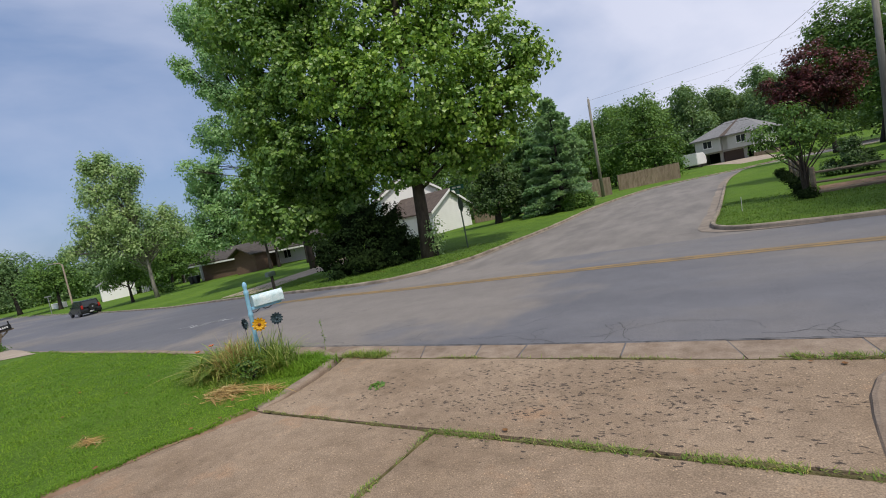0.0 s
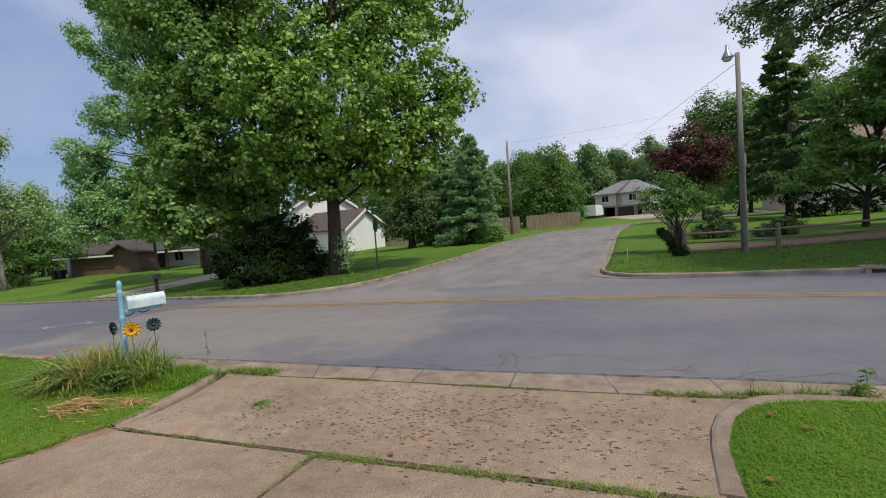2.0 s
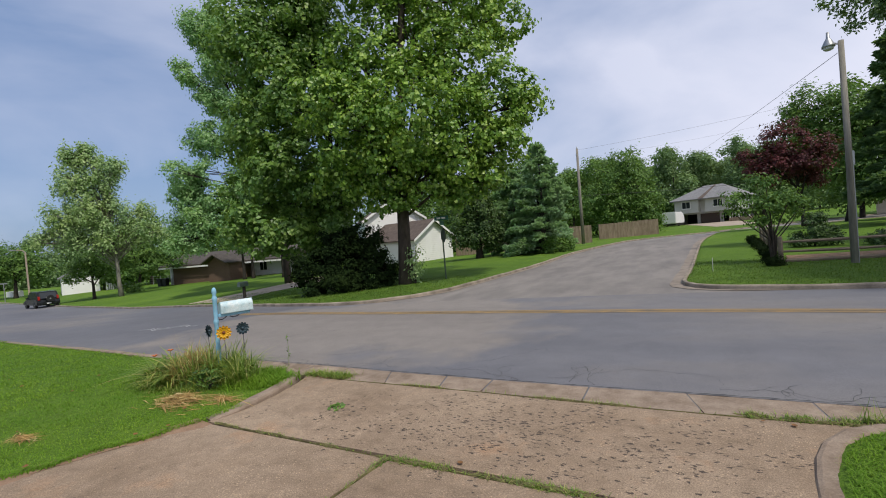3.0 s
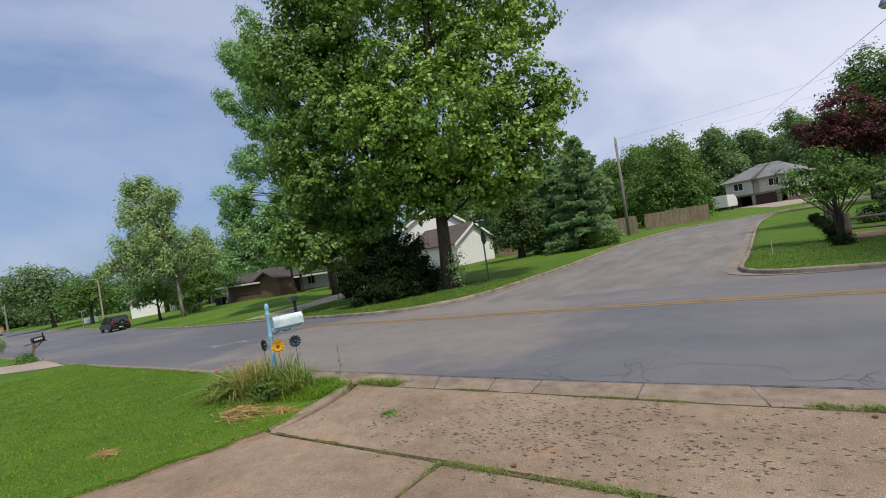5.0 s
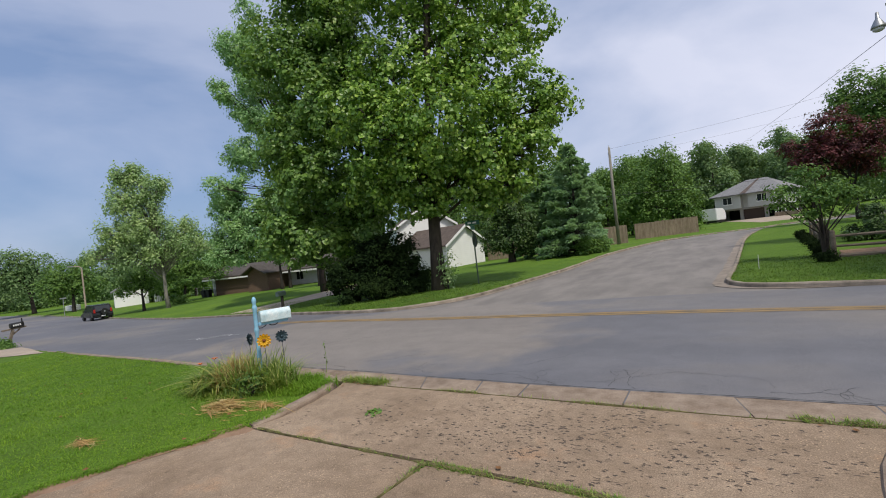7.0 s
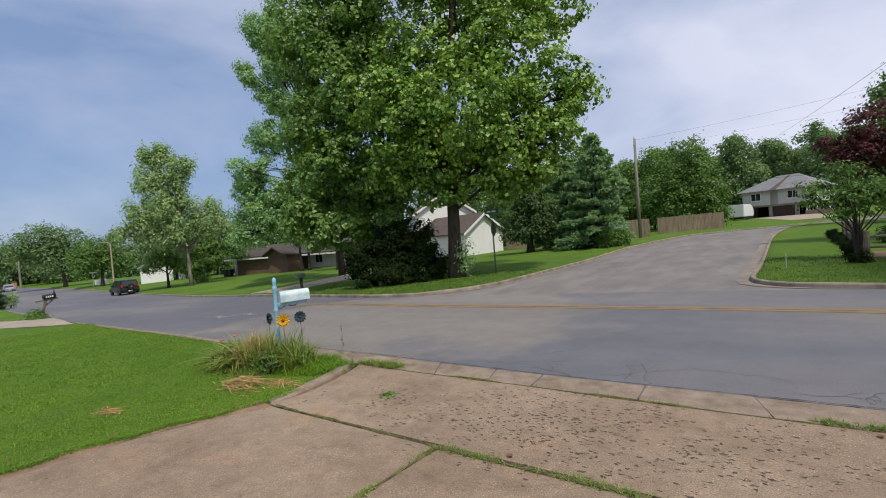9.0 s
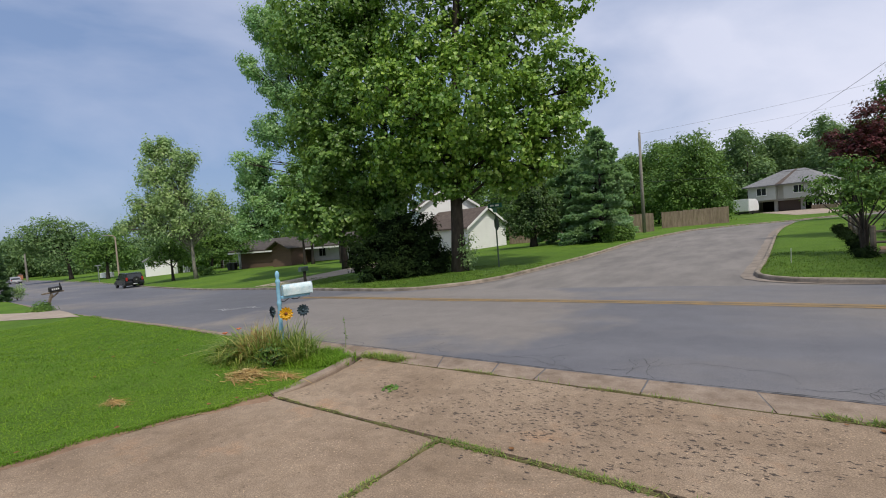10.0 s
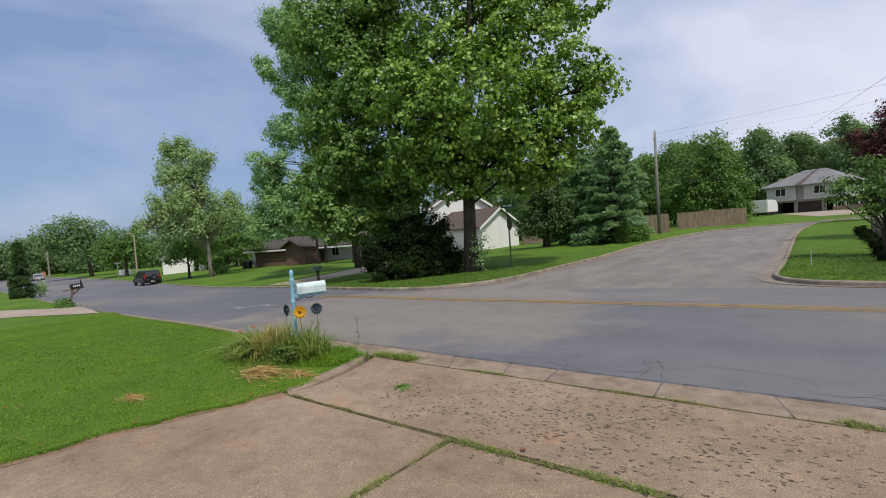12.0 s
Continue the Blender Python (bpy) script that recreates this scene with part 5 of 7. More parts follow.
window(brick_house, -5.6, 0.8, 1.2, 1.3, 2.18, TRIM_WHITE)
# its two slim yard trees
for k, (tx, ty, s) in enumerate([(-45.0, 35.3, 91), (-44.2, 35.9, 92), (-36.6, 33.5, 93)]):
    tree("yard_shade_tree", tx, ty, "slim shade tree standing before the brick house", [(0, 0, 5.5, 1.8), (-1.2, 0.3, 4.6, 1.4), (1.3, 0.2, 4.8, 1.4), (0.2, -0.8, 6.6, 1.5)], 0.28, LEAF_DARK, 0.2, DARK_BARK, s, 0.6, group="shade trees before the brick house")

# far white house and a small neighbour
fz = float(lawn_height(-79.5, 31)) + 0.2
far_house = thing("far_white_house", (-79.0, 31.2, fz), "small white house with a pale porch down the street", "house", turn=-21)
part("wall", gable_walls(-8, 0, 0, 4.4, 2.3, 1.3), WHITE_SIDING, far_house)
part("roof", gable(Shape(), -8, 0, 0, 4.4, 2.3, 1.3), GREY_SHINGLE, far_house)
part("porch_roof", Shape().box((-3, 4.6, 2.1), (0.5, 9.0, 2.3)), TRIM_WHITE, far_house)
part("porch_wall", Shape().box((-3, 5.0, -0.5), (-2.8, 9.0, 2.1)), GREY_SIDING, far_house)
for px, py in ((0.3, 5.2), (0.3, 7.0), (0.3, 8.8)):
    part("porch_post", Shape().box((px - 0.08, py - 0.08, -0.5), (px + 0.08, py + 0.08, 2.1)), TRIM_WHITE, far_house)
for k in range(16):
    part("picket", Shape().box((0.4, 5.2 + k * 0.23, -0.4), (0.45, 5.36 + k * 0.23, 0.9)), TRIM_WHITE, far_house)

# grey two-storey house at the end of the side street
gz = float(lawn_height(2, 95)) - 0.1
grey_house = thing("grey_house", (0.5, 95.2, gz - 0.1), "two-storey grey house over open garages with a hip roof", "house", turn=-20)
for a, b in ((-0.2, 0.35), (3.35, 3.85), (7.0, 7.5)):
    part("pier", Shape().box((a, 0.5, -0.6), (b, 1.0, 2.15)), GREY_SIDING, grey_house)
part("garage_back", Shape().box((-0.2, 5.5, -0.6), (10.0, 10, 2.15)), SHADE_VOID, grey_house, "black block standing for the shade inside the garage")
part("side_wall", Shape().box((-0.2, 1.0, -0.6), (0.05, 10, 2.15)), GREY_SIDING, grey_house)
part("garage_door", Shape().box((3.85, 0.8, -0.1), (7.0, 0.9, 2.0)), GARAGE_DOOR, grey_house, "closed brown garage door")
part("lintel", Shape().box((-0.2, 0.45, 2.0), (7.5, 1.0, 2.35)), GREY_SIDING, grey_house)
part("upper_wall", Shape().box((-0.2, 0.6, 2.3), (10.0, 10, 4.75)), PALE_SIDING, grey_house)
part("bay", Shape().box((-0.2, -0.3, 2.3), (3.9, 0.65, 4.75)), PALE_SIDING, grey_house)
part("bay", Shape().box((5.0, -0.3, 2.3), (8.9, 0.65, 4.75)), PALE_SIDING, grey_house)
part("siding", siding(-0.2, 3.9, -0.3, 2.3, 4.7, 0.24), PALE_SIDING, grey_house)
part("siding", siding(5.0, 8.9, -0.3, 2.3, 4.7, 0.24), PALE_SIDING, grey_house)
window(grey_house, 1.1, 3.1, 1.5, 1.3, -0.33, TRIM_WHITE)
window(grey_house, 6.3, 3.1, 1.5, 1.3, -0.33, TRIM_WHITE)
hip = Shape().add([(-0.9, -0.9, 4.75), (10.7, -0.9, 4.75), (10.7, 10.6, 4.75), (-0.9, 10.6, 4.75), (3.5, 4.8, 7.3), (6.6, 4.8, 7.3), (-0.9, -0.9, 4.6), (10.7, -0.9, 4.6), (10.7, 10.6, 4.6), (-0.9, 10.6, 4.6)],
                  [(0, 1, 5, 4), (1, 2, 5), (2, 3, 4, 5), (3, 0, 4), (9, 8, 7, 6), (0, 1, 7, 6), (1, 2, 8, 7), (2, 3, 9, 8), (3, 0, 6, 9)])
part("roof", hip, GREY_SHINGLE, grey_house)
part("valley", Shape().add([(4.0, -0.92, 4.77), (4.9, -0.92, 4.77), (5.6, 4.7, 7.32), (5.3, 4.7, 7.32)], [(0, 1, 2, 3)]), SHINGLE, grey_house, "dark brown strip along the roof valley")
part("porch_floor", Shape().box((8.9, -1.5, -0.2), (12.0, 0.6, 0.9)), FENCE_WOOD, grey_house)
for px in (9.0, 10.3, 11.8):
    part("porch_post", Shape().box((px, -1.4, -0.3), (px + 0.14, -1.26, 4.7)), TRIM_WHITE, grey_house)
for k in range(7):
    part("stair_rail", Shape().box((9.0 + k * 0.42, -1.5, 0.9), (9.05 + k * 0.42, -1.45, 1.7)), TRIM_WHITE, grey_house)

# house on the rise, mostly behind foliage, and a pale outbuilding
rz = float(lawn_height(17.5, 42)) - 0.1
hill_house = thing("hill_house", (15.8, 41.5, rz), "pale house with a tan shingle roof screened by trees", "house", turn=-15)
part("wall", gable_walls(0, 11, 0, 8, 5.2, 2.6), PALE_SIDING, hill_house)
TAN_SHINGLE = grained("tan_shingle", (0.20, 0.15, 0.11), (0.33, 0.26, 0.20), 3, 25, 0.95, 0.5, 0.02)
part("roof", gable(Shape(), 0, 11, 0, 8, 5.2, 3.4, 0.5), TAN_SHINGLE, hill_house)
window(hill_house, 2.0, 3.2, 1.3, 1.3, 0, TRIM_WHITE)
window(hill_house, 6.0, 3.2, 1.3, 1.3, 0, TRIM_WHITE)
shed = thing("pale_outbuilding", (20.3, 67.2, float(lawn_height(21, 67)) + 0.3), "low cream outbuilding beyond the upper lawn", "building", turn=-16)
part("wall", gable_walls(0, 6, 0, 4, 2.4, 0.9), plain("cream_wall", (0.60, 0.52, 0.43), 0.7), shed)
part("roof", gable(Shape(), 0, 6, 0, 4, 2.4, 0.9), TAN_SHINGLE, shed)


# ---- fences, poles, signs ----
def board_fence(name, pts, label, height=1.8, low=0.0):
    f = thing(name, (pts[0][0], pts[0][1], float(lawn_height(*pts[0]))), label, "fence")
    ox, oy, oz = f.location
    for (x0, y0), (x1, y1) in zip(pts[:-1], pts[1:]):
        ln = math.hypot(x1 - x0, y1 - y0)
        n = max(1, round(ln / 2.4))
        ux, uy = (x1 - x0) / ln, (y1 - y0) / ln
        turn = Matrix.Rotation(math.atan2(uy, ux), 4, "Z")
        for k in range(n):
            ax, ay = x0 + ux * ln * k / n, y0 + uy * ln * k / n
            z = float(lawn_height(ax, ay)) - oz
            m = Matrix.Translation((ax - ox, ay - oy, z)) @ turn
            part("post", Shape().box((-0.05, 0.02, -0.3), (0.05, 0.12, height + 0.05), m), FENCE_WOOD, f)
            w = ln / n
            c = int(w / 0.15)
            for b in range(c):
                hh = height + random.uniform(-0.03, 0.03)
                part("board", Shape().box((b * w / c + 0.006, -0.01, 0.03), ((b + 1) * w / c - 0.006, 0.012 + random.uniform(0, 0.008), hh), m), FENCE_WOOD, f, fix=False)
            for rzz in (0.35, height - 0.35):
                part("rail", Shape().box((0, 0.02, rzz - 0.045), (w, 0.06, rzz + 0.045), m), FENCE_WOOD, f)
    return f


board_fence("board_fence", [(-13.6, 50.5), (-8.2, 51.6)], "weathered board fence beside the side street", 2.0)
board_fence("board_fence", [(-8.6, 60.0), (-1.8, 62.6)], "weathered board fence along the bend of the street", 1.95)
board_fence("board_fence", [(-20.9, 43.0), (-14.2, 47.0), (-13.6, 54.0)], "brown board fence behind the white garage", 1.8)

rail_fence = thing("rail_fence", (2.9, 17.25, float(lawn_height(2.9, 17.25))), "grey split-rail fence round the corner bed", "fence")
rx, ry, rzz = rail_fence.location
posts = [(2.9, 17.25), (5.6, 17.2), (9.0, 18.2), (12.3, 19.2), (15.6, 20.2)]
side_posts = [(2.9, 17.25), (3.2, 20.2), (3.5, 23.2), (3.8, 26.2), (4.1, 29.2)]
for i, (px, py) in enumerate(posts + side_posts[1:]):
    z = float(lawn_height(px, py)) - rzz
    part("post", Shape().tube([(px - rx, py - ry, z - 0.2), (px - rx, py - ry, z + 0.78), (px - rx, py - ry, z + 0.82)], [0.075, 0.07, 0.05], 7), RAIL_WOOD, rail_fence)
for run in (posts, side_posts):
    for (x0, y0), (x1, y1) in zip(run[:-1], run[1:]):
        for h in (0.34, 0.64):
            z0, z1 = float(lawn_height(x0, y0)) - rzz + h, float(lawn_height(x1, y1)) - rzz + h
            mx, my = (x0 + x1) / 2 - rx, (y0 + y1) / 2 - ry
            part("rail", Shape().tube([(x0 - rx, y0 - ry, z0), (mx, my, (z0 + z1) / 2 - 0.02), (x1 - rx, y1 - ry, z1 + random.uniform(-0.02, 0.02))], [0.035, 0.05, 0.035], 5), RAIL_WOOD, rail_fence)
bed = []
for a in np.linspace(0, 1, 24):
    x = 3.1 + a * 12
    bed.append((x, np.interp(x, [2.9, 5.6, 9, 15.6], [17.3, 17.25, 18.25, 20.25])))
bed = np.array(bed)
bw = np.c_[bed, lawn_height(bed[:, 0], bed[:, 1]) + 0.025]
be = np.c_[bed + (0.2, 1.6), lawn_height(bed[:, 0] + 0.2, bed[:, 1] + 1.6) + 0.06]
bi = np.arange(24)
tagged(new("soil_bed", big_mesh("soil_bed", np.r_[bw, be], np.c_[bi[:-1], bi[1:], bi[1:] + 24, bi[:-1] + 24], 4, SOIL)), "reddish bare soil bed behind the rail fence", "flower bed", kind="structure")
for k in range(4):
    x0 = 3.0 + k * 3.0
    p = [(x, float(np.interp(x, bed[:, 0], bed[:, 1])) - 0.08) for x in (x0, x0 + 2.9)]
    tagged(part("edging_timber", Shape().tube([(a, b, float(lawn_height(a, b)) + 0.05) for a, b in p], [0.06, 0.06], 6), RAIL_WOOD), "weathered timber edging the soil bed", "timber", "edging timbers")


def pole_lamp():
    z = float(lawn_height(4.37, 16.2))
    t = thing("lamp_pole", (4.37, 16.2, z), "grey wooden pole with a yard light on top", "lamp pole")
    part("pole", Shape().tube([(0, 0, -0.3), (0.02, 0, 3), (0.0, 0, 6.15)], [0.085, 0.078, 0.066], 12), POLE_WOOD, t, smooth=True)
    part("arm", Shape().tube([(0, 0, 6.05), (-0.18, 0, 6.12), (-0.3, 0, 6.1)], [0.025, 0.025, 0.025], 8), METAL, t)
    lamp = part("lamp_head", Shape().spin([(0.035, 0.34), (0.045, 0.18), (0.075, 0.13), (0.15, -0.03), (0.155, -0.07), (0.13, -0.08)], 16, (-0.27, 0, 6.1)), METAL, t, smooth=True)
    part("lens", Shape().spin([(0.125, -0.08), (0.12, -0.13), (0.07, -0.16), (0.01, -0.165)], 14, (-0.27, 0, 6.1)), plain("milky_lens", (0.6, 0.62, 0.6), 0.3), lamp)
    part("meter_box", Shape().box((0.07, -0.05, 2.7), (0.13, 0.04, 3.1)), METAL, t, bevel=0.01)
    part("conduit", Shape().tube([(0.095, -0.02, 0.0), (0.095, -0.02, 2.7)], [0.014, 0.014], 6), METAL, t)


pole_lamp()
uz = float(lawn_height(-8.25, 46.4))
up = thing("utility_pole", (-8.25, 46.4, uz), "weathered wooden utility pole beside the side street", "utility pole")
part("pole", Shape().tube([(0, 0, -0.3), (0, 0, 5), (0.05, 0, 9.6)], [0.17, 0.15, 0.11], 10), POLE_WOOD, up, smooth=True)
part("transformer_bracket", Shape().box((-0.05, -0.3, 8.9), (0.05, 0.0, 9.0)), METAL, up)
part("insulator", Shape().spin([(0.04, 0), (0.07, 0.06), (0.04, 0.12), (0.06, 0.18), (0.02, 0.22)], 8, (0.05, 0, 9.6)), METAL, up)
far_pole = thing("utility_pole", (0.8, 124, float(lawn_height(0.8, 124))), "distant wooden utility pole among the trees", "utility pole")
part("pole", Shape().tube([(0, 0, -0.3), (0, 0, 14.6)], [0.19, 0.12], 8), POLE_WOOD, far_pole)
left_pole = thing("utility_pole", (-133, 28.9, float(lawn_height(-133, 28.9))), "distant wooden pole down the street", "utility pole")
part("pole", Shape().tube([(0, 0, -0.3), (0, 0, 6.2)], [0.22, 0.16], 8), POLE_WOOD, left_pole)


def wire(name, a, b, sag, r, label):
    a, b = Vector(a), Vector(b)
    pts = [a.lerp(b, k / 24) - Vector((0, 0, sag * 4 * (k / 24) * (1 - k / 24))) for k in range(25)]
    tagged(part(name, Shape().tube(pts, [r] * 25, 5), BLACK, smooth=True), label, "cable", "overhead cables")


wire("overhead_cable", (4.3, 16.25, 6.0), (0.8, 124, 15.6), 0.6, 0.008, "thin black cable running from the lamp pole up the street")
wire("overhead_cable", (-8.2, 46.4, 9.6), (22, 60, 14.0), 0.4, 0.008, "thin cable crossing above the side street")
wire("overhead_cable", (-8.2, 46.4, 8.7), (22, 60, 12.6), 0.5, 0.006, "lower thin cable crossing above the side street")
wire("overhead_cable", (-8.2, 46.4, 5.0), (14, 59, 5.2), 0.25, 0.014, "low black cable crossing before the trees")
wire("overhead_cable", (-8.2, 46.4, 5.0), (-26, 40, 5.0), 0.3, 0.014, "low black cable leading to the white house")

street_light = thing("street_lamp", (-84, 29.3, float(lawn_height(-84, 29.3))), "tall grey street lamp with a curved arm", "street lamp")
part("pole", Shape().tube([(0, 0, -0.2), (0, 0, 6.8), (-0.05, -0.3, 7.1), (-0.2, -1.0, 7.2)], [0.13, 0.10, 0.08, 0.06], 8), PALE_DRIVE, street_light)
part("lamp_head", Shape().box((-0.35, -1.7, 7.08), (-0.05, -0.95, 7.25)), METAL, street_light, bevel=0.04)

sz = float(lawn_height(-9.5, 18.2))
sign = thing("stop_sign", (-9.5, 18.2, sz), "back of a stop sign with green street name blades", "road sign", turn=-42)
part("post", Shape().box((-0.03, -0.025, -0.3), (0.03, 0.025, 2.45)), plain("green_steel_post", (0.10, 0.14, 0.10), 0.6, 0.5), sign)
octo = [(0.33 * math.cos(math.tau * (k + 0.5) / 8), 2.0 + 0.33 * math.sin(math.tau * (k + 0.5) / 8)) for k in range(8)]
plate = part("octagon_plate", Shape().prism(octo, "y", 0.028, 0.034), plain("dull_sign_back", (0.16, 0.17, 0.165), 0.5, 0.4), sign, "dull grey back of the octagonal plate")
for bz_ in (1.85, 2.15):
    part("bolt", Shape().box((-0.012, 0.02, bz_ - 0.012), (0.012, 0.03, bz_ + 0.012)), METAL, plate)
GREEN_SIGN = plain("green_sign", (0.012, 0.12, 0.07), 0.45)
for zz, tn, wd in ((2.50, -35, 0.36), (2.72, 50, 0.34)):
    blade = part("name_blade", Shape().box((-wd, -0.008, 0), (wd, 0.008, 0.2)), GREEN_SIGN, sign)
    blade.matrix_basis = pose(0, 0, zz, 0, 0, tn)
    for k, (a, b) in enumerate(((-0.22, -0.04), (0.02, 0.2))):
        part("lettering_bar", Shape().box((a, -0.012, 0.06), (b, -0.009, 0.14)), TRIM_WHITE, blade)
stake = tagged(part("marker_stake", Shape().tube([(0.94, 15.6, float(lawn_height(0.94, 15.6)) - 0.05), (0.95, 15.6, float(lawn_height(0.94, 15.6)) + 0.42)], [0.008, 0.008], 6), PALE_SIDING), "thin white marker stake in the corner lawn", "stake")


# ---- mailboxes ----
def arch_box(w, l, h):
    """A mailbox body with a round top, from y = 0 to l."""
    prof = [(-w / 2, 0), (w / 2, 0), (w / 2, h - w / 2)] + [(w / 2 * math.cos(a), h - w / 2 + w / 2 * math.sin(a)) for a in np.linspace(0.25, math.pi - 0.25, 9)] + [(-w / 2, h - w / 2)]
    return Shape().prism(prof, "y", 0, l)


mz = float(lawn_height(-6.27, 4.32))
mbox = thing("mailbox", (-6.27, 4.32, mz), "pale blue turned post holding a chipped white-blue mailbox", "mailbox", turn=3)
prof = [(0.052, -0.2), (0.052, 0.42), (0.06, 0.44), (0.06, 0.47), (0.050, 0.50), (0.046, 0.60), (0.052, 0.70), (0.050, 0.83), (0.062, 0.85), (0.062, 0.88), (0.048, 0.91), (0.05, 1.18), (0.06, 1.20), (0.062, 1.23), (0.045, 1.25),
        (0.038, 1.27), (0.052, 1.30), (0.055, 1.33), (0.045, 1.365), (0.02, 1.385), (0.004, 1.39)]
post = part("post", Shape().spin([(r * 0.62, h) for r, h in prof], 14), PALE_BLUE, mbox, smooth=True)
arm = part("arm", Shape().box((-0.035, 0.03, 0.93), (0.035, 0.50, 0.975)), PALE_BLUE, mbox, bevel=0.006)
part("scroll_bracket", Shape().tube([(0, 0.03, 0.89), (0, 0.09, 0.885), (0, 0.13, 0.905), (0, 0.16, 0.93)], [0.007] * 4, 6), BLACK, mbox, "black iron scroll bracket")
part("hook", Shape().tube([(0, 0.20, 0.92), (0, 0.24, 0.90), (0, 0.30, 0.90), (0, 0.34, 0.92)], [0.008] * 4, 6), BLACK, mbox)
bx = part("box", arch_box(0.155, 0.47, 0.18), CHIPPED, mbox, bevel=0.008)
bx.matrix_basis = pose(0, 0.06, 0.975)
part("door", arch_box(0.161, 0.014, 0.185), CHIPPED, bx).matrix_basis = pose(0, 0.46, -0.002)
part("latch", Shape().box((-0.012, 0.47, 0.165), (0.012, 0.495, 0.195)), METAL, bx, bevel=0.003)
part("rivet", Shape().spin([(0.006, 0), (0.006, 0.003), (0.001, 0.004)], 8), METAL, bx).matrix_basis = pose(0.077, 0.05, 0.10, 0, 90, 0)
part("rivet", Shape().spin([(0.006, 0), (0.006, 0.003), (0.001, 0.004)], 8), METAL, bx).matrix_basis = pose(0.077, 0.42, 0.10, 0, 90, 0)
mbox.rotation_euler = (0, radians(2.5), radians(-18))


def petal_flower(name, x, y, z, r, mat, core_mat, label, petals, face):
    g = float(lawn_height(x, y))
    t = thing(name, (x, y, g), label, "garden ornament")
    part("stake", Shape().tube([(0, 0, -0.1), (0.01, 0, (z - g) * 0.6), (0, 0, z - g)], [0.0035] * 3, 6), BLACK, t)
    m = Matrix.Translation((0, 0, z - g)) @ Matrix.Rotation(radians(face), 4, "Z") @ Matrix.Rotation(radians(82), 4, "X")
    for layer, (rr, tilt, lift) in enumerate(((r, 0.12, 0.0), (r * 0.72, 0.3, 0.012))):
        for k in range(petals):
            a = math.tau * (k + 0.5 * layer) / petals
            s = Shape()
            w = rr * 0.2
            rows = [(0.15, 0.35), (0.45, 0.85), (0.75, 1.0), (0.93, 0.7), (1.0, 0.15)]
            vs = []
            for u, ww in rows:
                for sd, dip in ((-1, 0.02), (0, -0.012), (1, 0.02)):
                    p = Vector((u * rr, sd * w * ww, lift + tilt * rr * u * u + dip * rr * 4))
                    vs.append(m @ (Matrix.Rotation(a, 4, "Z") @ p))
            s.add(vs, [(i * 3 + j, i * 3 + j + 1, i * 3 + j + 4, i * 3 + j + 3) for i in range(4) for j in range(2)])
            part("petal", s, mat, t, fix=False)
    core = Shape().spin([(0.0 + r * 0.24, 0.0), (r * 0.22, 0.025), (r * 0.12, 0.04), (0.002, 0.045)], 14)
    core.v = [tuple(m @ Vector(p)) for p in core.v]
    part("flower_centre", core, core_mat, t, smooth=True)


YEL = plain("yellow_enamel", (0.72, 0.40, 0.015), 0.4, 0.0, 0.3, 30)
SLATE = plain("slate_blue_metal", (0.055, 0.09, 0.11), 0.45, 0.4, 0.3, 30)
petal_flower("metal_flower", -6.07, 4.30, 0.635, 0.108, YEL, plain("rust_brown", (0.16, 0.05, 0.015), 0.6), "yellow metal flower on a stake beside the mailbox", 12, 52)
petal_flower("metal_flower", -6.00, 4.57, 0.645, 0.097, SLATE, SLATE, "slate blue metal flower on a stake in the grass", 12, 58)
petal_flower("metal_flower", -6.46, 4.31, 0.645, 0.097, SLATE, SLATE, "slate blue metal flower turned edge-on behind the post", 12, 118)

m2 = thing("mailbox", (-18.3, 14.25, float(lawn_height(-18.3, 14.25))), "small grey-green mailbox on a wooden post at the kerb", "mailbox", turn=185)
part("post", Shape().box((-0.05, -0.05, -0.2), (0.05, 0.05, 0.78)), DARK_BARK, m2)
part("box", arch_box(0.2, 0.5, 0.24), plain("grey_green_paint", (0.13, 0.18, 0.15), 0.5), m2, bevel=0.01).matrix_basis = pose(0, -0.2, 0.74)
m3 = thing("mailbox", (-35.1, 8.35, float(lawn_height(-35.1, 8.35))), "black mailbox on a leaning wooden post", "mailbox", turn=0)
m3.rotation_euler = (0, radians(6), radians(8))
lean3 = Matrix.Rotation(radians(16), 4, "X")
part("post", Shape().box((-0.06, -0.06, -0.2), (0.06, 0.06, 1.0), lean3.inverted()), RAIL_WOOD, m3)
part("arm", Shape().box((-0.05, -0.35, 0.98), (0.05, 0.75, 1.06)), RAIL_WOOD, m3).matrix_basis = pose(0, 0.2, 0, 4, 0, 0)
part("brace", Shape().tube([(0, 0.12, 0.6), (0, 0.6, 0.98)], [0.04, 0.04], 4), RAIL_WOOD, m3)
b3 = part("box", arch_box(0.22, 0.62, 0.28), BLACK, m3, "black box with pale number bars", bevel=0.01)
b3.matrix_basis = pose(0, 0.15, 1.08, 4, 0, 0)
for k in range(4):
    part("number_bar", Shape().box((0.111, 0.1 + k * 0.1, 0.09), (0.115, 0.17 + k * 0.1, 0.19)), TRIM_WHITE, b3)
part("flag", Shape().box((0.1, 0.5, 0.2), (0.115, 0.56, 0.48)), BLACK, b3)


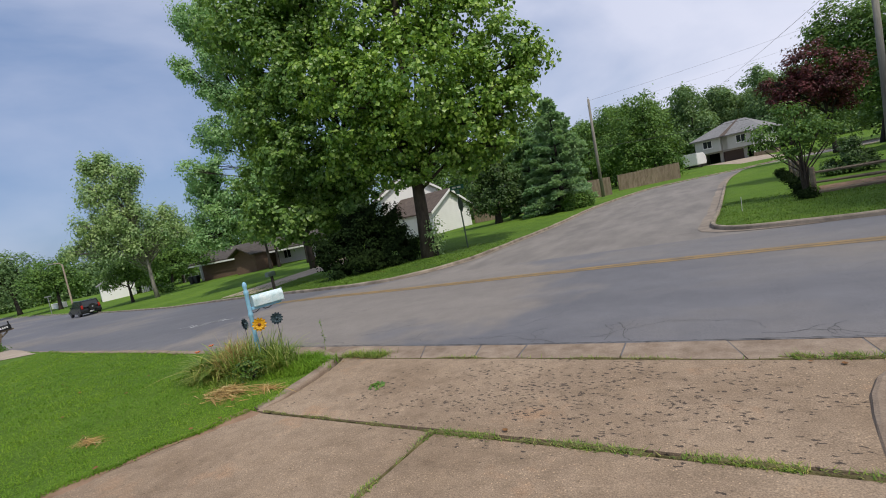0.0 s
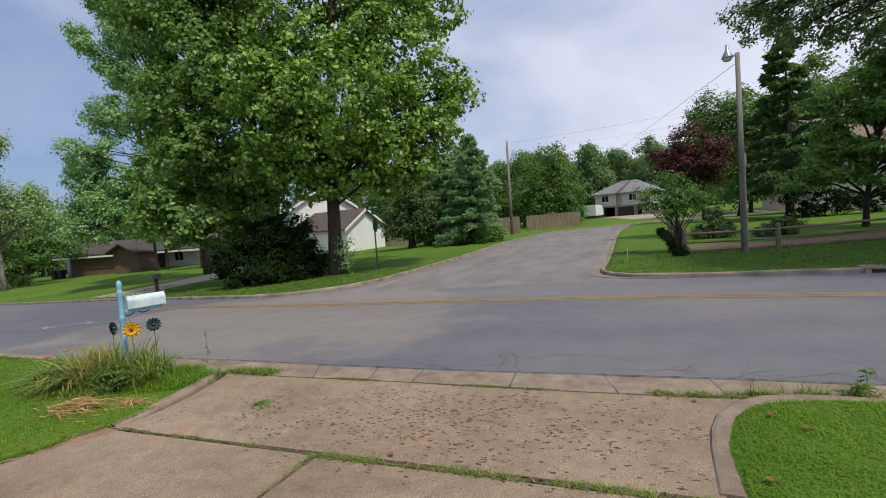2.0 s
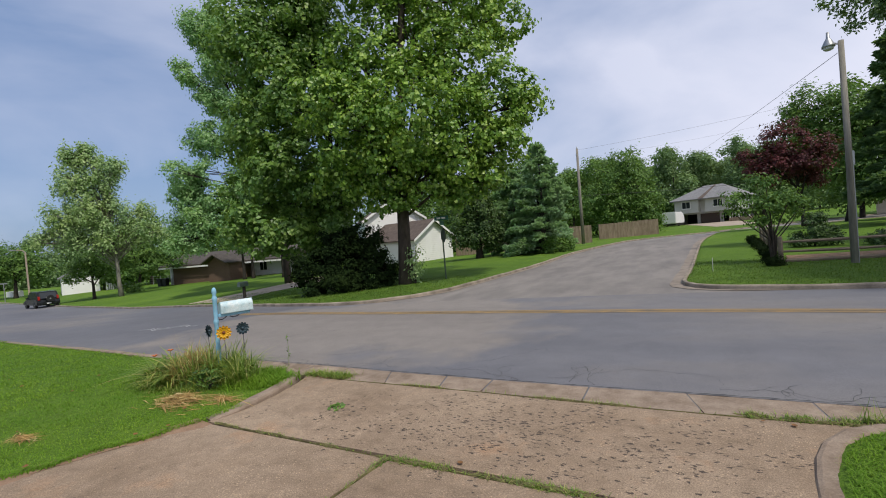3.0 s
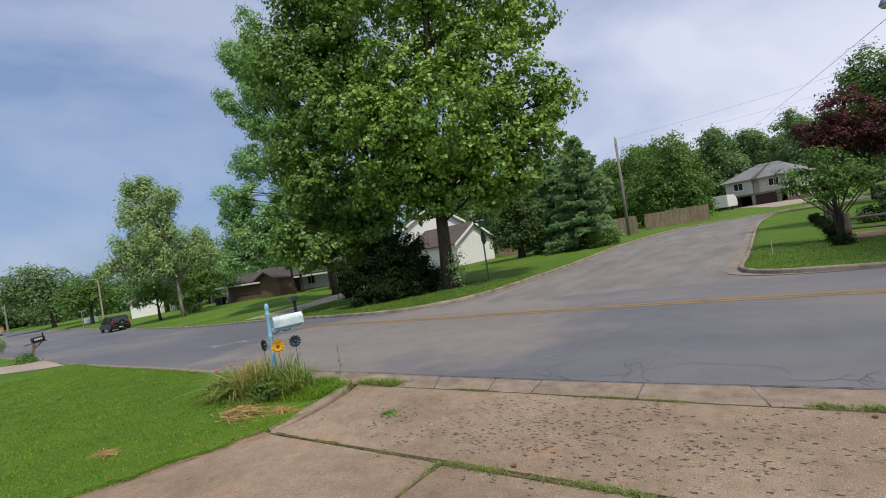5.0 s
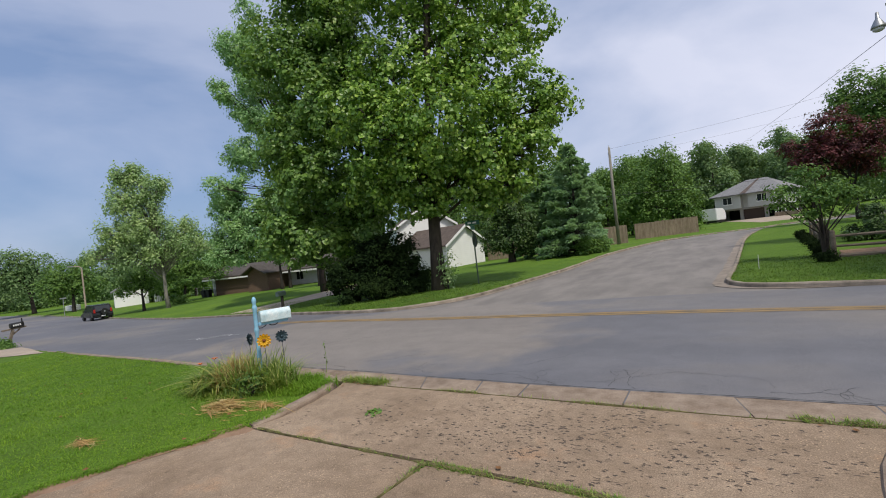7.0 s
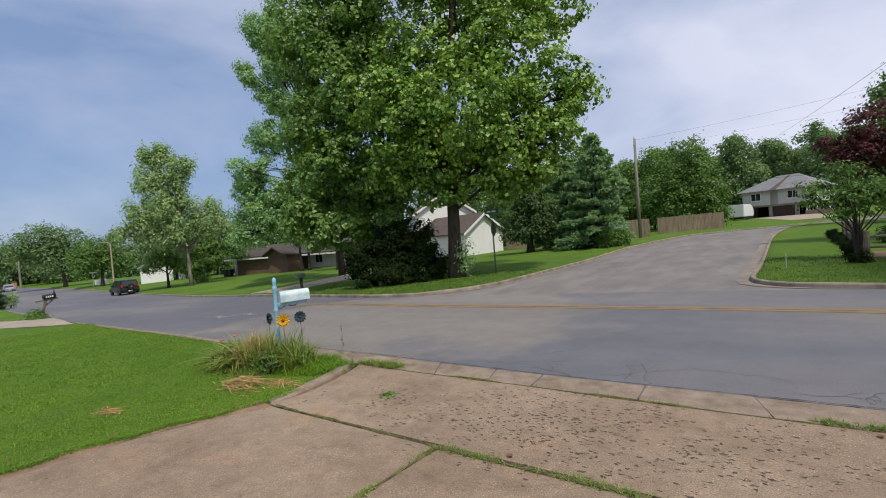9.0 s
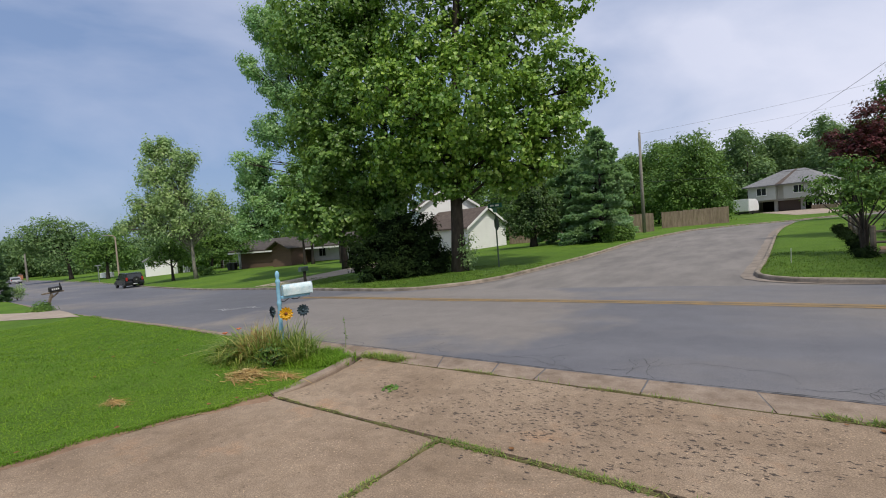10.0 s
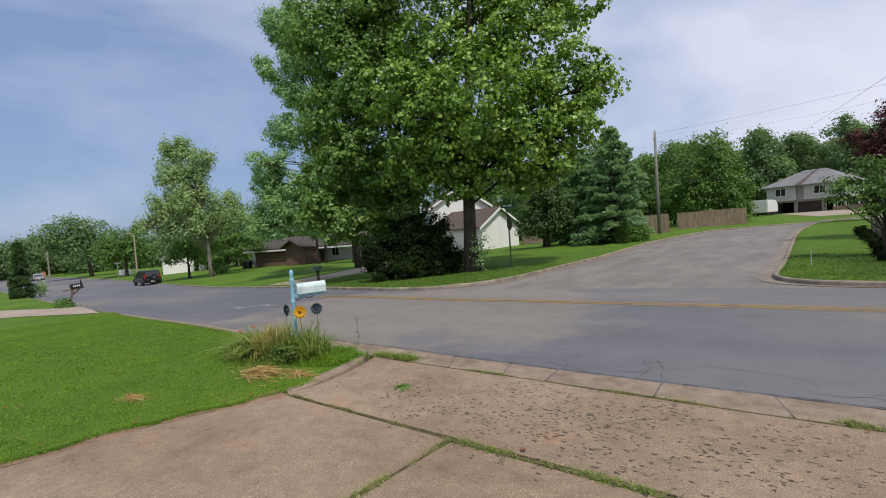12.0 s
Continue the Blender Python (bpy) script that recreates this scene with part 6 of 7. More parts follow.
# ---- vehicles ----
def wheel(parent, x, y, r, w, lying=False):
    s = Shape().spin([(r * 0.62, -w / 2), (r * 0.95, -w / 2), (r, -w / 2 + 0.03), (r, w / 2 - 0.03), (r * 0.95, w / 2), (r * 0.62, w / 2)], 20)
    t = part("tyre", s, BLACK, parent)
    t.matrix_basis = pose(x, y, r, 90, 0, 0) if not lying else pose(x, y, 0, 0, 90, 0)
    part("rim", Shape().spin([(r * 0.1, w / 2 + 0.01), (r * 0.6, w / 2 - 0.03), (r * 0.62, -w / 2 + 0.03), (r * 0.1, -w / 2 - 0.01)], 16), METAL, t)
    return t


def car(name, x, y, turn, label, paint, length, width, height, roof, category, suv=False):
    """A car whose rear faces local +x."""
    t = thing(name, (x, y, float(grade(x, y))), label, category, turn=turn)
    L, W, H = length / 2, width / 2, height
    belt = 0.58 * H
    body = Shape().prism([(-L, 0.32), (-L + 0.05, 0.62), (-L + 0.9, belt - 0.04), (L - 0.12, belt + 0.02), (L, 0.6), (L, 0.3)], "y", -W, W)
    part("body", body, paint, t, bevel=0.06, smooth=False)
    f0, f1, r1, r0 = roof
    part("cabin", Shape().add([(f0, -W + 0.05, belt - 0.05), (f1, -W + 0.16, H), (r1, -W + 0.16, H), (r0, -W + 0.05, belt - 0.05), (f0, W - 0.05, belt - 0.05), (f1, W - 0.16, H), (r1, W - 0.16, H), (r0, W - 0.05, belt - 0.05)],
                              [(0, 1, 2, 3), (4, 5, 6, 7), (0, 1, 5, 4), (1, 2, 6, 5), (2, 3, 7, 6), (3, 0, 4, 7)]), paint, t, bevel=0.04)
    hg = H - 0.1
    k = (hg - belt) / (H - belt)
    for sgn in (-1, 1):
        ylo, yhi = sgn * (W - 0.04), sgn * (W - 0.04 - 0.105 * k)
        part("side_window", Shape().add([(f0 + 0.25, ylo, belt + 0.03), (f1 + 0.12, yhi, hg), (r1 - 0.12, yhi, hg), (r0 - 0.2, ylo, belt + 0.03), (f0 + 0.25, ylo - sgn * 0.03, belt + 0.03), (f1 + 0.12, yhi - sgn * 0.03, hg), (r1 - 0.12, yhi - sgn * 0.03, hg), (r0 - 0.2, ylo - sgn * 0.03, belt + 0.03)],
                                        [(0, 1, 2, 3), (7, 6, 5, 4), (0, 1, 5, 4), (1, 2, 6, 5), (2, 3, 7, 6), (3, 0, 4, 7)]), WINDOW_GLASS, t)
        part("tail_light", Shape().box((L - 0.10, sgn * (W - 0.18) - 0.09, belt - 0.12), (L + 0.02, sgn * (W - 0.18) + 0.09, belt + (0.25 if suv else 0.02))), plain("red_lens", (0.4, 0.02, 0.015), 0.3), t, bevel=0.02)
        part("mirror", Shape().box((f0 + 0.35, sgn * (W + 0.02) - 0.08, belt), (f0 + 0.5, sgn * (W + 0.02) + 0.08, belt + 0.14)), paint, t, bevel=0.02)
        for wx in (-L + 0.85, L - 0.85):
            wheel(t, wx, sgn * (W - 0.1), 0.34, 0.22)
    part("rear_window", Shape().add([(r0 + 0.025, -W + 0.22, belt + 0.04), (r0 + 0.025, W - 0.22, belt + 0.04), (r1 + 0.05, W - 0.28, hg), (r1 + 0.05, -W + 0.28, hg), (r0 - 0.02, -W + 0.22, belt + 0.04), (r0 - 0.02, W - 0.22, belt + 0.04), (r1, W - 0.28, hg), (r1, -W + 0.28, hg)],
                                    [(0, 1, 2, 3), (7, 6, 5, 4), (0, 1, 5, 4), (1, 2, 6, 5), (2, 3, 7, 6), (3, 0, 4, 7)]), WINDOW_GLASS, t)
    part("bumper", Shape().box((L - 0.06, -W + 0.04, 0.36), (L + 0.1, W - 0.04, 0.56)), paint, t, bevel=0.04)
    part("plate_bar", Shape().box((L + 0.1, -0.18, 0.42), (L + 0.11, 0.18, 0.52)), TRIM_WHITE, t)
    if suv:
        sp = wheel(t, 0, 0, 0.33, 0.2, True)
        sp.matrix_basis = pose(L + 0.12, 0.1, 0.92, 0, 90, 0)
        for sgn in (-1, 1):
            part("roof_rail", Shape().tube([(f1 + 0.1, sgn * (W - 0.2), H + 0.05), (r1 - 0.1, sgn * (W - 0.2), H + 0.05)], [0.02, 0.02], 5), METAL, t)
    return t


car("parked_suv", -57.4, 20.9, -6, "dark grey sport utility vehicle parked at the kerb", plain("dark_grey_paint", (0.018, 0.02, 0.023), 0.25, 0.3, 0.1), 4.4, 1.8, 1.62, (-1.25, -0.45, 1.95, 2.2), "car", True)
car("parked_car", -127, 25.6, -6, "silver saloon car parked far down the street", plain("silver_paint", (0.30, 0.31, 0.33), 0.35, 0.4, 0.05), 4.6, 1.8, 1.45, (-1.1, -0.3, 1.0, 1.75), "car")

camper = thing("camper_trailer", (0.2, 91.0, float(lawn_height(0.2, 91))), "white travel trailer with a rounded nose beside the house", "trailer", turn=70)
part("shell", Shape().prism([(-3, 0.5), (0.9, 0.5), (1.15, 0.9), (1.1, 1.6), (0.7, 2.2), (0.1, 2.5), (-3, 2.55)], "y", -1.15, 1.15), plain("white_shell", (0.78, 0.79, 0.80), 0.4), camper, bevel=0.08)
part("skirt", Shape().box((-2.9, -1.1, 0.15), (0.9, 1.1, 0.52)), BLACK, camper)
part("emblem", Shape().spin([(0.3, 0), (0.3, 0.02), (0.01, 0.02)], 16), plain("grey_emblem", (0.2, 0.21, 0.22), 0.5), camper).matrix_basis = pose(0.93, 0, 1.85, 0, 62, 0)
for sgn in (-1, 1):
    part("tyre", Shape().spin([(0.1, -0.1), (0.33, -0.1), (0.33, 0.1), (0.1, 0.1)], 14), BLACK, camper).matrix_basis = pose(-1.2, sgn * 1.0, 0.32, 90, 0, 0)
part("tow_bar", Shape().box((0.9, -0.05, 0.4), (2.0, 0.05, 0.5)), BLACK, camper)


# ---- grass, weeds and litter ----
def blades(pos, length, width, bend, seed, segs=1):
    """Grass blades at pos: arrays of corners and triangles."""
    rg = np.random.default_rng(seed)
    n = len(pos)
    a = rg.uniform(0, math.tau, n)
    d = np.c_[np.cos(a), np.sin(a), np.zeros(n)]
    side = np.c_[-np.sin(a), np.cos(a), np.zeros(n)]
    L, W, B = (np.broadcast_to(np.asarray(v, float), (n,))[:, None] for v in (length, width, bend))
    rows = []
    for k in range(segs + 1):
        u = k / segs
        c = pos + d * (L * B * u * u) + np.array((0, 0, 1.0)) * (L * (u - 0.55 * B * u ** 2.2))
        if k < segs:
            w = W * (1 - 0.75 * u) / 2
            rows += [c - side * w, c + side * w]
        else:
            rows.append(c)
    v = np.stack(rows, 1)
    m = v.shape[1]
    tri = []
    for k in range(segs - 1):
        tri += [(2 * k, 2 * k + 1, 2 * k + 3), (2 * k, 2 * k + 3, 2 * k + 2)]
    tri.append((2 * segs - 2, 2 * segs - 1, 2 * segs))
    f = np.asarray(tri)[None] + (np.arange(n) * m)[:, None, None]
    return v.reshape(-1, 3), f.reshape(-1, 3)


def on_lawn(x, y, margin=0.13):
    ok = ~inside(x, y, PAVED)
    d = np.full(x.shape, 9.0)
    for line in (NEAR_LEFT, NEAR_RIGHT, FAR_LEFT, FAR_RIGHT):
        part_line = line[(np.abs(line[:, 0]) < 40) & (np.abs(line[:, 1]) < 40)]
        d = np.minimum(d, away(x, y, part_line))
    return ok & (d > margin)


def turf(name, x0, x1, y0, y1, count, label, seed, near=3.0, tall=0.055, mat=BLADE):
    rg = np.random.default_rng(seed)
    x, y = rg.uniform(x0, x1, count * 3), rg.uniform(y0, y1, count * 3)
    r = np.hypot(x, y)
    keep = rg.uniform(size=len(x)) < (near / np.maximum(r, near)) ** 1.3
    x, y, r = x[keep], y[keep], r[keep]
    clump = np.sin(x * 5.1 + 1.3 * np.sin(y * 3.7)) * np.sin(y * 6.3 + x * 1.7)
    keep = on_lawn(x, y, 0.02 if x1 < 0 else 0.16) & (rg.uniform(-3.2, 1, len(x)) < clump)
    x, y, r, clump = x[keep][:count], y[keep][:count], r[keep][:count], clump[keep][:count]
    grow = 1 + 0.10 * np.maximum(r - 5, 0)
    v, f = blades(np.c_[x, y, lawn_height(x, y) - 0.008], tall * rg.uniform(0.45, 1.25, len(x)) * (1 + 0.18 * clump) * np.minimum(grow, 1.4), 0.008 * grow, rg.uniform(0.5, 1.5, len(x)), seed, 2)
    return tagged(new(name, big_mesh(name, v, f, 3, mat)), label, "grass", kind="stuff")


turf("lawn_grass", -22.8, -4.7, -2.0, 8.0, 230000, "short mown bright green grass", 71, 5.0, 0.042)
turf("corner_grass", 0.7, 9, 1.0, 5.0, 90000, "thick green grass beside the driveway", 72, 3.2, 0.055)
turf("verge_grass", -24, 12, 11, 19, 60000, "grass of the lawns across the street", 73, 12.0, 0.07, VERGE)


def along(points, count, spread, rg):
    p = resample(np.array(points, float), 200)
    k = rg.uniform(0, 199, count)
    i = k.astype(int)
    q = p[i] + (p[np.minimum(i + 1, 199)] - p[i]) * (k - i)[:, None]
    return q + rg.normal(0, spread, (count, 2)), k / 199


def joint_growth(name, points, label, seed, count, spread=0.018, tall=0.045, patchy=0.5):
    """Moss bed and small grass along a joint."""
    rg = np.random.default_rng(seed)
    p = resample(np.array(points, float), 90)
    t = np.gradient(p, axis=0)
    t /= np.hypot(t[:, 0], t[:, 1])[:, None]
    s = np.arange(90)
    w = spread * (1.1 + 0.5 * np.sin(s * 0.9 + seed) + 0.4 * np.sin(s * 2.3))
    bed = np.clip(patchy + 0.35 + 0.6 * np.sin(s / 89 * 19 + seed) + 0.3 * np.sin(s / 89 * 47), 0.15, 1)
    w = w * bed
    nrm = np.c_[-t[:, 1], t[:, 0]]
    z = grade(p[:, 0], p[:, 1]) - 0.02 * (1 - bed)
    rows = [np.c_[p + nrm * (w * a)[:, None], z + h] for a, h in ((-1.3, 0.004), (-0.6, 0.022), (0.1, 0.027), (0.7, 0.021), (1.3, 0.004))]
    v = np.stack(rows, 1)
    i = np.arange(90 * 5).reshape(90, 5)
    q = np.stack([i[:-1, :-1], i[1:, :-1], i[1:, 1:], i[:-1, 1:]], -1).reshape(-1, 4)
    tagged(new(name, big_mesh(name, v.reshape(-1, 3), q, 4, MOSS, True)), label, "moss", kind="stuff")
    pos, k = along(points, count * 2, spread * 1.1, rg)
    keep = rg.uniform(size=len(k)) < np.clip(patchy + 0.6 * np.sin(k * 19 + seed) + 0.3 * np.sin(k * 47), 0.05, 1)
    pos = pos[keep]
    vv, ff = blades(np.c_[pos, grade(pos[:, 0], pos[:, 1]) + 0.012], tall * rg.uniform(0.4, 1.3, len(pos)), 0.008, rg.uniform(0.4, 1.3, len(pos)), seed)
    tagged(new(name + "_grass", big_mesh(name + "_grass", vv, ff, 3, LONG_BLADE)), "small grass growing out of a joint", "grass", kind="stuff")


# reddish soil bared between the lawn and the slab
rg_ = np.random.default_rng(92)
edge = resample(back_w[back_w[:, 1] > -3.2], 260)
run = np.arange(260)
wide = np.clip(0.05 + 0.055 * np.sin(run * 0.083 + 1) + 0.035 * np.sin(run * 0.29) + rg_.uniform(-0.02, 0.03, 260), 0.0, 0.17)
low, high = grade(edge[:, 0], edge[:, 1]) + 0.0135, lawn_height(edge[:, 0] - 0.1, edge[:, 1]) + 0.002
cols = [np.c_[edge[:, 0] + a, edge[:, 1], low + (high - low) * k] for a, k in ((0.022 + wide, -0.2), (0.01 + wide * 0.6, 0.1), (-0.01, 0.3), (-0.12, 1.0))]
ii = np.arange(260 * 4).reshape(260, 4)
tagged(new("soil_edge", big_mesh("soil_edge", np.stack(cols, 1).reshape(-1, 3), np.stack([ii[:-1, :-1], ii[:-1, 1:], ii[1:, 1:], ii[1:, :-1]], -1).reshape(-1, 4), 4, SOIL, True)),
       "reddish bare soil between lawn and driveway", "soil", kind="stuff")
hang = rg_.integers(0, 260, 9000)
px_, py_ = edge[hang, 0] - 0.07 + rg_.normal(0, 0.035, 9000) - 0.035 * np.sin(hang * 0.19), edge[hang, 1] + rg_.uniform(-0.03, 0.03, 9000)
vv, ff = blades(np.c_[px_, py_, grade(px_, py_) + 0.012], rg_.uniform(0.03, 0.075, 9000), 0.008, rg_.uniform(0.5, 1.5, 9000), 93, 2)
tagged(new("edge_grass", big_mesh("edge_grass", vv, ff, 3, BLADE)), "ragged grass hanging over the driveway edge", "grass", kind="stuff")

joint_growth("joint_moss", [(-2.2, 2.915), (-1.2, 2.88), (-0.2, 2.845), (0.6, 2.81)], "green moss filling the driveway joint", 81, 1500, 0.020, 0.045, 0.55)
joint_growth("joint_moss_west", [(-4.62, 3.07), (-3.4, 3.0), (-2.22, 2.92)], "dry moss filling the driveway joint", 82, 500, 0.012, 0.025, 0.1)
joint_growth("joint_moss_south", [(-2.21, 2.91), (-2.28, 1.96), (-2.5, 0.2)], "moss filling the lengthwise driveway joint", 83, 1100, 0.017, 0.04, 0.45)
gx_ = np.linspace(-4.6, 1.2, 14)
joint_growth("gutter_moss", np.c_[gx_, gutter_back(gx_) - 0.01], "grass growing behind the gutter", 84, 900, 0.013, 0.055, 0.08)
joint_growth("gutter_weeds", [(-5.0, 4.86), (-4.7, 4.86), (-4.2, 4.82)], "weeds in the driveway corner", 85, 900, 0.05, 0.11, 0.8)
joint_growth("gutter_weeds_east", [(0.35, 4.55), (0.8, 4.52), (1.25, 4.55)], "weeds in the far driveway corner", 86, 700, 0.03, 0.055, 0.3)
joint_growth("kerb_weeds", [(1.2, 4.58), (1.7, 4.62), (2.3, 4.62)], "tall dry weeds along the kerb", 87, 320, 0.03, 0.20, 0.4)
joint_growth("kerb_weeds_east", [(2.3, 4.62), (5, 4.45), (9, 4.2)], "weeds along the kerb", 88, 450, 0.02, 0.08, 0.1)

def plant_clump(name, cx, cy, rx_, ry_, count, length, width, mat, label, seed, bend=(0.3, 1.1), lift=0.0, segs=4):
    rg = np.random.default_rng(seed)
    t = thing(name, (cx, cy, float(lawn_height(cx, cy))), label, "plant")
    tufts = max(3, count // 26)
    a, r = rg.uniform(0, math.tau, tufts), np.sqrt(rg.uniform(0, 1, tufts))
    tx, ty = cx + rx_ * r * np.cos(a), cy + ry_ * r * np.sin(a)
    i = rg.integers(0, tufts, count)
    x, y = tx[i] + rg.normal(0, 0.05, count), ty[i] + rg.normal(0, 0.05, count)
    edge_fall = (1 - 0.35 * np.clip(np.hypot((x - cx) / rx_, (y - cy) / ry_), 0, 1)) * rg.uniform(0.6, 1.2, tufts)[i]
    v, f = blades(np.c_[x - cx, y - cy, lawn_height(x, y) - float(lawn_height(cx, cy)) - 0.02 + lift], rg.uniform(*length, count) * edge_fall, rg.uniform(*width, count), rg.uniform(*bend, count), seed, segs)
    part("leaves", big_mesh("leaves", v, f, 3, mat), None, t)
    return t


plant_clump("daylily_clump", -7.0, 4.18, 0.62, 0.42, 760, (0.5, 0.95), (0.026, 0.042), LONG_BLADE, "arching yellow-green daylily leaves beside the mailbox", 101, (0.6, 1.4), segs=5)
plant_clump("tall_grass_clump", -6.1, 4.2, 0.62, 0.40, 1100, (0.4, 0.95), (0.012, 0.024), LONG_BLADE, "tall unmown grass round the mailbox post", 102, (0.2, 1.1), segs=5)
plant_clump("dry_stems", -6.6, 4.12, 0.42, 0.3, 620, (0.45, 0.92), (0.007, 0.016), STRAW, "dry straw-coloured stems among the tall grass", 103, (0.1, 0.8), segs=4)
plant_clump("low_grass_clump", -5.45, 4.35, 0.62, 0.42, 4200, (0.10, 0.27), (0.008, 0.016), BLADE, "lush uncut grass at the kerb corner", 104, (0.4, 1.2))
plant_clump("low_grass_clump", -6.6, 3.95, 0.85, 0.42, 3000, (0.10, 0.28), (0.010, 0.018), LONG_BLADE, "rank green grass under the daylilies", 107, (0.4, 1.2))
bush("leafy_weed", -5.95, 3.82, "dark leafy weed before the tall grass", [(0, 0, 0.15, 0.13), (0.18, 0.06, 0.13, 0.12), (-0.2, 0.03, 0.12, 0.12), (0.08, 0.1, 0.22, 0.1)], 0.055, WEED_LEAF, 105, 0.45, category="weed")
for k, (ox_, oy_, oz_) in enumerate([(-7.75, 4.45, 0.34), (-7.95, 4.3, 0.28)]):
    g = float(lawn_height(ox_, oy_))
    t = thing("daylily_flower", (ox_, oy_, g), "small orange daylily bloom on a thin stem", "flower", "daylily flowers")
    part("stem", Shape().tube([(0, 0, -0.03), (0.02, 0, oz_ * 0.6), (0.03, 0, oz_)], [0.005, 0.004, 0.003], 5), LONG_BLADE, t)
    blm = Shape()
    for j in range(6):
        a = math.tau * j / 6
        c, s = math.cos(a), math.sin(a)
        blm.add([(0.03, 0, oz_), (0.03 + 0.03 * c - 0.012 * s, 0.03 * s + 0.012 * c, oz_ + 0.03), (0.03 + 0.06 * c, 0.06 * s, oz_ + 0.035), (0.03 + 0.03 * c + 0.012 * s, 0.03 * s - 0.012 * c, oz_ + 0.03)], [(0, 1, 2, 3)])
    part("bloom", blm, plain("orange_petal", (0.75, 0.16, 0.02), 0.5), t, fix=False)


def weed_stalk(name, x, y, h, leaves, label, seed, leaf=0.06):
    rg = np.random.default_rng(seed)
    g = float(grade(x, y))
    t = thing(name, (x, y, g), label, "weed")
    s = Shape().tube([(0, 0, -0.02), (0.02, 0.01, h * 0.5), (0.01, 0, h)], [0.004, 0.003, 0.001], 5)
    u = rg.uniform(0.2, 1, leaves)
    a = rg.uniform(0, math.tau, leaves)
    d = np.c_[np.cos(a), np.sin(a), rg.uniform(0.1, 0.7, leaves)]
    pos = np.c_[0.015 * u, 0 * u, u * h]
    v, f = scatter(pos, rg.normal(size=(leaves, 3)) * 0.3 + (0, 0, 1), d, leaf * rg.uniform(0.5, 1.2, leaves), OVAL)
    part("stem", s, LONG_BLADE, t)
    part("leaves", big_mesh("leaves", v, f, 3, LEAF_MID), None, t)


weed_stalk("weed_stalk", -5.75, 5.18, 0.55, 26, "thin dry weed stalk growing from the gutter", 111, 0.05)
weed_stalk("broadleaf_weed", 2.1, 4.66, 0.24, 22, "small broad-leaved weed growing at the kerb", 112, 0.09)
weed_stalk("broadleaf_weed", 2.02, 4.62, 0.18, 16, "small broad-leaved weed growing at the kerb", 113, 0.08)


def straw_heap(name, x, y, rx_, ry_, count, label, seed, long=0.3, high=0.06, thick=0.010):
    rg = np.random.default_rng(seed)
    s = Shape()
    for _ in range(count):
        a = rg.normal(0.5, 1.3)
        r = abs(rg.normal(0, 0.55))
        b = rg.uniform(0, math.tau)
        px, py = rx_ * r * math.cos(b), ry_ * r * math.sin(b)
        ln = long * rg.uniform(0.3, 1)
        z = float(lawn_height(x, y)) + 0.015 + rg.uniform(0, high) * max(0.0, 1 - r)
        dx, dy = math.cos(a) * ln / 2, math.sin(a) * ln / 2
        w = rg.uniform(0.3, 1) * thick
        q = rg.normal(0, 0.02)
        s.add([(x + px - dx, y + py - dy, z - 0.01), (x + px + q, y + py + w, z + 0.012), (x + px + dx, y + py + dy, z - 0.008), (x + px + q, y + py - w, z + 0.010)], [(0, 1, 2, 3)])
    tagged(part(name, s, STRAW, fix=False), label, "straw", kind="stuff")


straw_heap("straw_heap", -5.72, 3.35, 0.46, 0.26, 420, "heap of dry brown grass clippings on the lawn", 121, 0.32, 0.09)
straw_heap("straw_wisp", -6.45, 2.05, 0.24, 0.09, 80, "wisp of dry grass lying on the lawn", 122, 0.4, 0.03)
straw_heap("straw_trail", -5.15, 3.55, 0.45, 0.05, 60, "long dry stems lying towards the driveway", 123, 0.7, 0.02)
straw_heap("straw_stems", -5.75, 3.36, 0.35, 0.18, 26, "thick pale stems lying over the clippings", 124, 0.75, 0.12, 0.02)

DEAD = leafy("dead_leaf", (0.10, 0.04, 0.018), (0.26, 0.12, 0.05), 0.1, 0.7)
rg = np.random.default_rng(131)
spots = [(-5.3, 3.15), (-4.95, 2.75), (-4.72, 4.75), (-4.6, 4.7), (-4.5, 4.74), (-4.8, 4.6), (1.2, 3.96), (1.35, 3.75), (0.75, 4.35), (0.55, 4.40), (-10.1, 1.55), (-8.2, 2.4), (-1.58, 3.0), (-5.6, 1.0), (-5.35, 1.7), (-6.9, 4.9), (-8.9, 3.9), (-7.4, 1.2), (0.9, 3.0), (-5.1, 2.5)]
for k in range(34):
    spots.append((rg.uniform(-12, -7), rg.uniform(11.9, 15.5)) if k % 2 else (rg.uniform(-13, -5.5), rg.uniform(0.5, 5)))
for x, y in spots:
    paved_here = bool(inside(np.array([x]), np.array([y]), PAVED)[0])
    z = float(grade(x, y)) + 0.02 if paved_here else float(lawn_height(x, y)) + 0.035
    r = rg.uniform(0.016, 0.034)
    a = rg.uniform(0, math.tau)
    s = Shape()
    vs = []
    for u, w, h in ((-1, 0.1, 0.25), (-0.4, 0.7, 0.0), (0.2, 0.75, 0.02), (0.7, 0.4, 0.15), (1, 0.05, 0.4)):
        for sd in (-1, 0, 1):
            px, py = u * r, sd * w * r
            vs.append((x + px * math.cos(a) - py * math.sin(a), y + px * math.sin(a) + py * math.cos(a), z + r * (h + 0.35 * abs(sd) * w)))
    s.add(vs, [(i * 3 + j, i * 3 + j + 1, i * 3 + j + 4, i * 3 + j + 3) for i in range(4) for j in range(2)])
    tagged(part("fallen_leaf", s, DEAD, fix=False), "curled brown fallen leaf", "leaf", "fallen leaves")
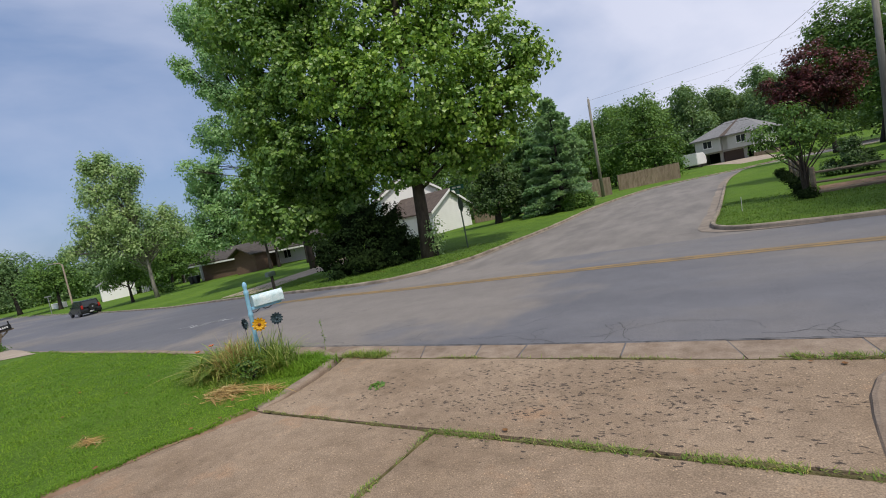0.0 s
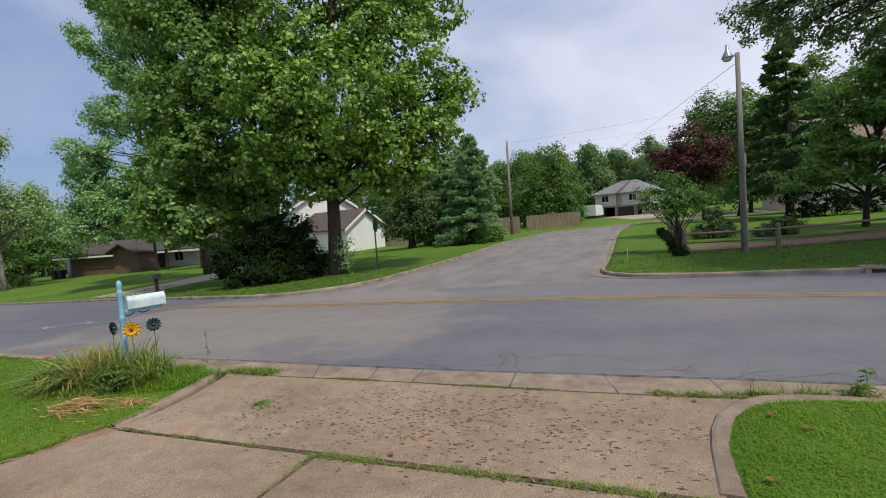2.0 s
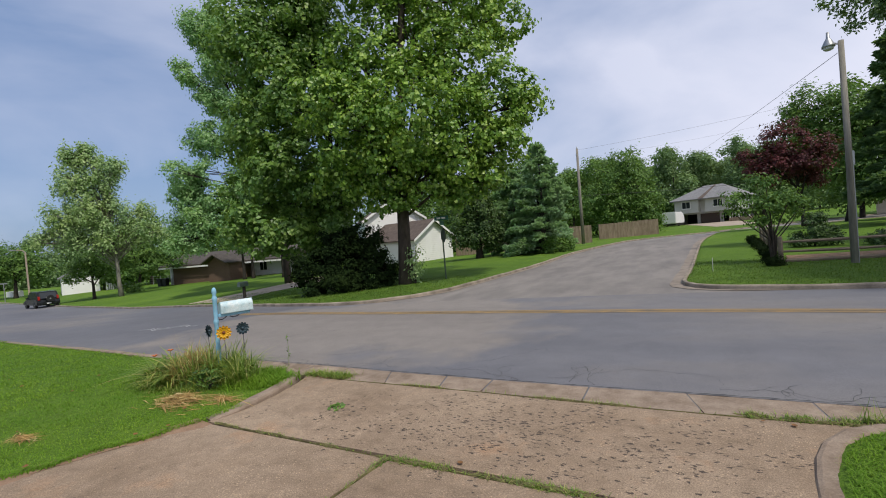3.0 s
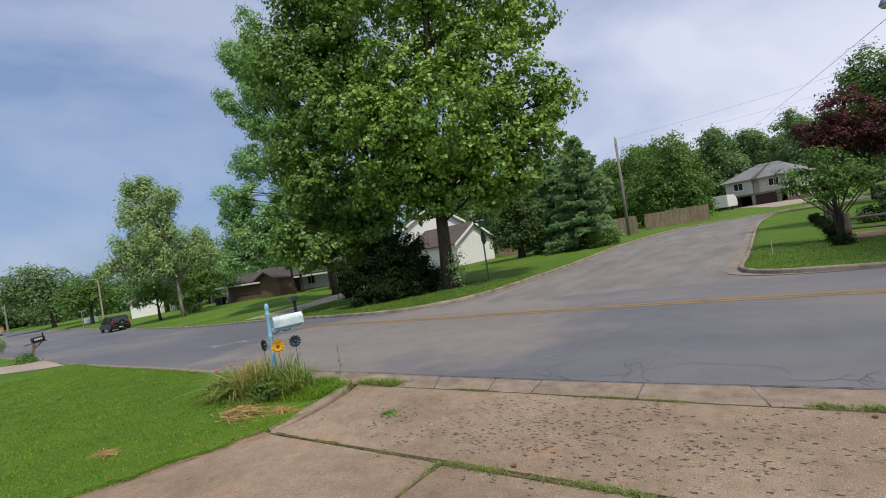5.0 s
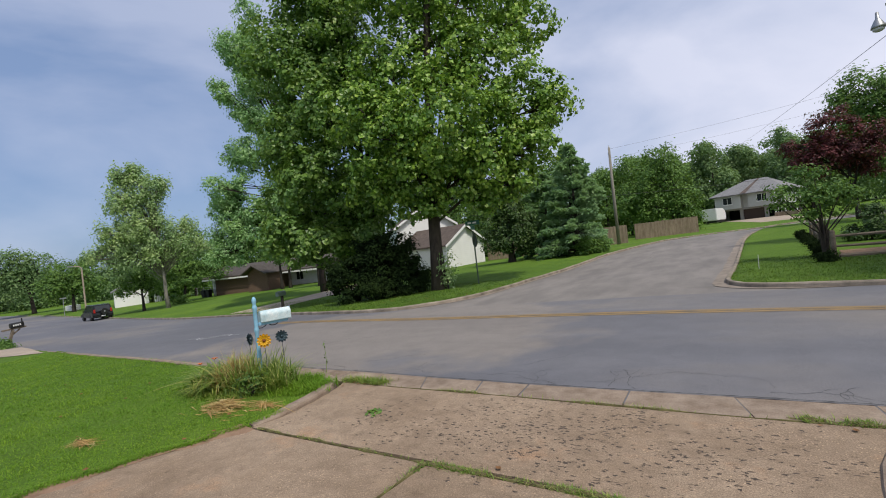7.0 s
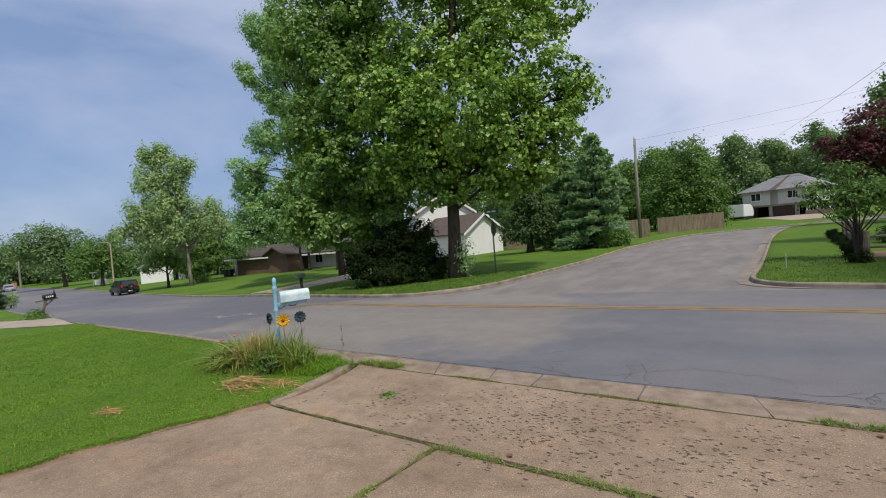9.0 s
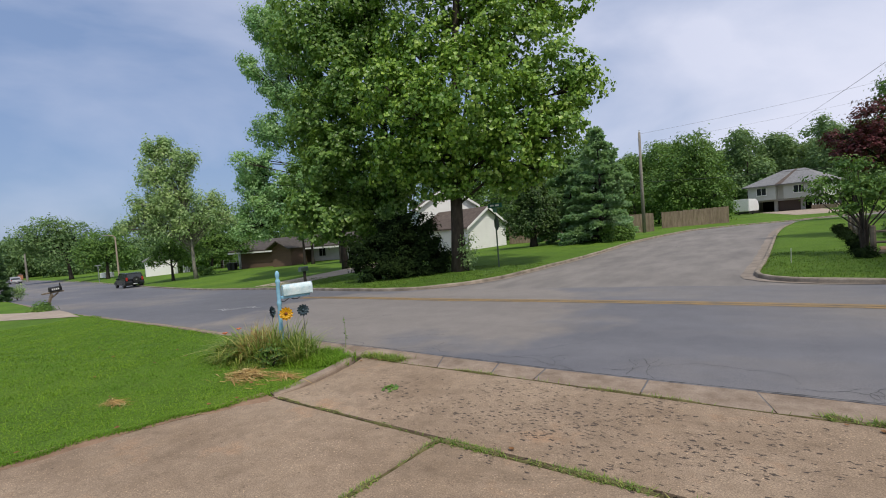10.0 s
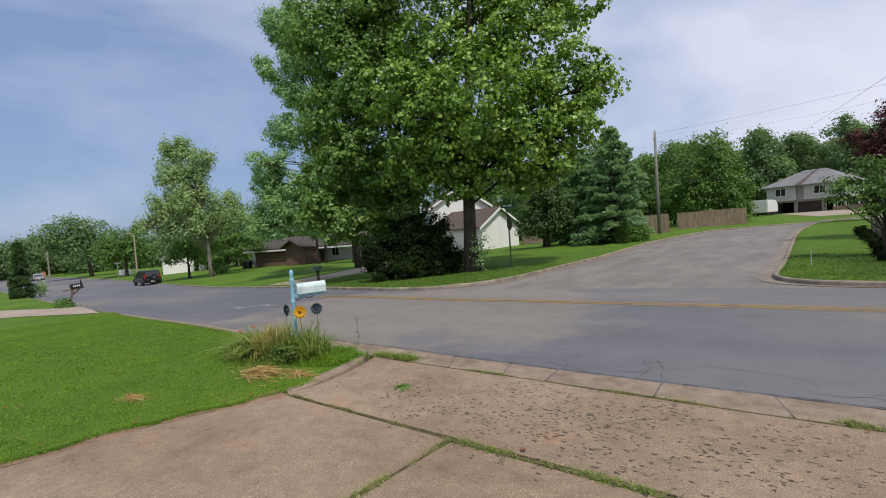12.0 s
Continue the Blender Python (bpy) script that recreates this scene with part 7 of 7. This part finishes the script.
weed_pos = np.array([(-3.54, 3.82, float(grade(-3.54, 3.82)) + 0.02)])
lf = thing("leaf_sprig", tuple(weed_pos[0]), "fresh green leafy sprig lying on the driveway", "sprig")
n = 26
u = rg.uniform(0, 1, n)
pos = np.c_[rg.normal(0, 0.06, n), rg.normal(0, 0.035, n), rg.uniform(0, 0.015, n)]
v, f = scatter(pos, rg.normal(size=(n, 3)) * 0.3 + (0, 0, 1), rg.normal(size=(n, 3)) * (1, 1, 0.1), 0.07 * rg.uniform(0.6, 1.2, n), OVAL)
part("leaves", big_mesh("leaves", v, f, 3, LEAF_MID), None, lf)
part("stem", Shape().tube([(-0.1, 0, 0.004), (0, 0.01, 0.008), (0.12, -0.01, 0.004)], [0.004, 0.004, 0.002], 5), LONG_BLADE, lf)

# ---- small street things ----
dx0 = 5.35
dy0 = float(y_on(FAR_RIGHT[FAR_RIGHT[:, 1] < 12.2], dx0))
drain = thing("storm_drain", (dx0, dy0, float(grade(dx0, dy0))), "dark storm drain inlet let into the kerb", "storm drain", turn=-4)
part("inlet", Shape().box((0.1, -0.03, -0.02), (1.5, 0.02, 0.085)), SHADE_VOID, drain, "black block standing for the shade in the inlet mouth")
part("cap", Shape().box((0.0, 0.0, 0.088), (1.6, 0.5, 0.118)), KERB, drain, bevel=0.012)
for bxx in (0.0, 1.5):
    part("cheek", Shape().box((bxx, -0.045, -0.03), (bxx + 0.1, 0.03, 0.088)), KERB, drain)


def bin_can(x, y, turn):
    t = thing("trash_bin", (x, y, float(lawn_height(x, y))), "dark wheeled trash bin beside the brick house", "trash bin", "trash bins", turn)
    part("body", Shape().add([(-0.22, -0.26, 0), (0.22, -0.26, 0), (0.22, 0.26, 0), (-0.22, 0.26, 0), (-0.29, -0.33, 0.95), (0.29, -0.33, 0.95), (0.29, 0.33, 0.95), (-0.29, 0.33, 0.95)],
                             [(3, 2, 1, 0), (4, 5, 6, 7), (0, 1, 5, 4), (1, 2, 6, 5), (2, 3, 7, 6), (3, 0, 4, 7)]), BLACK, t, bevel=0.03)
    part("lid", Shape().box((-0.31, -0.36, 0.95), (0.31, 0.36, 1.03)), BLACK, t, bevel=0.02)
    part("handle", Shape().tube([(-0.25, 0.40, 0.9), (0.25, 0.40, 0.9)], [0.018, 0.018], 6), BLACK, t)


bin_can(-61.6, 35.9, 14)
bin_can(-62.5, 35.7, 20)
low_wall = tagged(part("low_white_wall", Shape().box((-98.0, 31.2, -2.3), (-95.5, 32.6, -0.9)), WHITE_SIDING, bevel=0.03), "low white shed wall far down the street", "shed")
fs = thing("street_sign", (-84.0, 26.6, float(lawn_height(-84, 26.6))), "small street name sign on a thin post", "road sign")
part("post", Shape().tube([(0, 0, -0.2), (0, 0, 2.6)], [0.05, 0.05], 6), METAL, fs)
part("name_blade", Shape().box((-0.02, -0.4, 2.5), (0.02, 0.4, 2.68)), METAL, fs)
chain = thing("wire_fence", (-66, 40, float(lawn_height(-66, 40))), "thin grey wire fence behind the lawns", "fence")
for k in range(9):
    part("post", Shape().tube([(-k * 2.5, k * 0.3, -0.2), (-k * 2.5, k * 0.3, 1.2)], [0.035, 0.035], 6), METAL, chain)
for hh in (0.2, 0.5, 0.8, 1.12):
    part("wire", Shape().tube([(0, 0, hh), (-20, 2.4, hh)], [0.014, 0.014], 5), METAL, chain)
white_fence = thing("picket_fence", (-60.9, 9.3, float(lawn_height(-60.9, 9.3))), "white picket fence at the neighbour's yard", "fence", turn=80)
for k in range(14):
    part("picket", Shape().box((k * 0.14 - 2.0, -0.01, 0.05), (k * 0.14 - 1.91, 0.012, 1.15)), TRIM_WHITE, white_fence)
for hh in (0.35, 0.9):
    part("rail", Shape().box((-2.05, 0.012, hh - 0.04), (0.0, 0.05, hh + 0.04)), TRIM_WHITE, white_fence)
board = thing("sign_board", (-131.0, 27.4, float(lawn_height(-131, 27.4))), "orange-tan sign board on short posts down the street", "sign", turn=78)
part("panel", Shape().box((-0.42, -0.05, 0.45), (0.42, 0.05, 1.45)), plain("orange_tan_paint", (0.42, 0.19, 0.10), 0.7), board, bevel=0.01)
part("cap", Shape().prism([(-0.52, 1.45), (0.52, 1.45), (0.0, 1.75)], "y", -0.12, 0.12), SHINGLE, board)
for px in (-0.36, 0.3):
    part("post", Shape().box((px, -0.03, -0.3), (px + 0.07, 0.03, 0.5)), RAIL_WOOD, board)
